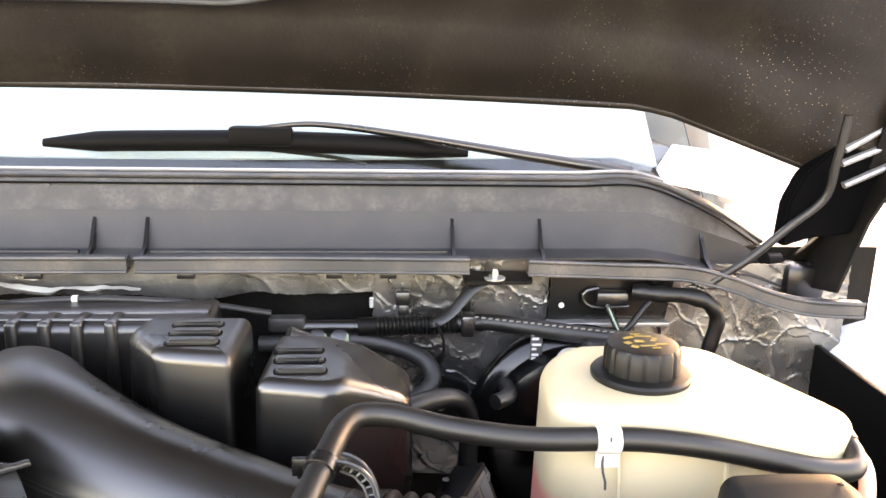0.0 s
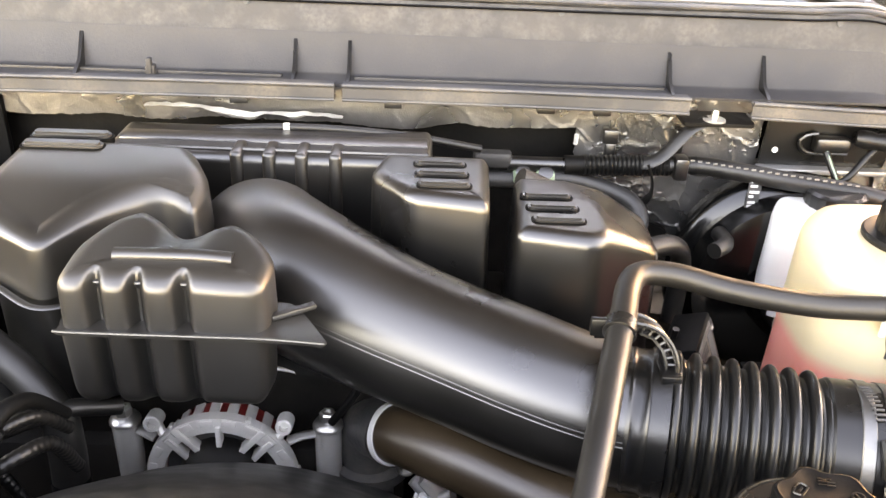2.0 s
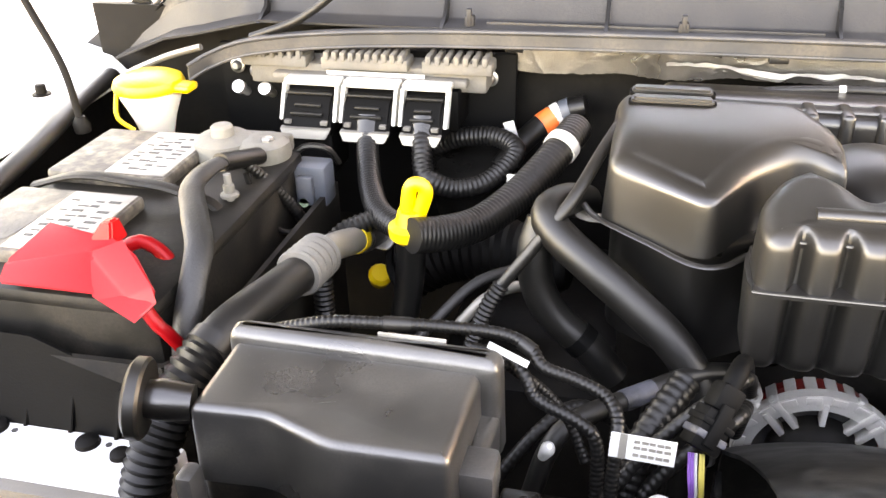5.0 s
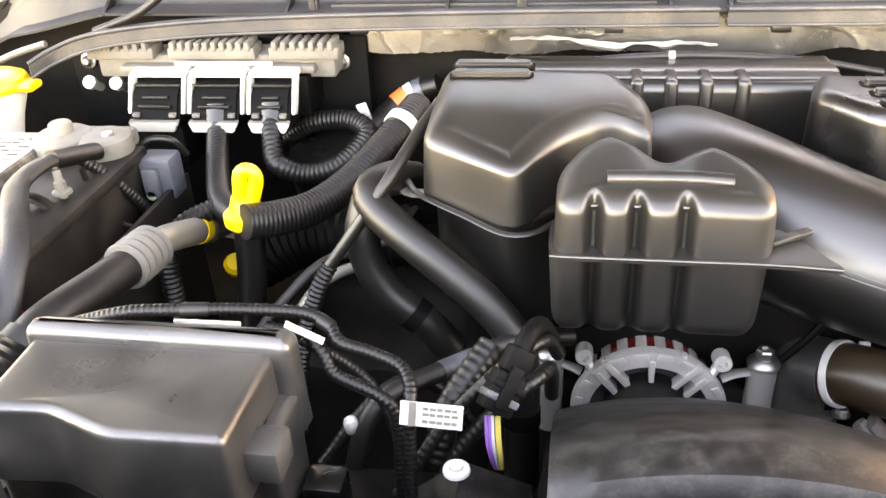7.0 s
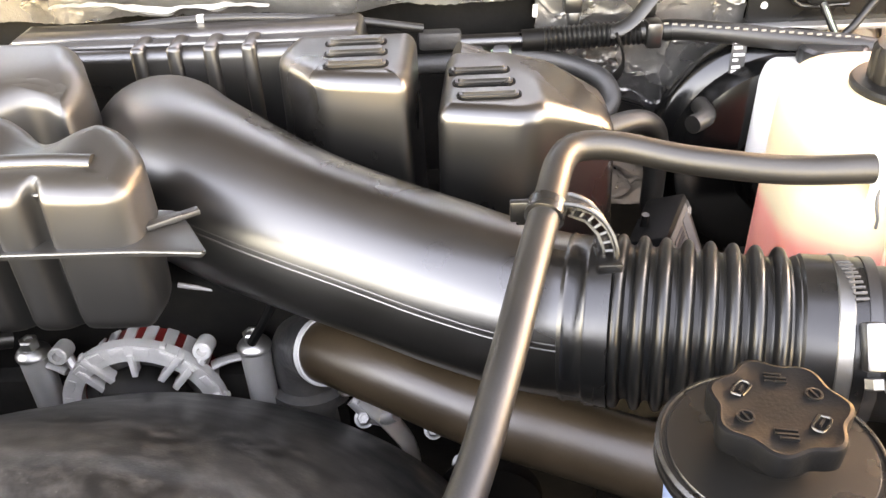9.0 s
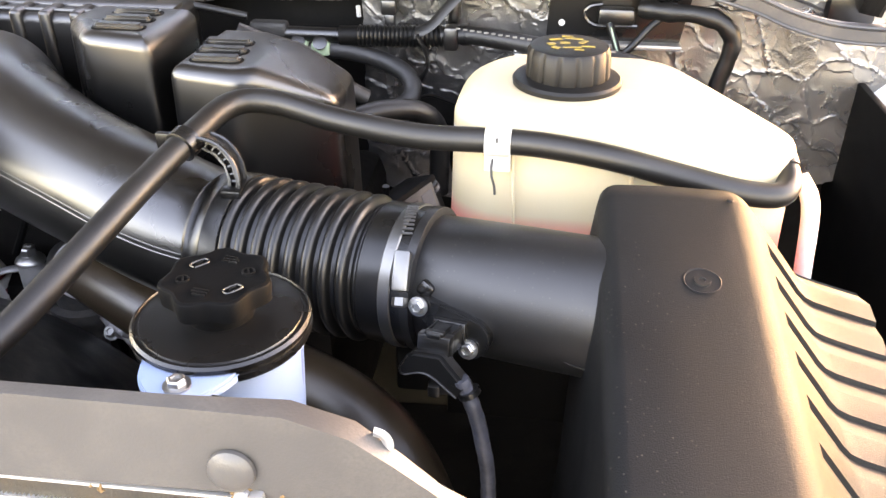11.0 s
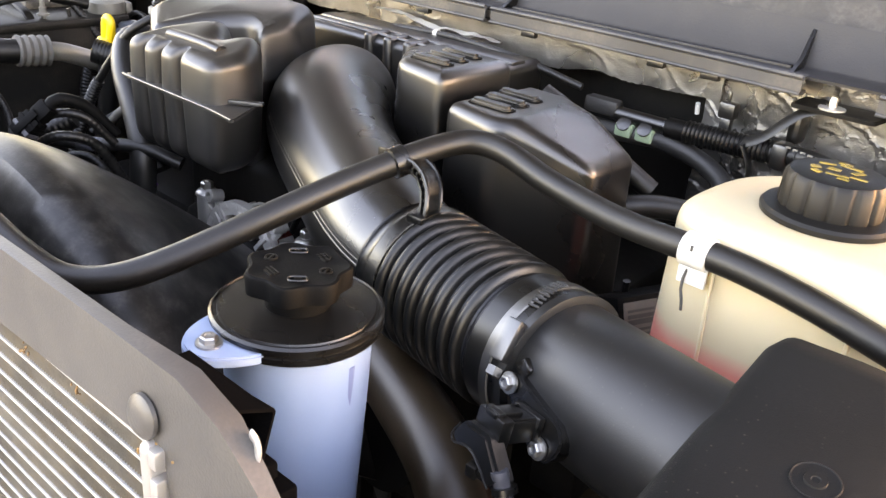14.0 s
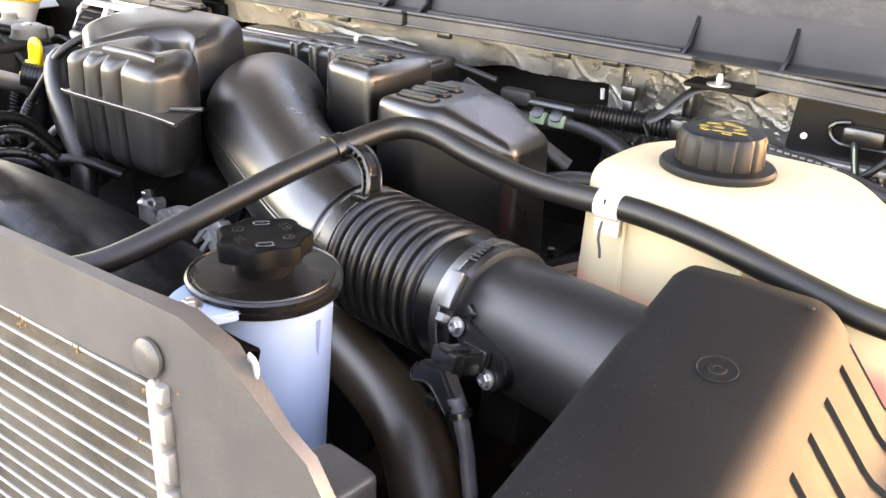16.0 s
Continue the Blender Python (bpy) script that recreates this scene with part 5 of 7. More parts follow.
part("end_tank", moulded([(0.488, 0.2135), (0.4975, 0.2135), (0.4975, 0.24), (0.488, 0.24)], 0.72, 1.2645, 0.005, 0.006), TANK, rad, "silver end tank")
# Dark plate added for the shaded gap between end tank and panel.
part("tank_back", box(0.4965, 0.530, 0.2330, 0.2380, 0.72, 1.262), DEEP, rad)
for z0, z1 in ((1.252, 1.2630), (1.226, 1.2455), (1.198, 1.2185), (1.170, 1.191), (1.142, 1.163)):
    part("tank_clip", box(0.4960, 0.5030, 0.2140, 0.2235, z0, z1, 0.0015), TANK, rad)
lit = bmesh.new()
random.seed(31)
for cx, cz, spread, n in ((0.4905, 1.2585, 0.0035, 14), (0.496, 1.2605, 0.002, 5), (0.42, 1.2555, 0.003, 8), (0.512, 1.262, 0.0006, 2), (0.475, 1.214, 0.0015, 3), (0.36, 1.2535, 0.004, 9), (0.25, 1.2515, 0.004, 8)):
    for _ in range(n):
        r = random.uniform(0.0005, 0.0016)
        mm = Matrix.Translation((cx + random.gauss(0, spread), 0.2170 + random.uniform(-0.0008, 0.003), cz + random.gauss(0, spread * 0.6))) @ Euler((random.random() * 6, random.random() * 6, 0)).to_matrix().to_4x4() @ Matrix.Diagonal((r * 1.6, r, r * 0.7, 1))
        bmesh.ops.create_icosphere(lit, subdivisions=1, radius=1, matrix=mm)
tagged(part("leaf_litter", lit, CRUMB), "brown crumbs of dry litter caught on the core", "litter", kind="stuff")

# ---- radiator hose, alternator, fan shroud ----
LOW = [(0.150, 0.655, 1.090), (0.175, 0.630, 1.104), (0.23, 0.588, 1.112), (0.30, 0.548, 1.108), (0.39, 0.515, 1.098), (0.47, 0.478, 1.092), (0.52, 0.445, 1.07), (0.55, 0.415, 1.02), (0.555, 0.395, 0.93)]
lh = thing("radiator_hose", (0.3, 0.54, 1.08), "brown-black coolant hose running under the intake", "hose")
part("hose", sweep(LOW, lambda s, f: 0.029 + 0.003 * f, n=28, step=0.01), PIPE, lh)
part("end_ring", lathe([(0.0275, 0), (0.0318, 0.001), (0.0322, 0.004), (0.0318, 0.008), (0.0275, 0.009)], (0.157, 0.649, 1.094), (0.66, -0.65, 0.35), 32), CLIPW, lh, "pale end ring")
part("ring_tab", box(0.172, 0.182, 0.652, 0.656, 1.118, 1.127, 0.001), CLIPW, lh)
th = thing("thermostat_housing", (0.14, 0.665, 1.0), "dark cast thermostat housing", "housing")
part("housing", sweep([(0.155, 0.648, 1.094), (0.138, 0.668, 1.085), (0.132, 0.678, 1.06), (0.135, 0.68, 1.0), (0.14, 0.68, 0.9)], lambda s, f: 0.030 + 0.004 * f, n=24), CAST_DARK, th)
part("flange", lathe([(0.042, 0), (0.042, 0.012), (0.036, 0.014)], (0.135, 0.68, 1.025), n=28), CAST_DARK, th)
hexbolt("bolt", (0.172, 0.655, 1.039), (0, 0, 1), 0.006, th)

hm = thing("hose_marker", (0.164, 0.60, 1.17), "small white marker tag on the radiator hose", "tag")
part("tag", box(0.1585, 0.1700, 0.5990, 0.6003, 1.1715, 1.1880, 0.0004), PAPER, hm)
part("mark", box(0.1625, 0.1660, 0.5980, 0.5991, 1.1770, 1.1820), INK, hm)

al = thing("alternator", (-0.012, 0.68, 1.0), "cast aluminium alternator with slotted front and red windings", "alternator")
AC = Vector((-0.012, 0.640, 1.039))


def arc_bar(r0, r1, a0, a1, y0, y1, n=14):
    bm = bmesh.new()
    rings = []
    for k in range(n + 1):
        a = a0 + (a1 - a0) * k / n
        rings.append([bm.verts.new(AC + Vector((r * math.cos(a), y, r * math.sin(a)))) for r, y in ((r0, y0), (r1, y0), (r1, y1), (r0, y1))])
    for a, b in zip(rings, rings[1:]):
        for k in range(4):
            bm.faces.new((a[k], a[(k + 1) % 4], b[(k + 1) % 4], b[k]))
    bm.faces.new(rings[0][::-1])
    bm.faces.new(rings[-1])
    return bm


part("outer_ring", arc_bar(0.0585, 0.0755, 0, 2 * math.pi, -0.002, 0.009, 60), ALT_CAST, al)
part("hub_ring", arc_bar(0.028, 0.0400, 0, 2 * math.pi, -0.002, 0.010, 40), ALT_CAST, al)
for k in range(20):
    a = 2 * math.pi * (k + 0.5) / 20
    part("rim_pad", box(0.0655, 0.0735, -0.0030, 0.0, -0.0070, 0.0068, 0.0010, m=Matrix.Translation(AC) @ Euler((0, -a, 0)).to_matrix().to_4x4()), ALT_CAST, al)
for k in range(6):
    a = 2 * math.pi * k / 6 + 0.13
    part("rim_post", box(0.0745, 0.0785, 0.0, 0.007, -0.0026, 0.0026, 0.0012, m=Matrix.Translation(AC) @ Euler((0, -a, 0)).to_matrix().to_4x4()), ALT_CAST, al)
for deg, w, off, far in ((90, 0.0026, 0.0, 0.066), (270, 0.006, 0.0, 0.066), (225, 0.006, 0.0, 0.066), (315, 0.006, 0.0, 0.066),
                         (49, 0.0032, 0.0072, 0.076), (49, 0.0032, -0.0072, 0.070), (131, 0.0032, -0.0072, 0.076), (131, 0.0032, 0.0072, 0.070)):
    part("spoke", box(0.030, far, -0.0048, 0.008, off - w, off + w, 0.0012, m=Matrix.Translation(AC) @ Euler((0, -radians(deg), 0)).to_matrix().to_4x4()), ALT_CAST, al)
for k in range(22):
    a = 2 * math.pi * k / 22
    part("cooling_fin", box(0.0570, 0.0655, 0.018, 0.050, -0.0055, 0.0055, 0.001, m=Matrix.Translation(AC) @ Euler((0, -a, 0)).to_matrix().to_4x4()), ALT_CAST, al)
part("winding", arc_bar(0.0555, 0.0640, 0, 2 * math.pi, 0.014, 0.046, 50), COPPER, al, "dark red lacquered windings")
# Dark disc added behind the spokes, standing in for the shaded windows.
part("front_plate", arc_bar(0.030, 0.0580, 0, 2 * math.pi, 0.010, 0.014, 40), CAST_DARK, al)
part("rear_case", lathe([(0.066, 0), (0.0675, 0.004), (0.0675, 0.05), (0.066, 0.07), (0.02, 0.072)], AC + Vector((0, 0.050, 0)), (0, 1, 0), 40), ALT_CAST, al)
part("rear_bracket", plate([(0.010, 1.085), (0.026, 1.148), (0.066, 1.138), (0.098, 1.085), (0.088, 1.010), (0.040, 0.990)], 0, 0.012, 0.002, 0.008, m=Matrix(((1, 0, 0, 0), (0, 0, 1, 0.685), (0, 1, 0, 0), (0, 0, 0, 1)))), CAST_DARK, al, "dark cast rear bracket")
part("bracket_edge", sweep([(0.028, 0.684, 1.146), (0.064, 0.684, 1.137), (0.076, 0.684, 1.122), (0.096, 0.684, 1.086), (0.094, 0.684, 1.03)], 0.0024, n=8), ALT_CAST, al)
part("nose", lathe([(0.020, -0.03), (0.040, -0.012), (0.044, 0.0), (0.044, 0.01)], AC, (0, 1, 0), 24), DEEP, al)
for x, s in ((0.105, 1), (-0.097, -1)):
    part("mounting_ear", sweep([AC + Vector((s * 0.066, 0.010, 0.040)), AC + Vector((s * 0.080, 0.014, 0.044)), AC + Vector((x, 0.018, 0.046))], lambda s_, f: 0.0060 - 0.001 * f, n=10, flat=0.6), TANK, al)
    part("boss", lathe([(0.0130, -0.09), (0.0138, -0.002), (0.0125, 0.0)], AC + Vector((x, 0.018, 0.054)), n=20), TANK, al)
    part("washer", lathe([(0.0155, 0.0), (0.0155, 0.002), (0.0140, 0.0045), (0.0105, 0.0075), (0.009, 0.0085)], AC + Vector((x, 0.018, 0.054)), n=24), STEEL, al)
    hexbolt("bolt", AC + Vector((x, 0.018, 0.061)), (0, 0, 1), 0.0085, al, STEEL, washer=False, h=0.011)
for side in (1, -1):
    lug = AC + Vector((side * 0.0640, 0.010, 0.0640))
    part("lug", lathe([(0.0085, -0.006), (0.0085, 0.012), (0.0075, 0.0132), (0.0046, 0.0132), (0.0042, 0.006)], lug, (0, -1, 0.2), 18), ALT_CAST, al)
    part("lug_arm", sweep([lug + Vector((0, 0.003, -0.004)), AC + Vector((side * 0.0560, 0.006, 0.0460)), AC + Vector((side * 0.0480, 0.004, 0.0400))], 0.0048, n=8), ALT_CAST, al)

sh = thing("fan_shroud", (0.05, 0.45, 0.7), "scuffed black plastic fan shroud", "shroud")


def shroud_mesh():
    """A hood that climbs from the rear rim to a rolled front edge."""
    rows = []
    for y, top in ((0.322, 1.13), (0.324, 1.20), (0.331, 1.238), (0.344, 1.254), (0.365, 1.2585), (0.39, 1.2490), (0.42, 1.2320), (0.45, 1.2115), (0.48, 1.1900), (0.52, 1.1590), (0.56, 1.1255), (0.585, 1.1055), (0.595, 1.0990), (0.601, 1.090), (0.603, 1.02)):
        row = []
        for a in np.linspace(radians(113), radians(20), 44):
            row.append((0.018 + 0.306 * math.cos(a), y, top - 0.30 * (1 - math.sin(a)) + noisy((math.cos(a), y, 3), 4, 0.0012)))
        rows.append(row)
    return sheet(rows, 0.004)


part("shell", shroud_mesh(), SHROUD, sh)
part("side_plate", sheet([[(-0.120, 0.30, z0), (-0.116, 0.45, z0), (-0.108, 0.575, z0)] for z0 in (0.6, 0.9, 1.03, 1.065)], 0.006), SHROUD, sh)
part("top_rail", box(-0.24, -0.11, 0.335, 0.352, 1.085, 1.165, 0.004), SHROUD, sh)


# ---- firewall side by the brake booster ----
bo = thing("brake_booster", (0.65, 1.0, 1.0), "round black steel brake booster", "brake booster")
part("drum", lathe([(0.10, -0.075), (0.118, -0.068), (0.126, -0.045), (0.140, -0.038), (0.145, -0.030), (0.145, -0.018), (0.132, -0.010), (0.124, 0.03), (0.10, 0.05)], (0.650, 1.0, 1.110), (0, 1, 0), 64), GLOSS, bo)
part("push_rod_hub", lathe([(0.045, -0.115), (0.05, -0.11), (0.055, -0.07)], (0.650, 1.0, 1.110), (0, 1, 0), 32), GLOSS, bo)
part("check_valve", sweep([(0.55, 0.93, 1.19), (0.55, 0.90, 1.19), (0.53, 0.88, 1.19)], 0.010, n=12), RUBBER, bo)
br = thing("brake_fluid_reservoir", (0.64, 0.92, 1.1), "white brake fluid reservoir with a ribbed black cap", "reservoir")
part("tank", moulded([(0.596, 0.90), (0.625, 0.875), (0.72, 0.875), (0.735, 0.955), (0.62, 0.965)], 1.10, 1.236, 0.02, 0.02, 0.003), MILKY, br)
part("nipple", sweep([(0.61, 0.955, 1.165), (0.592, 0.965, 1.164), (0.572, 0.972, 1.161)], 0.007, n=10), MILKY, br)
part("cap", lathe([(0.034, 0), (0.036, 0.003), (0.036, 0.018), (0.032, 0.021)], (0.682, 0.925, 1.234), n=60, wobble=lambda a, i: 1 - 0.03 * (math.sin(20 * a) > 0)), PLASTIC2, br, "ribbed black cap")
part("master_cylinder", lathe([(0.024, -0.10), (0.026, -0.09), (0.026, 0.12)], (0.65, 0.83, 1.09), (0, 1, 0), 24), ALU, br)

cm = thing("control_module", (0.50, 0.76, 1.05), "black module with a grey barcode label behind the coolant bottle", "module")
MM = Matrix.Translation((0.497, 0.750, 1.126)) @ Euler((radians(-22), 0, radians(66))).to_matrix().to_4x4()
part("body", box(-0.036, 0.052, 0.0, 0.040, -0.050, 0.030, 0.003, m=MM), FLAT_BLACK, cm)
part("label", box(-0.030, 0.040, -0.0012, -0.0002, -0.042, 0.024, m=MM), FOAM, cm)
for k in range(9):
    part("bar", box(-0.026, 0.006, -0.0020, -0.0013, 0.014 - 0.0062 * k, 0.0165 - 0.0062 * k + 0.0012 * (k % 3), m=MM), INK, cm)
part("print", box(0.014, 0.034, -0.0020, -0.0013, -0.036, 0.018, m=MM), GREYBLUE, cm)

hp = thing("heater_line", (0.4, 1.0, 1.23), "heater line of couplings, split conduit and printed hose", "hose")
part("sleeve", box(0.243, 0.292, 0.990, 1.010, 1.241, 1.262, 0.005), GREYHOSE, hp, "grey sleeve")
part("coupling", sweep([(0.288, 1.0, 1.246), (0.365, 1.0, 1.246)], 0.0095, n=14), PLASTIC, hp)
for x in (0.307, 0.336):
    part("clip", box(x - 0.012, x + 0.012, 0.985, 1.004, 1.222, 1.240, 0.004), GREEN, hp, "pale green quick-connect clip")
    part("release_tab", lathe([(0.0095, 0), (0.0095, 0.003), (0.007, 0.004)], (x, 0.989, 1.238), (0, -0.75, 0.65), 16), PLASTIC, hp)
part("end_collar", sweep([(0.360, 1.0, 1.246), (0.395, 1.0, 1.247)], 0.0125, n=14), DEEP, hp)
part("conduit", conduit([(0.385, 1.0, 1.247), (0.44, 0.998, 1.249), (0.495, 0.995, 1.252)], 0.013, 0.0055, 0.10, 14), CONDUIT, hp)
part("hose", sweep([(0.49, 0.995, 1.252), (0.53, 0.985, 1.257), (0.575, 0.965, 1.258), (0.63, 0.945, 1.256), (0.70, 0.93, 1.251), (0.76, 0.92, 1.24)], 0.0115, n=16), RUBBER, hp)
for k in range(22):
    f = k / 21
    x = 0.515 + 0.185 * f
    y = 0.972 - 0.055 * f
    part("print", box(x - 0.0026, x + 0.0026, y - 0.0006, y + 0.0006, 1.2675 - 0.004 * f, 1.2695 - 0.004 * f), GREYPIPE, hp)
part("tape", sweep([(0.518, 0.988, 1.2555), (0.526, 0.986, 1.2565)], 0.0122, n=14), CONDUIT, hp)
tg = thing("hose_tag", (0.592, 0.955, 1.215), "black and white printed tag hanging from the hose", "tag")
part("tag", box(0.584, 0.600, 0.9515, 0.9525, 1.213, 1.266, 0.0004), INK, tg)
for k, z in enumerate((1.217, 1.222, 1.230, 1.236, 1.244, 1.250, 1.257)):
    part("print", box(0.586, 0.598 - 0.003 * (k % 3), 0.9505, 0.9513, z, z + 0.003), PAPER, tg)
tagged(part("heater_hose", sweep([(0.23, 1.0, 1.222), (0.30, 1.0, 1.224), (0.359, 1.0, 1.227), (0.411, 0.998, 1.217), (0.450, 0.98, 1.204), (0.458, 0.96, 1.184), (0.432, 0.94, 1.170), (0.38, 0.915, 1.165)], 0.0115, n=16), GREYHOSE),
       "grey rubber heater hose looping behind the covers", "hose")
tagged(part("coolant_hose", sweep([(0.40, 0.82, 1.20), (0.44, 0.85, 1.205), (0.48, 0.88, 1.195), (0.50, 0.90, 1.16), (0.50, 0.90, 1.08)], 0.0125, n=16), RUBBER),
       "black coolant hose beside the intake cover", "hose")
st = thing("harness_strap", (0.48, 1.0, 1.25), "flat black strap tied to the cowl stud", "strap")
part("strap", sweep([(0.431, 1.020, 1.253), (0.447, 1.0, 1.252), (0.463, 0.985, 1.258), (0.482, 0.985, 1.270), (0.500, 0.99, 1.290), (0.515, 0.995, 1.304), (0.535, 0.998, 1.313)], 0.0085, n=10, flat=0.25, up=(0, -1, 0.3)), RUBBER, st)
part("tail", sweep([(0.463, 0.98, 1.257), (0.473, 0.985, 1.233), (0.473, 0.99, 1.209), (0.457, 1.01, 1.182), (0.436, 1.02, 1.156)], 0.0075, n=10, flat=0.25, up=(1, 0, 0)), RUBBER, st)
kc = thing("harness_clip", (0.42, 1.03, 1.27), "black plastic harness clip on the foil", "clip", "harness clips")
part("body", merge(box(0.410, 0.430, 1.018, 1.036, 1.268, 1.288, 0.003), box(0.417, 0.421, 1.022, 1.026, 1.285, 1.300, 0.001), box(0.414, 0.428, 1.018, 1.030, 1.245, 1.270, 0.003)), PLASTIC, kc)
kc2 = thing("harness_clip", (0.505, 1.03, 1.26), "black plastic harness clip holding the heater line", "clip", "harness clips")
part("body", merge(box(0.498, 0.512, 1.005, 1.035, 1.262, 1.296, 0.005), box(0.496, 0.514, 0.975, 1.0, 1.238, 1.268, 0.004)), PLASTIC, kc2)
tagged(part("foil_stud", lathe([(0.003, 0), (0.003, 0.014)], (0.378, 1.035, 1.262), (0, -0.2, 1), 8), CLIPW), "small white stud on the foil edge", "stud")
sb = thing("firewall_plate", (0.70, 1.04, 1.24), "black plate with a pale lip and an oval connector", "plate")
part("plate", plate([(0.622, 1.244), (0.790, 1.240), (0.800, 1.305), (0.626, 1.308)], 0, 0.004, 0.001, 0.006, m=Matrix(((1, 0, 0, 0), (0, 0, 1, 1.034), (0, 1, 0, 0), (0, 0, 0, 1)))), BELLOWS, sb)
part("lip", box(0.620, 0.792, 1.018, 1.038, 1.236, 1.243, 0.002), TANK, sb)
part("pale_spot", lathe([(0.004, 0), (0.004, 0.001)], (0.641, 1.0335, 1.264), (0, -1, 0), 14), PAPER, sb)
part("oval_rim", sweep([(0.690, 1.028, 1.29), (0.675, 1.028, 1.287), (0.668, 1.028, 1.278), (0.675, 1.028, 1.267), (0.69, 1.028, 1.263), (0.735, 1.028, 1.264)], 0.003, n=8), PLASTIC, sb)
part("connector", box(0.685, 0.730, 1.012, 1.032, 1.268, 1.288, 0.004), PLASTIC, sb)
part("pigtail", sweep([(0.70, 1.014, 1.27), (0.708, 1.0, 1.25), (0.714, 0.99, 1.238), (0.728, 0.99, 1.25), (0.748, 1.0, 1.272), (0.768, 1.01, 1.285)], 0.0045, n=10), CONDUIT, sb)
part("wire", sweep([(0.70, 1.012, 1.272), (0.706, 0.998, 1.255), (0.712, 0.987, 1.24)], 0.0012, n=6), GREEN, sb)
tagged(part("wiring_harness", sweep([(0.735, 1.015, 1.29), (0.77, 1.0, 1.29), (0.80, 0.99, 1.291), (0.83, 0.985, 1.283), (0.845, 0.985, 1.262), (0.842, 0.985, 1.235), (0.835, 0.985, 1.20), (0.835, 0.985, 1.12)],
                                    lambda s, f: 0.010 + 0.005 * abs(noise.noise(Vector((s * 40, 0, 0)))), n=12), CONDUIT), "taped wiring harness on the firewall", "harness")
nb = thing("firewall_bracket", (0.474, 1.02, 1.12), "dark steel bracket with a flanged nut", "bracket")
part("bracket", plate([(0.445, 1.10), (0.50, 1.09), (0.515, 1.15), (0.47, 1.165), (0.445, 1.15)], 0, 0.012, 0.002, 0.012, m=Matrix(((1, 0, 0, 0), (0, 0, 1, 1.018), (0, 1, 0, 0), (0, 0, 0, 1)))), DEEP, nb)
hexbolt("nut", (0.474, 1.018, 1.127), (0, -1, 0.2), 0.008, nb)
lv = thing("valve_fitting", (0.50, 0.80, 1.1), "small black fitting below the hose", "fitting")
part("body", lathe([(0.010, -0.03), (0.0105, 0.0), (0.0125, 0.003), (0.0125, 0.009), (0.009, 0.011), (0.009, 0.017)], (0.502, 0.80, 1.130), (0, -0.35, 0.94), 18), PLASTIC, lv)
part("stem", sweep([(0.46, 0.76, 1.155), (0.458, 0.765, 1.10), (0.455, 0.77, 1.0)], 0.004, n=8), CONDUIT, lv)
cl = thing("barcode_box", (0.55, 0.57, 1.1), "dark box with a pale barcode label", "box")
part("body", box(0.505, 0.548, 0.55, 0.60, 1.05, 1.150, 0.004), DEEP, cl)
part("label", box(0.509, 0.544, 0.5485, 0.5497, 1.118, 1.146, 0.0003), PAPER, cl)
for k in range(9):
    part("bar", box(0.511 + 0.0036 * k, 0.5125 + 0.0036 * k + 0.0006 * (k % 3), 0.5478, 0.5484, 1.120, 1.144), INK, cl)
il = thing("ignition_lead", (0.37, 0.84, 1.23), "black lead with a printed sleeve beside the cover", "lead")
LEAD = [Vector(p) for p in ((0.285, 0.832, 1.296), (0.313, 0.838, 1.282), (0.350, 0.843, 1.258), (0.384, 0.848, 1.239), (0.42, 0.860, 1.215))]
part("lead", sweep(LEAD, 0.0115, n=14), RUBBER, il)
part("sleeve", sweep([LEAD[1].lerp(LEAD[2], 0.45), LEAD[2], LEAD[3]], 0.0126, n=14), INK, il)
UPV = Vector((0.45, -0.55, 0.70)).normalized()
for k in range(11):
    c = LEAD[2].lerp(LEAD[3], -0.35 + 1.3 * k / 10)
    for j in (-1, 0, 1):
        if (k + j) % 4 != 2:
            mm = Matrix.Translation(c + UPV * 0.0118 + Vector((0.35, 0.93, 0.1)) * 0.0042 * j) @ UPV.to_track_quat("Z", "X").to_matrix().to_4x4()
            part("print", box(-0.0012, 0.0012, -0.0016, 0.0016, 0, 0.0012, m=mm), PAPER, il)

# ---- battery side ----
bt = thing("battery", (-0.70, 0.66, 1.02), "dusty black battery with two cell lids and corroded clamps", "battery")
part("case", box(-0.835, -0.590, 0.500, 0.835, 1.03, 1.222, 0.008), BAT_CASE, bt)
part("top", box(-0.838, -0.586, 0.497, 0.838, 1.216, 1.232, 0.006), BAT_CASE, bt)
for y0, y1 in ((0.535, 0.665), (0.705, 0.835)):
    lid = part("cell_lid", box(-0.835, -0.690, y0, y1, 1.231, 1.247, 0.005), BAT_TOP, bt)
    part("label", box(-0.765, -0.694, y0 + 0.005, y1 - 0.005, 1.2468, 1.2478, 0.0003), LABEL_DUST, lid)
    for k in range(9):
        yy = y0 + 0.016 + 0.011 * k
        for j in range(4):
            if (k * 3 + j * 5) % 7 > 1:
                part("print", box(-0.757 + 0.014 * j, -0.748 + 0.014 * j + 0.0035 * ((k * 2 + j) % 2), yy, yy + 0.0022 + 0.002 * ((k + j) % 2), 1.2478, 1.2483), INK, lid)
part("hold_down", sweep([(-0.84, 0.69, 1.235), (-0.78, 0.688, 1.252), (-0.72, 0.684, 1.252), (-0.66, 0.680, 1.247), (-0.61, 0.678, 1.22), (-0.592, 0.677, 1.10)], 0.008, n=8, flat=0.5), BAT_CASE, bt)
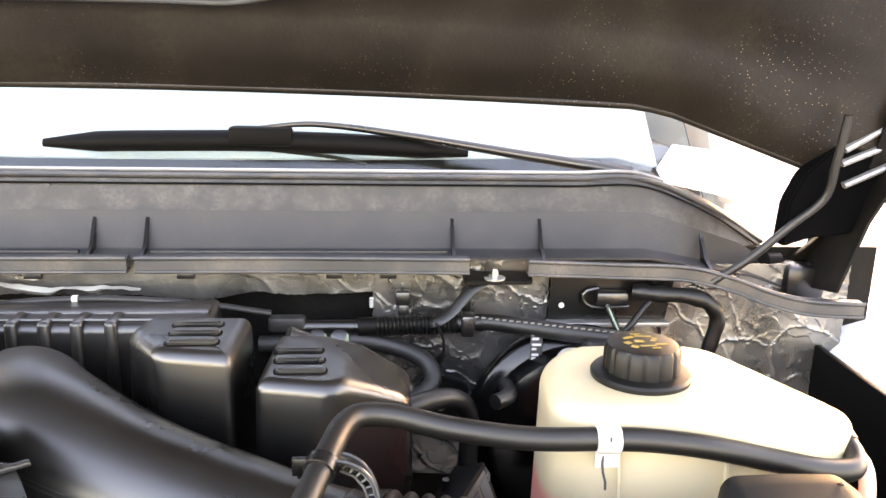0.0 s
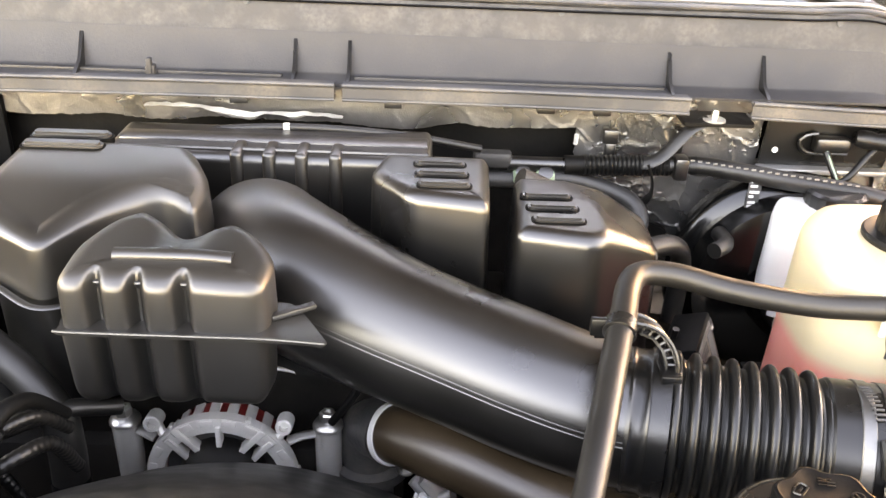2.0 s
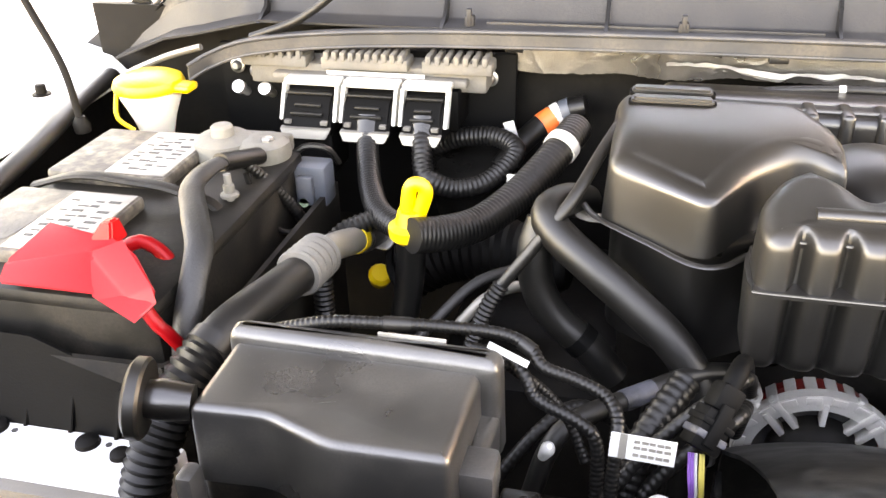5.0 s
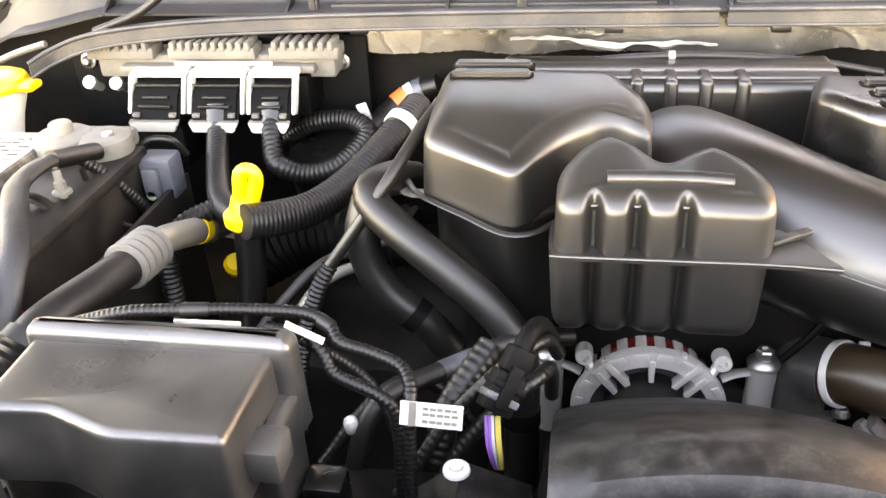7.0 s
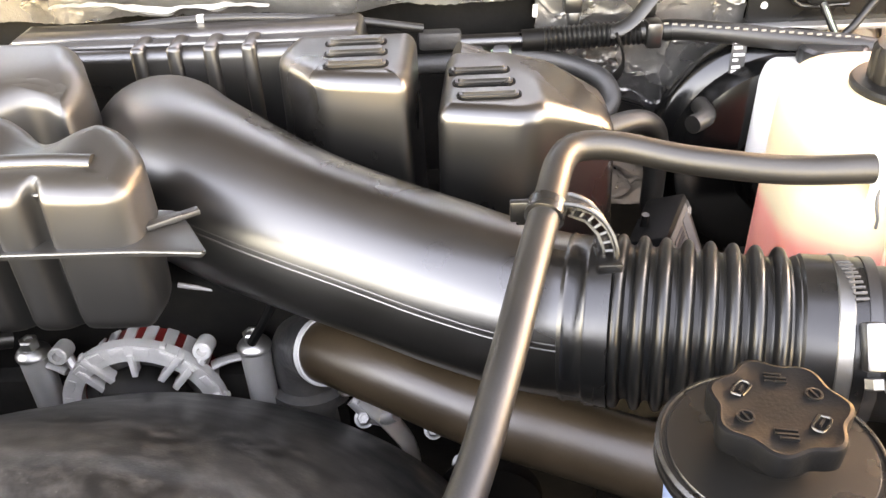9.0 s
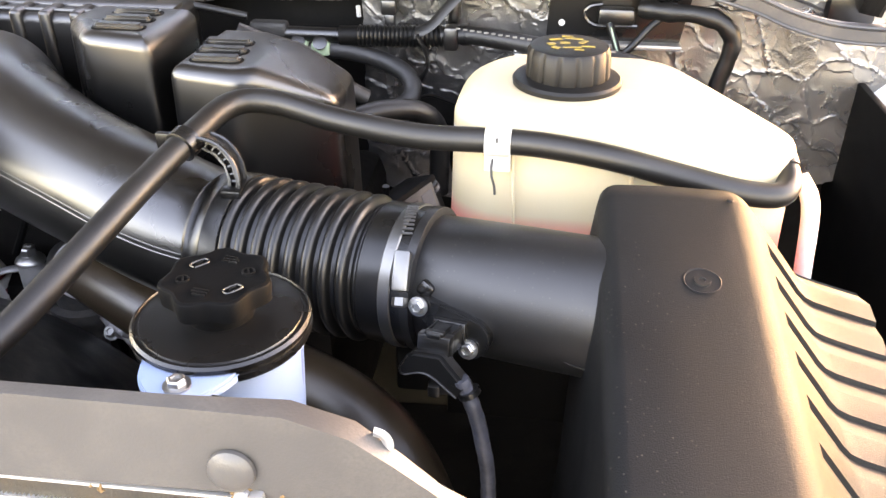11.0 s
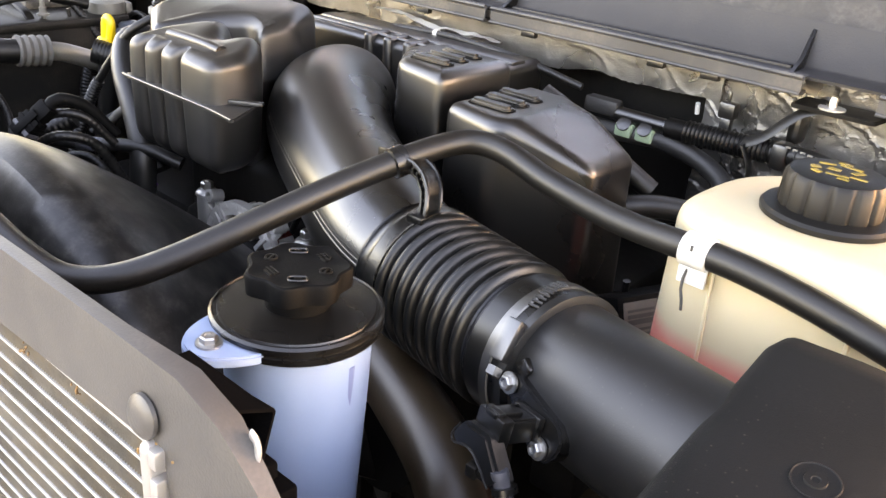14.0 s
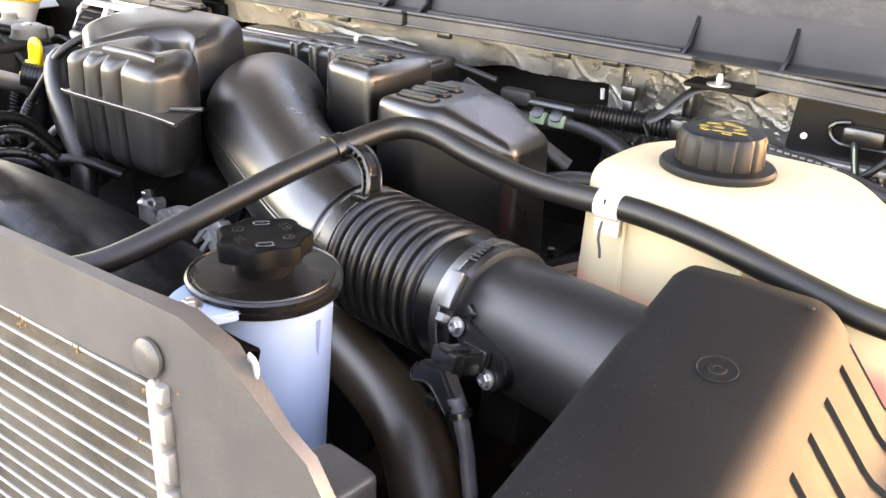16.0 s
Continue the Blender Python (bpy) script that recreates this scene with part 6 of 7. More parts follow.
term = part("clamp", merge(lathe([(0.034, 0), (0.036, 0.006), (0.034, 0.022), (0.027, 0.027), (0.012, 0.027)], (-0.672, 0.812, 1.230), n=28),
                           lathe([(0.030, 0), (0.032, 0.005), (0.030, 0.020), (0.022, 0.025), (0.010, 0.024)], (-0.624, 0.815, 1.230), n=28), box(-0.70, -0.60, 0.838, 0.852, 1.228, 1.250, 0.005)), PALE, bt, "corroded pale terminal clamp")
part("post", lathe([(0.014, 0), (0.013, 0.012), (0.011, 0.014)], (-0.672, 0.812, 1.255), n=18), PALE, term)
hexbolt("clamp_bolt", (-0.615, 0.81, 1.250), (0, 0, 1), 0.008, term)
part("hook_bolt", merge(lathe([(0.004, -0.14), (0.004, 0.0), (0.010, 0.001), (0.010, 0.004), (0.006, 0.006), (0.006, 0.014), (0.004, 0.015), (0.004, 0.026)], (-0.612, 0.698, 1.236), (0, 0, 1), 12)), PALE, bt, "pale hold-down bolt")
part("tray_wall", sheet([[(-0.85, 0.475, z), (-0.58, 0.480, z), (-0.565, 0.50, z), (-0.56, 0.86, z)] for z in (0.95, 1.10, 1.185)], 0.006), BAT_CASE, bt)
part("cell_lid_stain", plate([(-0.80, 0.56), (-0.77, 0.55), (-0.765, 0.60), (-0.80, 0.61)], 1.2470, 1.2476, 0, 0.01), FOAM, bt)

rc = thing("terminal_cover", (-0.66, 0.54, 1.22), "bright red plastic positive terminal cover", "terminal cover")


part("cover", skew_box([(-0.735, 0.490, 1.2385), (-0.631, 0.487, 1.2400), (-0.612, 0.520, 1.2460), (-0.735, 0.550, 1.2400),
                        (-0.735, 0.505, 1.2540), (-0.655, 0.520, 1.2680), (-0.628, 0.535, 1.2720), (-0.720, 0.560, 1.2700)], 0.004), RED, rc)
part("flap", skew_box([(-0.640, 0.486, 1.2390), (-0.596, 0.478, 1.2210), (-0.574, 0.486, 1.2420), (-0.600, 0.515, 1.2500),
                       (-0.655, 0.517, 1.2670), (-0.606, 0.490, 1.2400), (-0.582, 0.497, 1.2520), (-0.628, 0.535, 1.2740)], 0.003), RED, rc)
part("rib", skew_box([(-0.665, 0.530, 1.264), (-0.640, 0.530, 1.264), (-0.636, 0.553, 1.264), (-0.662, 0.555, 1.264),
                      (-0.652, 0.538, 1.284), (-0.641, 0.538, 1.286), (-0.638, 0.548, 1.286), (-0.650, 0.548, 1.284)], 0.002), RED, rc)
tagged(part("battery_cable", sweep([(-0.665, 0.57, 1.235), (-0.645, 0.578, 1.244), (-0.625, 0.578, 1.235), (-0.607, 0.570, 1.217), (-0.597, 0.56, 1.19), (-0.59, 0.55, 1.12)], 0.007, n=12), RED), "red positive battery cable", "cable")
tagged(part("battery_cable", sweep([(-0.590, 0.490, 1.230), (-0.582, 0.489, 1.218), (-0.574, 0.493, 1.204), (-0.568, 0.505, 1.17), (-0.56, 0.51, 1.1)], 0.006, n=12), RED), "red cable leaving the terminal cover", "cable")
cs = thing("cable_sleeve", (-0.59, 0.56, 1.2), "wide grey cable sleeve in front of the battery", "cable")
SLEEVE = [(-0.612, 0.775, 1.250), (-0.629, 0.72, 1.264), (-0.632, 0.665, 1.264), (-0.600, 0.605, 1.262), (-0.577, 0.565, 1.252), (-0.571, 0.53, 1.226), (-0.573, 0.505, 1.18), (-0.575, 0.50, 1.10)]
part("sleeve", sweep(SLEEVE, lambda s, f: 0.009 + 0.004 * math.sin(math.pi * f) + 0.0008 * noise.noise(Vector((s * 40, 0, 0))), n=14, flat=0.6), GREYHOSE, cs)
part("end_tape", sweep(SLEEVE[:2], lambda s, f: 0.0125, n=14, flat=0.8), CONDUIT, cs, "black tape at the clamp end")
tagged(part("negative_cable", conduit([(-0.625, 0.745, 1.262), (-0.600, 0.765, 1.225), (-0.578, 0.785, 1.178), (-0.572, 0.80, 1.14), (-0.57, 0.81, 1.05)], 0.0065, 0.005, 0.06), CONDUIT), "black corrugated cable from the battery clamp", "cable")
tagged(part("negative_cable", sweep([(-0.612, 0.74, 1.245), (-0.606, 0.745, 1.20), (-0.588, 0.76, 1.165), (-0.562, 0.775, 1.165)], 0.0035, n=8), CONDUIT), "thin black wire by the battery", "cable")

ws = thing("washer_filler", (-0.825, 0.92, 1.1), "milky washer filler neck with a yellow cap", "filler")
part("neck", lathe([(0.018, -0.16), (0.020, -0.07), (0.028, -0.04), (0.039, -0.012), (0.041, -0.002)], (-0.825, 0.92, 1.272), n=32), OFFWHITE, ws)
part("cap", lathe([(0.041, 0), (0.045, 0.002), (0.046, 0.008), (0.043, 0.015), (0.035, 0.019), (0.01, 0.0205)], (-0.825, 0.92, 1.268), n=40), YELLOW, ws, "yellow snap cap")
part("cap_tab", box(-0.79, -0.762, 0.905, 0.935, 1.268, 1.279, 0.005), YELLOW, ws)
part("tether", sweep([(-0.862, 0.90, 1.268), (-0.858, 0.885, 1.24), (-0.838, 0.888, 1.222)], 0.003, n=8), YELLOW, ws)

# engine computer with its three plugs
pcm = thing("engine_computer", (-0.55, 1.0, 1.2), "finned engine computer with three white-framed plugs", "control unit")
part("back_plate", box(-0.78, -0.362, 1.035, 1.047, 1.05, 1.300, 0.003), FLAT_BLACK, pcm)
part("housing", box(-0.712, -0.392, 0.985, 1.034, 1.262, 1.292, 0.004), FOAM, pcm)
part("socket_block", box(-0.655, -0.425, 0.968, 1.034, 1.215, 1.270, 0.004), FLAT_BLACK, pcm)
for x0, x1 in ((-0.720, -0.628), (-0.608, -0.492), (-0.474, -0.384)):
    blk = part("heat_sink", box(x0, x1, 0.975, 1.010, 1.288, 1.304, 0.003), FOAM, pcm)
    n = int((x1 - x0) / 0.0115)
    for k in range(n):
        xx = x0 + 0.003 + (x1 - x0 - 0.006) * (k + 0.5) / n
        part("fin", box(xx - 0.0035, xx + 0.0035, 0.972, 1.010, 1.300, 1.3115, 0.002), FOAM, blk)
part("label", box(-0.60, -0.47, 0.9735, 0.9748, 1.277, 1.287), PAPER, pcm)
part("cover_rail", box(-0.675, -0.415, 0.970, 0.988, 1.272, 1.282, 0.003), FOAM, pcm)
for k, (x0, x1) in enumerate(((-0.648, -0.573), (-0.569, -0.496), (-0.492, -0.430))):
    c = part("plug", skew_box([(x0 + 0.006, 0.905, 1.222), (x1 - 0.006, 0.905, 1.222), (x1 - 0.004, 0.955, 1.218), (x0 + 0.004, 0.955, 1.218),
                               (x0 + 0.006, 0.930, 1.262), (x1 - 0.006, 0.930, 1.262), (x1 - 0.004, 0.965, 1.278), (x0 + 0.004, 0.965, 1.278)], 0.003), FLAT_BLACK, pcm, "black multi-pin plug")
    part("slide_bar", box(x0, x1, 0.944, 0.966, 1.275, 1.284, 0.003), CLIPW, c, "white slide bar")
    for xs in (x0, x1 - 0.0045):
        part("slide_arm", skew_box([(xs, 0.918, 1.238), (xs + 0.0045, 0.918, 1.238), (xs + 0.0045, 0.93, 1.234), (xs, 0.93, 1.234),
                                    (xs, 0.940, 1.280), (xs + 0.0045, 0.940, 1.280), (xs + 0.0045, 0.958, 1.280), (xs, 0.958, 1.280)], 0.001), CLIPW, c)
    part("lower_lip", skew_box([(x0 + 0.010, 0.902, 1.220), (x1 - 0.010, 0.902, 1.220), (x1 - 0.010, 0.908, 1.220), (x0 + 0.010, 0.908, 1.220),
                                (x0 + 0.004, 0.906, 1.231), (x1 - 0.004, 0.906, 1.231), (x1 - 0.004, 0.914, 1.233), (x0 + 0.004, 0.914, 1.233)], 0.001), GREYPIPE, c)
    part("latch", box(x0 + 0.016, x1 - 0.016, 0.916, 0.930, 1.2445, 1.2495, 0.0015), MATTE, c)
    part("latch", box(x0 + 0.020, x1 - 0.020, 0.923, 0.938, 1.2545, 1.2585, 0.0015), MATTE, c)
    part("ledge", box(x0 + 0.007, x1 - 0.007, 0.935, 0.950, 1.2660, 1.2695, 0.001), MATTE, c)
    for xs in (x0 + 0.009, x1 - 0.018):
        part("pad", box(xs, xs + 0.009, 0.9105, 0.920, 1.2355, 1.2405, 0.001), FOAM, c)
part("lower_box", box(-0.64, -0.578, 0.915, 0.975, 1.165, 1.222, 0.004), FLAT_BLACK, pcm)
for p in ((-0.396, 1.032, 1.268), (-0.725, 1.032, 1.262), (-0.752, 1.03, 1.270)):
    part("bolt_head", lathe([(0.0105, 0), (0.0105, 0.002), (0.0075, 0.003), (0.0070, 0.007), (0.004, 0.010)], p, (0, -1, 0.1), 20), STEEL, pcm)
for p in ((-0.738, 1.02, 1.236), (-0.700, 1.02, 1.235)):
    part("stud", lathe([(0.006, 0), (0.006, 0.02), (0.009, 0.021), (0.009, 0.03)], p, (0, -0.8, 0.5), 12), ALU, pcm)

hs = thing("wiring_loom", (-0.42, 0.8, 1.15), "thick corrugated wiring loom from the engine computer", "wiring loom")
part("branch", conduit([(-0.532, 0.925, 1.228), (-0.528, 0.905, 1.215), (-0.515, 0.865, 1.203), (-0.498, 0.82, 1.197), (-0.470, 0.76, 1.20), (-0.435, 0.715, 1.208), (-0.40, 0.69, 1.212)], 0.0135, 0.006, 0.05, 16), CONDUIT, hs)
part("branch", conduit([(-0.461, 0.925, 1.232), (-0.458, 0.905, 1.218), (-0.452, 0.885, 1.195), (-0.441, 0.880, 1.186), (-0.414, 0.885, 1.175), (-0.380, 0.90, 1.178), (-0.354, 0.93, 1.194), (-0.350, 0.95, 1.207), (-0.38, 0.968, 1.213), (-0.431, 0.975, 1.204), (-0.47, 0.985, 1.18)], 0.0125, 0.006, 0.045, 16), CONDUIT, hs)
part("trunk", conduit([(-0.41, 0.675, 1.222), (-0.385, 0.70, 1.214), (-0.355, 0.735, 1.210), (-0.325, 0.78, 1.220), (-0.300, 0.82, 1.238), (-0.282, 0.855, 1.254), (-0.270, 0.89, 1.262)], 0.0180, 0.005, 0.022, 18), CONDUIT, hs)
part("branch", conduit([(-0.470, 0.745, 1.20), (-0.505, 0.73, 1.185), (-0.525, 0.72, 1.15), (-0.525, 0.71, 1.08)], 0.011, 0.006, 0.08, 12), CONDUIT, hs)
part("band", sweep([(-0.286, 0.846, 1.2505), (-0.281, 0.857, 1.2550)], 0.0200, n=18), CLIPW, hs, "white tape band")
part("boot", sweep([(-0.532, 0.93, 1.245), (-0.531, 0.918, 1.225)], 0.018, n=12, flat=0.7), PLASTIC2, hs)
part("boot", sweep([(-0.461, 0.93, 1.248), (-0.460, 0.918, 1.228)], 0.016, n=12, flat=0.7), PLASTIC2, hs)
fl = thing("fuel_line", (-0.32, 1.05, 1.18), "black line with orange and white marker rings", "hose")
part("hose", sweep([(-0.372, 0.965, 1.170), (-0.352, 0.99, 1.192), (-0.330, 1.02, 1.208), (-0.305, 1.035, 1.224), (-0.27, 1.035, 1.236)], 0.0150, n=16), CONDUIT, fl)
part("ring", sweep([(-0.326, 1.023, 1.2105), (-0.312, 1.032, 1.2195)], 0.0165, n=18), ORANGE, fl, "orange marker ring")
part("ring", sweep([(-0.311, 1.0325, 1.2202), (-0.302, 1.0355, 1.2252)], 0.0163, n=18), PAPER, fl, "white marker ring")
part("ring", sweep([(-0.301, 1.0355, 1.2256), (-0.290, 1.036, 1.230)], 0.0163, n=18), GREYBLUE, fl, "grey-blue marker ring")
tagged(part("wire_tag", box(-0.366, -0.352, 0.985, 0.988, 1.195, 1.228, 0.001, m=Matrix.Translation((-0.359, 0.986, 1.21)) @ Euler((0, radians(-18), 0)).to_matrix().to_4x4() @ Matrix.Translation((0.359, -0.986, -1.21))), CLIPW), "small white wire tag", "tag")
tagged(part("wire_tag", box(-0.345, -0.325, 0.855, 0.858, 1.195, 1.213, 0.001), CLIPW), "small white tag on the loom", "tag")
dl = thing("round_lid", (-0.40, 0.95, 1.1), "round dark lid among the cables", "lid")
part("lid", lathe([(0.05, -0.06), (0.055, -0.01), (0.052, 0.0), (0.03, 0.004)], (-0.405, 0.955, 1.175), (0, -0.2, 1), 36), BELLOWS, dl)
bc = thing("blue_grey_plug", (-0.572, 0.83, 1.17), "grey-blue electrical plug beside the battery", "plug")
part("body", box(-0.594, -0.552, 0.815, 0.850, 1.170, 1.222, 0.005), GREYBLUE, bc)
part("latch", box(-0.586, -0.566, 0.806, 0.816, 1.176, 1.212, 0.003), GREYBLUE, bc)
part("seal", lathe([(0.007, 0), (0.006, 0.006)], (-0.578, 0.812, 1.180), (0, -1, 0), 12), GREEN, bc)
part("wire", sweep([(-0.60, 0.84, 1.225), (-0.585, 0.845, 1.235), (-0.56, 0.85, 1.232), (-0.55, 0.86, 1.21)], 0.004, n=8), CONDUIT, bc)

# ---- air conditioning line, dipstick, hoses ----
acl = thing("cooling_line", (-0.52, 0.55, 1.15), "insulated air conditioning line with foam ring and yellow band", "pipe")
part("sleeve", sweep([(-0.540, 0.450, 1.195), (-0.527, 0.50, 1.213), (-0.508, 0.57, 1.213), (-0.499, 0.612, 1.210)], 0.0180, n=20), RUBBER, acl)
part("foam_ring", conduit([(-0.501, 0.600, 1.2115), (-0.4965, 0.645, 1.208)], 0.0225, 0.011, 0.06, 22), FOAM, acl, "pale foam ring")
part("line", sweep([(-0.498, 0.64, 1.208), (-0.493, 0.67, 1.203), (-0.489, 0.72, 1.184), (-0.488, 0.76, 1.168)], 0.0145, n=16), GREYPIPE, acl)
part("band", sweep([(-0.4888, 0.725, 1.182), (-0.4885, 0.738, 1.177)], 0.0155, n=16), YELLOW, acl, "yellow band")
part("joint", sweep([(-0.488, 0.745, 1.173), (-0.488, 0.80, 1.155)], 0.0165, n=16), RUBBER, acl)
part("bracket", plate([(-0.505, 0.79), (-0.470, 0.785), (-0.465, 0.815), (-0.480, 0.84), (-0.50, 0.835)], 1.148, 1.153, 0.001, 0.01, m=Matrix.Translation((-0.488, 0.81, 1.15)) @ Euler((radians(40), 0, 0)).to_matrix().to_4x4() @ Matrix.Translation((0.488, -0.81, -1.15))), ALU, acl)
hexbolt("nut", (-0.489, 0.806, 1.153), (0, -0.6, 0.8), 0.008, acl)
dp = thing("oil_dipstick", (-0.417, 0.70, 1.0), "yellow dipstick handle in its black tube", "dipstick")
part("tube", sweep([(-0.417, 0.700, 1.212), (-0.422, 0.698, 1.15), (-0.435, 0.69, 1.05), (-0.44, 0.69, 0.9)], 0.0155, n=16), PLASTIC, dp)
part("collar", lathe([(0.020, -0.008), (0.0235, -0.004), (0.0235, 0.006), (0.017, 0.010), (0.013, 0.024)], (-0.417, 0.700, 1.214), n=28), YELLOW, dp)
GRIP = [(-0.4215, 1.230), (-0.4115, 1.230), (-0.4045, 1.245), (-0.4010, 1.258), (-0.404, 1.265), (-0.412, 1.266), (-0.417, 1.260), (-0.4195, 1.245)]
part("grip", sweep([(x, 0.700, z) for x, z in GRIP + GRIP[:1]], 0.0060, n=10, step=0.003, flat=1.3), YELLOW, dp)
tagged(part("yellow_cap", lathe([(0.012, -0.015), (0.015, 0.0), (0.011, 0.006)], (-0.487, 0.80, 1.095), (0.3, -0.5, 0.8), 14), YELLOW), "small yellow cap in the shadow", "cap")
for kind_, pts in (("smooth black coolant hose curving under the resonator", [(-0.245, 0.72, 1.252), (-0.262, 0.69, 1.266), (-0.275, 0.662, 1.268), (-0.268, 0.645, 1.257), (-0.232, 0.622, 1.237), (-0.196, 0.608, 1.214), (-0.162, 0.596, 1.189), (-0.138, 0.586, 1.160), (-0.132, 0.580, 1.125), (-0.132, 0.575, 1.07), (-0.132, 0.575, 1.00)]),
                   ("short black coolant hose turning down", [(-0.280, 0.668, 1.255), (-0.287, 0.658, 1.226), (-0.282, 0.655, 1.19), (-0.264, 0.652, 1.16), (-0.23, 0.648, 1.132), (-0.205, 0.648, 1.10)])):
    bh = thing("bypass_hose", pts[-1], kind_, "hose", "coolant hoses")
    part("hose", sweep(pts, 0.0165, n=20), RUBBER, bh)
    part("clamp", sweep([Vector(pts[-2]).lerp(Vector(pts[-3]), 0.1), Vector(pts[-2]).lerp(Vector(pts[-3]), 0.4)], 0.0176, n=20), FLAT_BLACK, bh)
ol = thing("oil_line", (-0.35, 0.58, 1.05), "thin black line slanting down from the cover into split conduit", "hose")
part("line", sweep([(-0.215, 0.770, 1.325), (-0.232, 0.712, 1.312), (-0.255, 0.652, 1.284), (-0.287, 0.636, 1.240), (-0.318, 0.626, 1.198)], 0.0058, n=12), RUBBER, ol)
part("conduit", conduit([(-0.313, 0.628, 1.205), (-0.324, 0.622, 1.185), (-0.337, 0.612, 1.148), (-0.346, 0.600, 1.105), (-0.350, 0.580, 1.040)], 0.0078, 0.0050, 0.08, 12), CONDUIT, ol)
tagged(part("grey_line", sweep([(-0.41, 0.66, 1.10), (-0.387, 0.680, 1.125), (-0.348, 0.715, 1.154), (-0.29, 0.755, 1.158)], 0.006, n=10), GREYHOSE), "thin dark grey line deep in the bay", "pipe", "grey lines")
tagged(part("grey_line", sweep([(-0.365, 0.665, 1.125), (-0.340, 0.680, 1.152), (-0.314, 0.700, 1.158), (-0.285, 0.725, 1.15)], 0.006, n=10), GREYPIPE), "thin grey line deep in the bay", "pipe", "grey lines")
tagged(part("ribbed_duct", conduit([(-0.46, 0.80, 1.10), (-0.40, 0.80, 1.135), (-0.33, 0.79, 1.15), (-0.26, 0.78, 1.15)], 0.034, 0.012, 0.05, 20), FLAT_BLACK), "wide black ribbed duct under the loom", "duct")
tagged(part("hose_clamp_bracket", sweep([(-0.262, 0.70, 1.262), (-0.245, 0.682, 1.256), (-0.222, 0.675, 1.258)], 0.007, n=10, flat=0.4), GREYPIPE), "thin steel bracket at the cover edge", "bracket")


# ---- fuse box and cables in front ----
fz = thing("fuse_box", (-0.385, 0.39, 1.1), "large black lidded fuse box with a stepped front", "fuse box")
FZ = [(-0.479, 0.351), (-0.425, 0.354), (-0.374, 0.333), (-0.294, 0.334), (-0.291, 0.430), (-0.479, 0.432)]
part("lid", moulded(FZ, 1.195, 1.2605, 0.009, 0.008, 0.002, lambda x, y: 0.004 * math.exp(-((y - 0.385) / 0.03) ** 2)), LID, fz)
part("rear_ridge", moulded([(-0.483, 0.4235), (-0.300, 0.4205), (-0.279, 0.4180), (-0.277, 0.440), (-0.284, 0.447), (-0.474, 0.449), (-0.485, 0.442)], 1.190, 1.2705, 0.012, 0.011, 0.002), LID, fz)
part("side_skirt", moulded([(-0.300, 0.372), (-0.283, 0.376), (-0.279, 0.425), (-0.300, 0.428)], 1.150, 1.226, 0.005, 0.006), LID, fz)
part("base", moulded([(p[0] * 0.985 - 0.006, p[1] * 0.985 + 0.006) for p in FZ], 1.02, 1.196, 0.012, 0.004), BAT_CASE, fz)
part("lid_label", box(-0.372, -0.322, 0.4430, 0.4452, 1.2670, 1.2695), LABEL_DUST, fz)
part("latch", box(-0.300, -0.272, 0.355, 0.385, 1.205, 1.232, 0.004), PANEL, fz)
part("latch", box(-0.484, -0.470, 0.33, 0.35, 1.13, 1.215, 0.005), PANEL, fz)
bp = thing("rubber_bumper", (-0.50, 0.35, 1.2), "round black rubber bumper beside the fuse box", "bumper")
part("disc", lathe([(0.026, 0), (0.028, 0.002), (0.028, 0.009), (0.024, 0.012), (0.016, 0.013)], (-0.507, 0.357, 1.257), (-1, -0.25, 0.15), 32), RUBBER, bp)
part("stem", lathe([(0.013, 0), (0.015, 0.01), (0.012, 0.03)], (-0.507, 0.357, 1.257), (1, 0.25, -0.15), 20), PLASTIC, bp)
cd = thing("corrugated_duct", (-0.55, 0.42, 1.1), "wide black corrugated duct beside the fuse box", "duct")
part("duct", conduit([(-0.527, 0.475, 1.214), (-0.538, 0.450, 1.198), (-0.552, 0.428, 1.168), (-0.562, 0.404, 1.13), (-0.57, 0.385, 1.06)], 0.0195, 0.0075, 0.07, 18), CONDUIT, cd)
part("cuff", sweep([(-0.525, 0.482, 1.2155), (-0.529, 0.470, 1.2115)], 0.0205, n=18), RUBBER, cd)
tagged(part("corrugated_duct", conduit([(-0.535, 0.42, 1.09), (-0.50, 0.43, 1.115), (-0.46, 0.44, 1.11), (-0.42, 0.44, 1.08)], 0.019, 0.0075, 0.07, 18), CONDUIT), "black corrugated duct below the fuse box", "duct")
tc = thing("thin_conduit", (-0.30, 0.46, 1.25), "thin black conduit over the fuse box", "conduit", "thin conduits")
part("conduit", conduit([(-0.45, 0.445, 1.262), (-0.410, 0.447, 1.272), (-0.371, 0.454, 1.271), (-0.332, 0.465, 1.266), (-0.287, 0.473, 1.260), (-0.265, 0.466, 1.255), (-0.254, 0.454, 1.249), (-0.230, 0.451, 1.243), (-0.209, 0.445, 1.237), (-0.200, 0.431, 1.231), (-0.199, 0.418, 1.218), (-0.200, 0.41, 1.17), (-0.20, 0.40, 1.09)], 0.0048, 0.0042, 0.07, 10), CONDUIT, tc)
for a, b in (((-0.371, 0.454, 1.271), (-0.352, 0.4595, 1.2685)), ((-0.272, 0.469, 1.257), (-0.262, 0.464, 1.2535))):
    part("tape_band", sweep([a, b], 0.0058, n=10), RUBBER, tc)
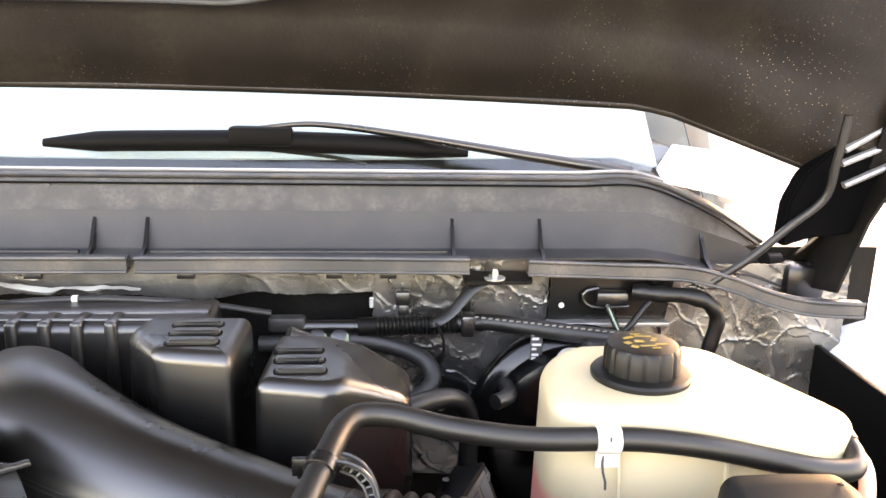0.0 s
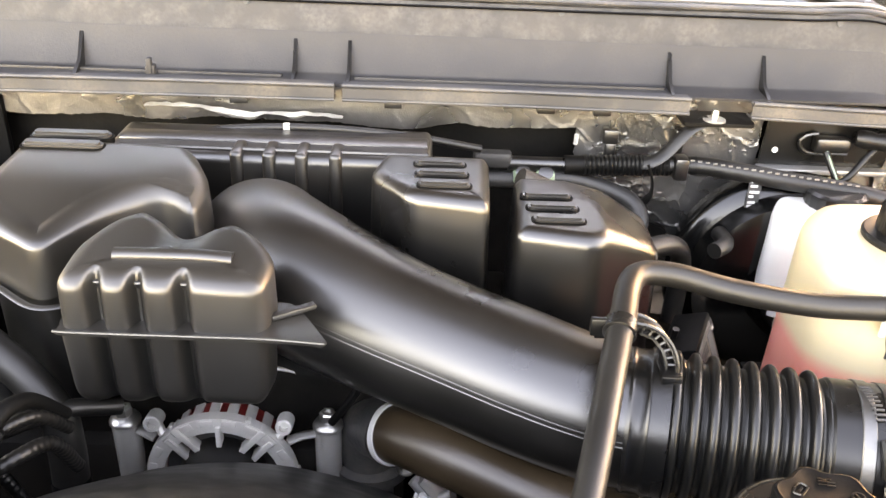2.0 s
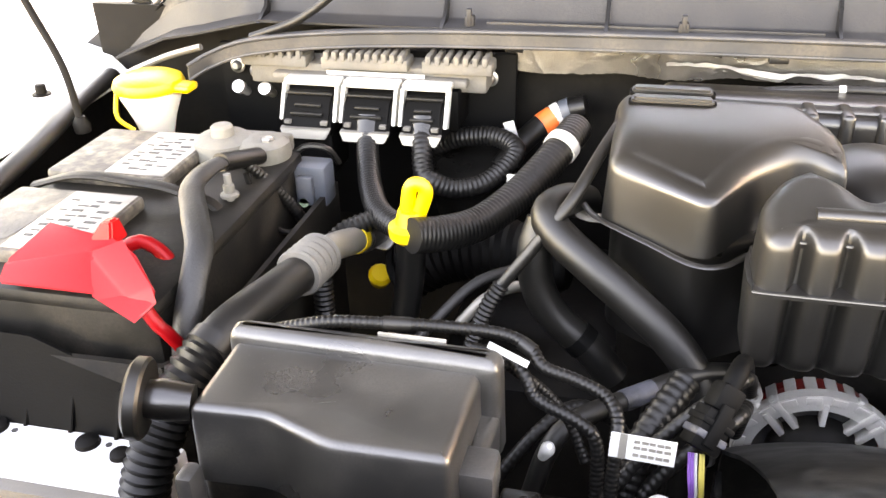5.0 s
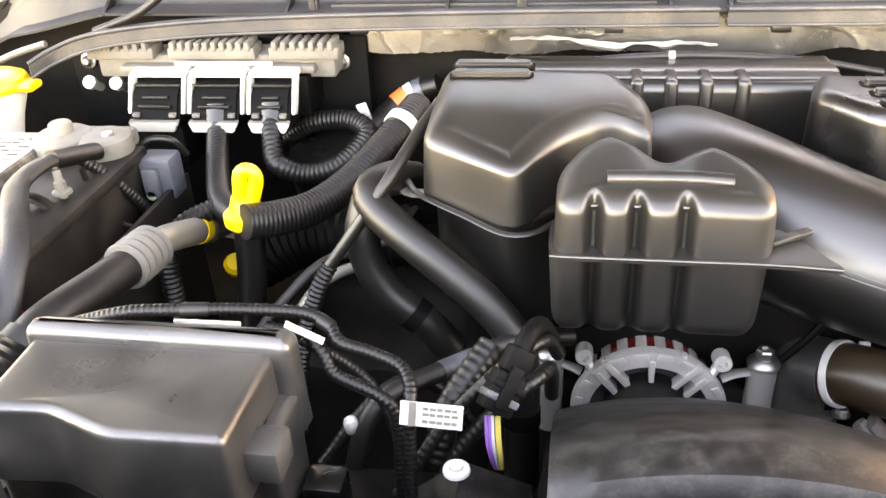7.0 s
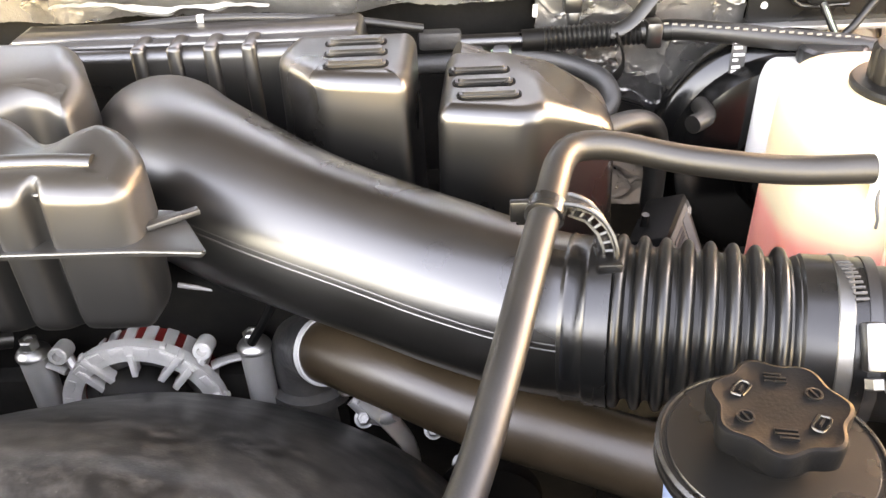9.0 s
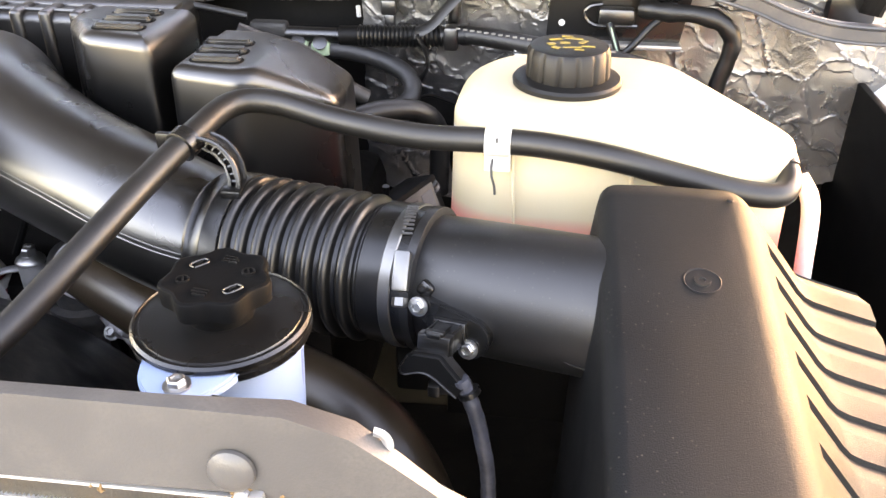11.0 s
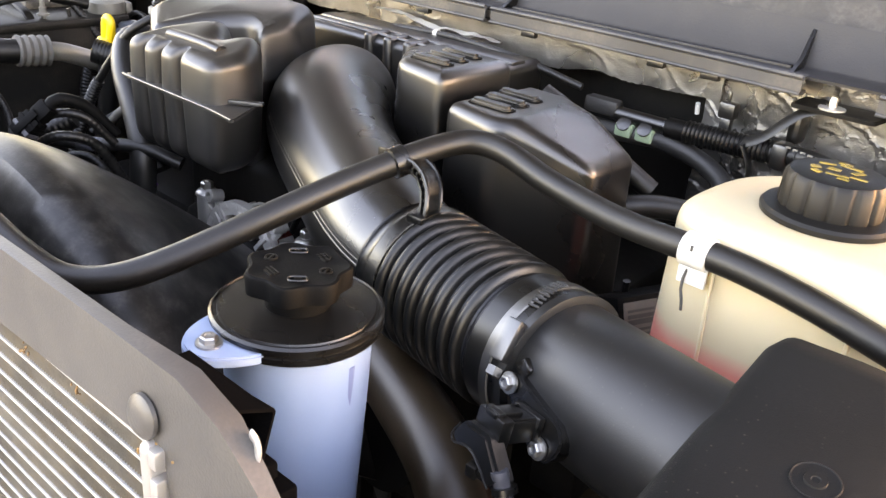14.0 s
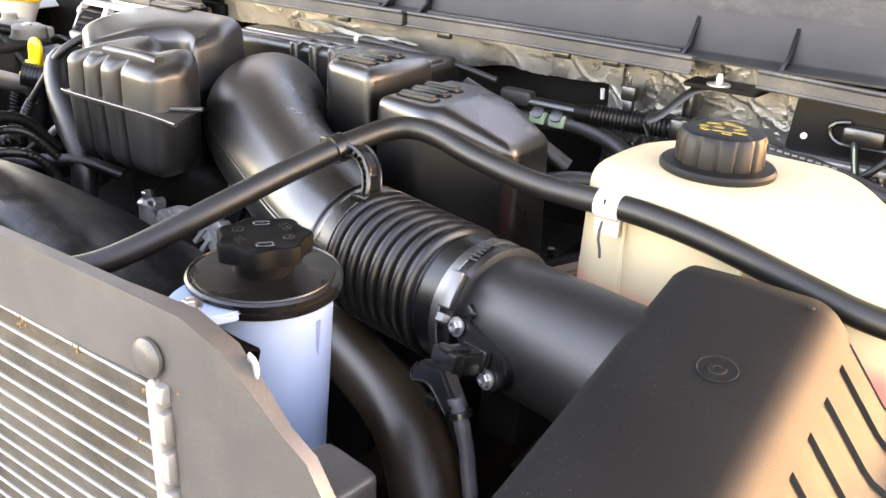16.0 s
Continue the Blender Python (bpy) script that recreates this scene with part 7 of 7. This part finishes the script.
tagged(part("thin_conduit", conduit([(-0.31, 0.458, 1.256), (-0.280, 0.458, 1.250), (-0.266, 0.449, 1.242), (-0.256, 0.441, 1.230), (-0.226, 0.434, 1.220), (-0.213, 0.430, 1.208), (-0.210, 0.425, 1.17), (-0.21, 0.41, 1.10)], 0.0048, 0.0042, 0.07, 10), CONDUIT),
       "thin black conduit looping by the fuse box", "conduit", "thin conduits")
tagged(part("thin_conduit", conduit([(-0.285, 0.455, 1.25), (-0.255, 0.47, 1.215), (-0.235, 0.47, 1.19), (-0.22, 0.46, 1.16)], 0.0042, 0.0042, 0.07, 10), CONDUIT), "thin black conduit looping by the fuse box", "conduit", "thin conduits")
tagged(part("cable_label", box(-0.016, 0.016, -0.0006, 0.0006, -0.0025, 0.0025, m=Matrix.Translation((-0.279, 0.452, 1.2575)) @ Euler((radians(-35), radians(14), radians(-15))).to_matrix().to_4x4()), PAPER), "white paper label on a thin conduit", "label")
ct = thing("cable_tag", (-0.182, 0.411, 1.225), "white printed tag clipped round a conduit", "tag")
TM = Matrix.Translation((-0.182, 0.4095, 1.225)) @ Euler((radians(-22), radians(3), 0)).to_matrix().to_4x4()
part("tag", box(-0.0215, 0.0215, -0.0007, 0.0007, -0.0085, 0.0085, 0.0003, m=TM), PAPER, ct)
part("stripe", box(-0.0155, -0.0105, -0.0013, -0.0008, -0.0085, 0.0085, m=TM), GREYPIPE, ct)
for k, z in enumerate((0.0045, 0.0005, -0.0045)):
    for j in range(5):
        part("print", box(-0.006 + 0.005 * j, -0.0022 + 0.005 * j + 0.0006 * ((j + k) % 2), -0.0012, -0.0008, z - 0.0011, z + 0.0011, m=TM), GREYPIPE, ct)
pw = thing("harness_plug", (-0.143, 0.44, 1.18), "taped black plug with purple and yellow wires", "plug")
QA, QB = Vector((-0.1440, 0.440, 1.205)), Vector((-0.1240, 0.470, 1.240))
QZ = (QB - QA).normalized()
QX = Vector((0.80, 0.10, -0.59))
QX = (QX - QZ * QX.dot(QZ)).normalized()
QM = Matrix((QX, QZ.cross(QX), QZ)).transposed().to_4x4()
QM.translation = QA
part("body", box(-0.0120, 0.0120, -0.0090, 0.0090, 0.0, 0.030, 0.002, m=QM), FLAT_BLACK, pw)
part("shoulder", box(-0.0135, 0.0135, -0.0105, 0.0105, 0.018, 0.023, 0.001, m=QM), FLAT_BLACK, pw)
part("upper_body", box(-0.0100, 0.0100, -0.0085, 0.0085, 0.030, 0.050, 0.003, m=QM), FLAT_BLACK, pw)
part("tape", box(-0.0128, 0.0128, -0.0098, 0.0098, 0.008, 0.0135, 0.001, m=QM), TAPE, pw)
part("latch", box(-0.0050, 0.0050, -0.0120, -0.0085, 0.004, 0.036, 0.001, m=QM), FLAT_BLACK, pw)
part("wire_tail", sweep([QM @ Vector((0, 0, 0.048)), QM @ Vector((0.001, 0.002, 0.062)), (-0.112, 0.505, 1.236), (-0.103, 0.535, 1.200)], lambda s_, f: 0.0075 - 0.002 * f, n=12), FLAT_BLACK, pw)
for k, (m_, dx) in enumerate(((PURPLE, -0.0045), (PURPLE, -0.0022), (CLIPW, 0.0), (WIRE_YELLOW, 0.003), (WIRE_YELLOW, 0.0048))):
    part("wire", sweep([(-0.144 + dx, 0.441, 1.200), (-0.143 + dx, 0.433, 1.186), (-0.141 + dx * 0.9, 0.431, 1.170), (-0.140 + dx * 0.6, 0.440, 1.15)], 0.0012, n=8), m_, pw)
tagged(part("taped_cable", conduit([(-0.150, 0.508, 1.212), (-0.166, 0.486, 1.197), (-0.180, 0.468, 1.178), (-0.19, 0.45, 1.14)], 0.0115, 0.007, 0.05, 12), CONDUIT), "short taped black cable", "cable")
for pts, r in (([(-0.215, 0.425, 1.13), (-0.185, 0.448, 1.175), (-0.155, 0.462, 1.208), (-0.128, 0.475, 1.228), (-0.108, 0.50, 1.225), (-0.10, 0.53, 1.19)], 0.0052),
               ([(-0.20, 0.42, 1.10), (-0.172, 0.447, 1.155), (-0.140, 0.46, 1.192), (-0.115, 0.478, 1.205), (-0.105, 0.51, 1.19), (-0.104, 0.54, 1.14)], 0.006),
               ([(-0.30, 0.50, 1.08), (-0.265, 0.53, 1.12), (-0.235, 0.56, 1.13), (-0.20, 0.57, 1.11), (-0.17, 0.57, 1.06)], 0.006)):
    tagged(part("taped_cable", conduit(pts, r, 0.006, 0.05, 12), CONDUIT), "taped black cable in the plug cluster", "cable", "taped cables")
for x, y, z in ((-0.228, 0.645, 1.118), (-0.170, 0.61, 1.10)):
    tagged(part("cable_tie", sweep([(x, y, z), (x + 0.006, y - 0.006, z + 0.010), (x + 0.016, y - 0.004, z + 0.012), (x + 0.02, y, z + 0.004)], 0.0014, n=6), PURPLE), "thin purple tie on a hose", "tie", "purple ties")
ab_ = thing("accessory_bracket", (0.22, 0.62, 0.97), "cast bracket and pulley bolts below the intake", "bracket")
part("arm", sweep([(0.19, 0.63, 1.055), (0.213, 0.622, 1.03), (0.230, 0.62, 0.995), (0.235, 0.62, 0.93)], lambda s, f: 0.012 - 0.003 * f, n=10, flat=0.5), TANK, ab_)
part("arm", sweep([(0.180, 0.632, 1.05), (0.20, 0.622, 1.035), (0.22, 0.616, 1.045)], 0.007, n=10), TANK, ab_)
for p in ((0.276, 0.62, 0.975), (0.190, 0.622, 1.035), (0.252, 0.62, 1.02)):
    hexbolt("bolt", p, (0, -0.7, 0.7), 0.0062, ab_, BAND)
part("pulley", lathe([(0.045, -0.01), (0.05, 0.0), (0.046, 0.006), (0.046, 0.014), (0.05, 0.018), (0.03, 0.02)], (0.30, 0.60, 0.95), (0, -1, 0.1), 40), FLAT_BLACK, ab_)
part("stay", sweep([(0.10, 0.63, 1.12), (0.118, 0.625, 1.15), (0.132, 0.625, 1.178), (0.134, 0.64, 1.19)], 0.004, n=8), FLAT_BLACK, ab_)
uh = thing("upper_hose", (-0.13, 0.58, 1.16), "black hose crossing below the resonator", "hose")
part("hose", sweep([(-0.262, 0.468, 1.105), (-0.250, 0.480, 1.148), (-0.231, 0.500, 1.165), (-0.187, 0.540, 1.164), (-0.134, 0.580, 1.166), (-0.090, 0.610, 1.150)], 0.0085, n=16), RUBBER, uh)
part("tape", sweep([(-0.196, 0.532, 1.1645), (-0.172, 0.552, 1.1645)], 0.0092, n=16), TAPE, uh, "grey tape wrap")
ph = thing("push_button_rivet", (-0.166, 0.405, 1.18), "white round push rivet", "rivet")
part("head", lathe([(0.0098, 0), (0.0093, 0.0022), (0.0065, 0.0032), (0.0052, 0.0032), (0.0048, 0.0055)], (-0.166, 0.405, 1.180), n=24), PAPER, ph)
tagged(part("vacuum_plug", lathe([(0.004, -0.02), (0.0055, 0.0), (0.004, 0.006), (0.002, 0.008)], (-0.246, 0.430, 1.195), (0.2, -0.5, 0.8), 16), PAPER), "pale plastic plug among the cables", "plug")

rl = thing("relay_block", (-0.24, 0.40, 1.1), "cluster of black relays and sockets", "relay block")
for x, y, z, w in ((-0.262, 0.405, 1.165, 0.030), (-0.235, 0.375, 1.15, 0.034), (-0.255, 0.36, 1.16, 0.028)):
    part("relay", box(x - w / 2, x + w / 2, y - 0.014, y + 0.014, z - 0.05, z, 0.004), PLASTIC2, rl)
part("round_socket", lathe([(0.018, -0.05), (0.02, 0.0), (0.016, 0.003), (0.014, -0.004)], (-0.258, 0.335, 1.165), n=24), PLASTIC, rl)
part("base", box(-0.285, -0.13, 0.33, 0.47, 1.06, 1.115, 0.008), DEEP, rl)
tagged(part("shroud_bracket", sheet([[(-0.205, 0.34, 1.165), (-0.165, 0.342, 1.180), (-0.115, 0.352, 1.165)], [(-0.205, 0.42, 1.14), (-0.165, 0.43, 1.165), (-0.115, 0.44, 1.135)], [(-0.2, 0.45, 1.05), (-0.165, 0.45, 1.05), (-0.115, 0.45, 1.05)]], 0.006), SHROUD),
       "black bracket under the white push rivet", "bracket")

# white body edge in front of the battery
we = thing("radiator_support", (-0.76, 0.42, 1.0), "white painted body support with bolt holes", "support", kind="structure")
part("beam", box(-1.02, -0.555, 0.34, 0.455, 1.02, 1.12, 0.006), WHITE, we)
# Dark discs on the beam stand in for the shaded bolt holes.
for x, y, r in ((-0.641, 0.440, 0.011), (-0.735, 0.442, 0.012), (-0.605, 0.432, 0.009)):
    part("rubber_plug", lathe([(r, 0), (r * 0.9, 0.004), (r * 0.5, 0.006)], (x, y, 1.12), n=20), DEEP, we)
for x in (-0.715, -0.622):
    part("hole", lathe([(0.003, 0), (0.003, 0.0006)], (x, 0.442, 1.1199), n=10), INK, we)
bl = thing("battery_liner", (-0.70, 0.47, 1.12), "black plastic liner in front of the battery tray", "liner")
part("liner", sheet([[(-0.86, 0.455, 1.118), (-0.70, 0.455, 1.118), (-0.56, 0.457, 1.118)], [(-0.86, 0.475, 1.17), (-0.70, 0.47, 1.165), (-0.56, 0.47, 1.13)], [(-0.86, 0.48, 1.20), (-0.70, 0.478, 1.20), (-0.56, 0.478, 1.14)]], 0.004), FLAT_BLACK, bl)
for x in (-0.80, -0.755, -0.71, -0.665, -0.62):
    part("rib", skew_box([(x - 0.002, 0.448, 1.119), (x + 0.002, 0.448, 1.119), (x + 0.002, 0.456, 1.119), (x - 0.002, 0.456, 1.119), (x - 0.002, 0.468, 1.158), (x + 0.002, 0.468, 1.158), (x + 0.002, 0.472, 1.158), (x - 0.002, 0.472, 1.158)], 0.0008), FLAT_BLACK, bl)
tagged(part("wing_bolt", merge(lathe([(0.012, 0), (0.012, 0.002), (0.007, 0.0025), (0.007, 0.012), (0.005, 0.014)], (-0.945, 0.865, 1.272), n=12)), DEEP), "dark bolt on the white wing", "bolt")
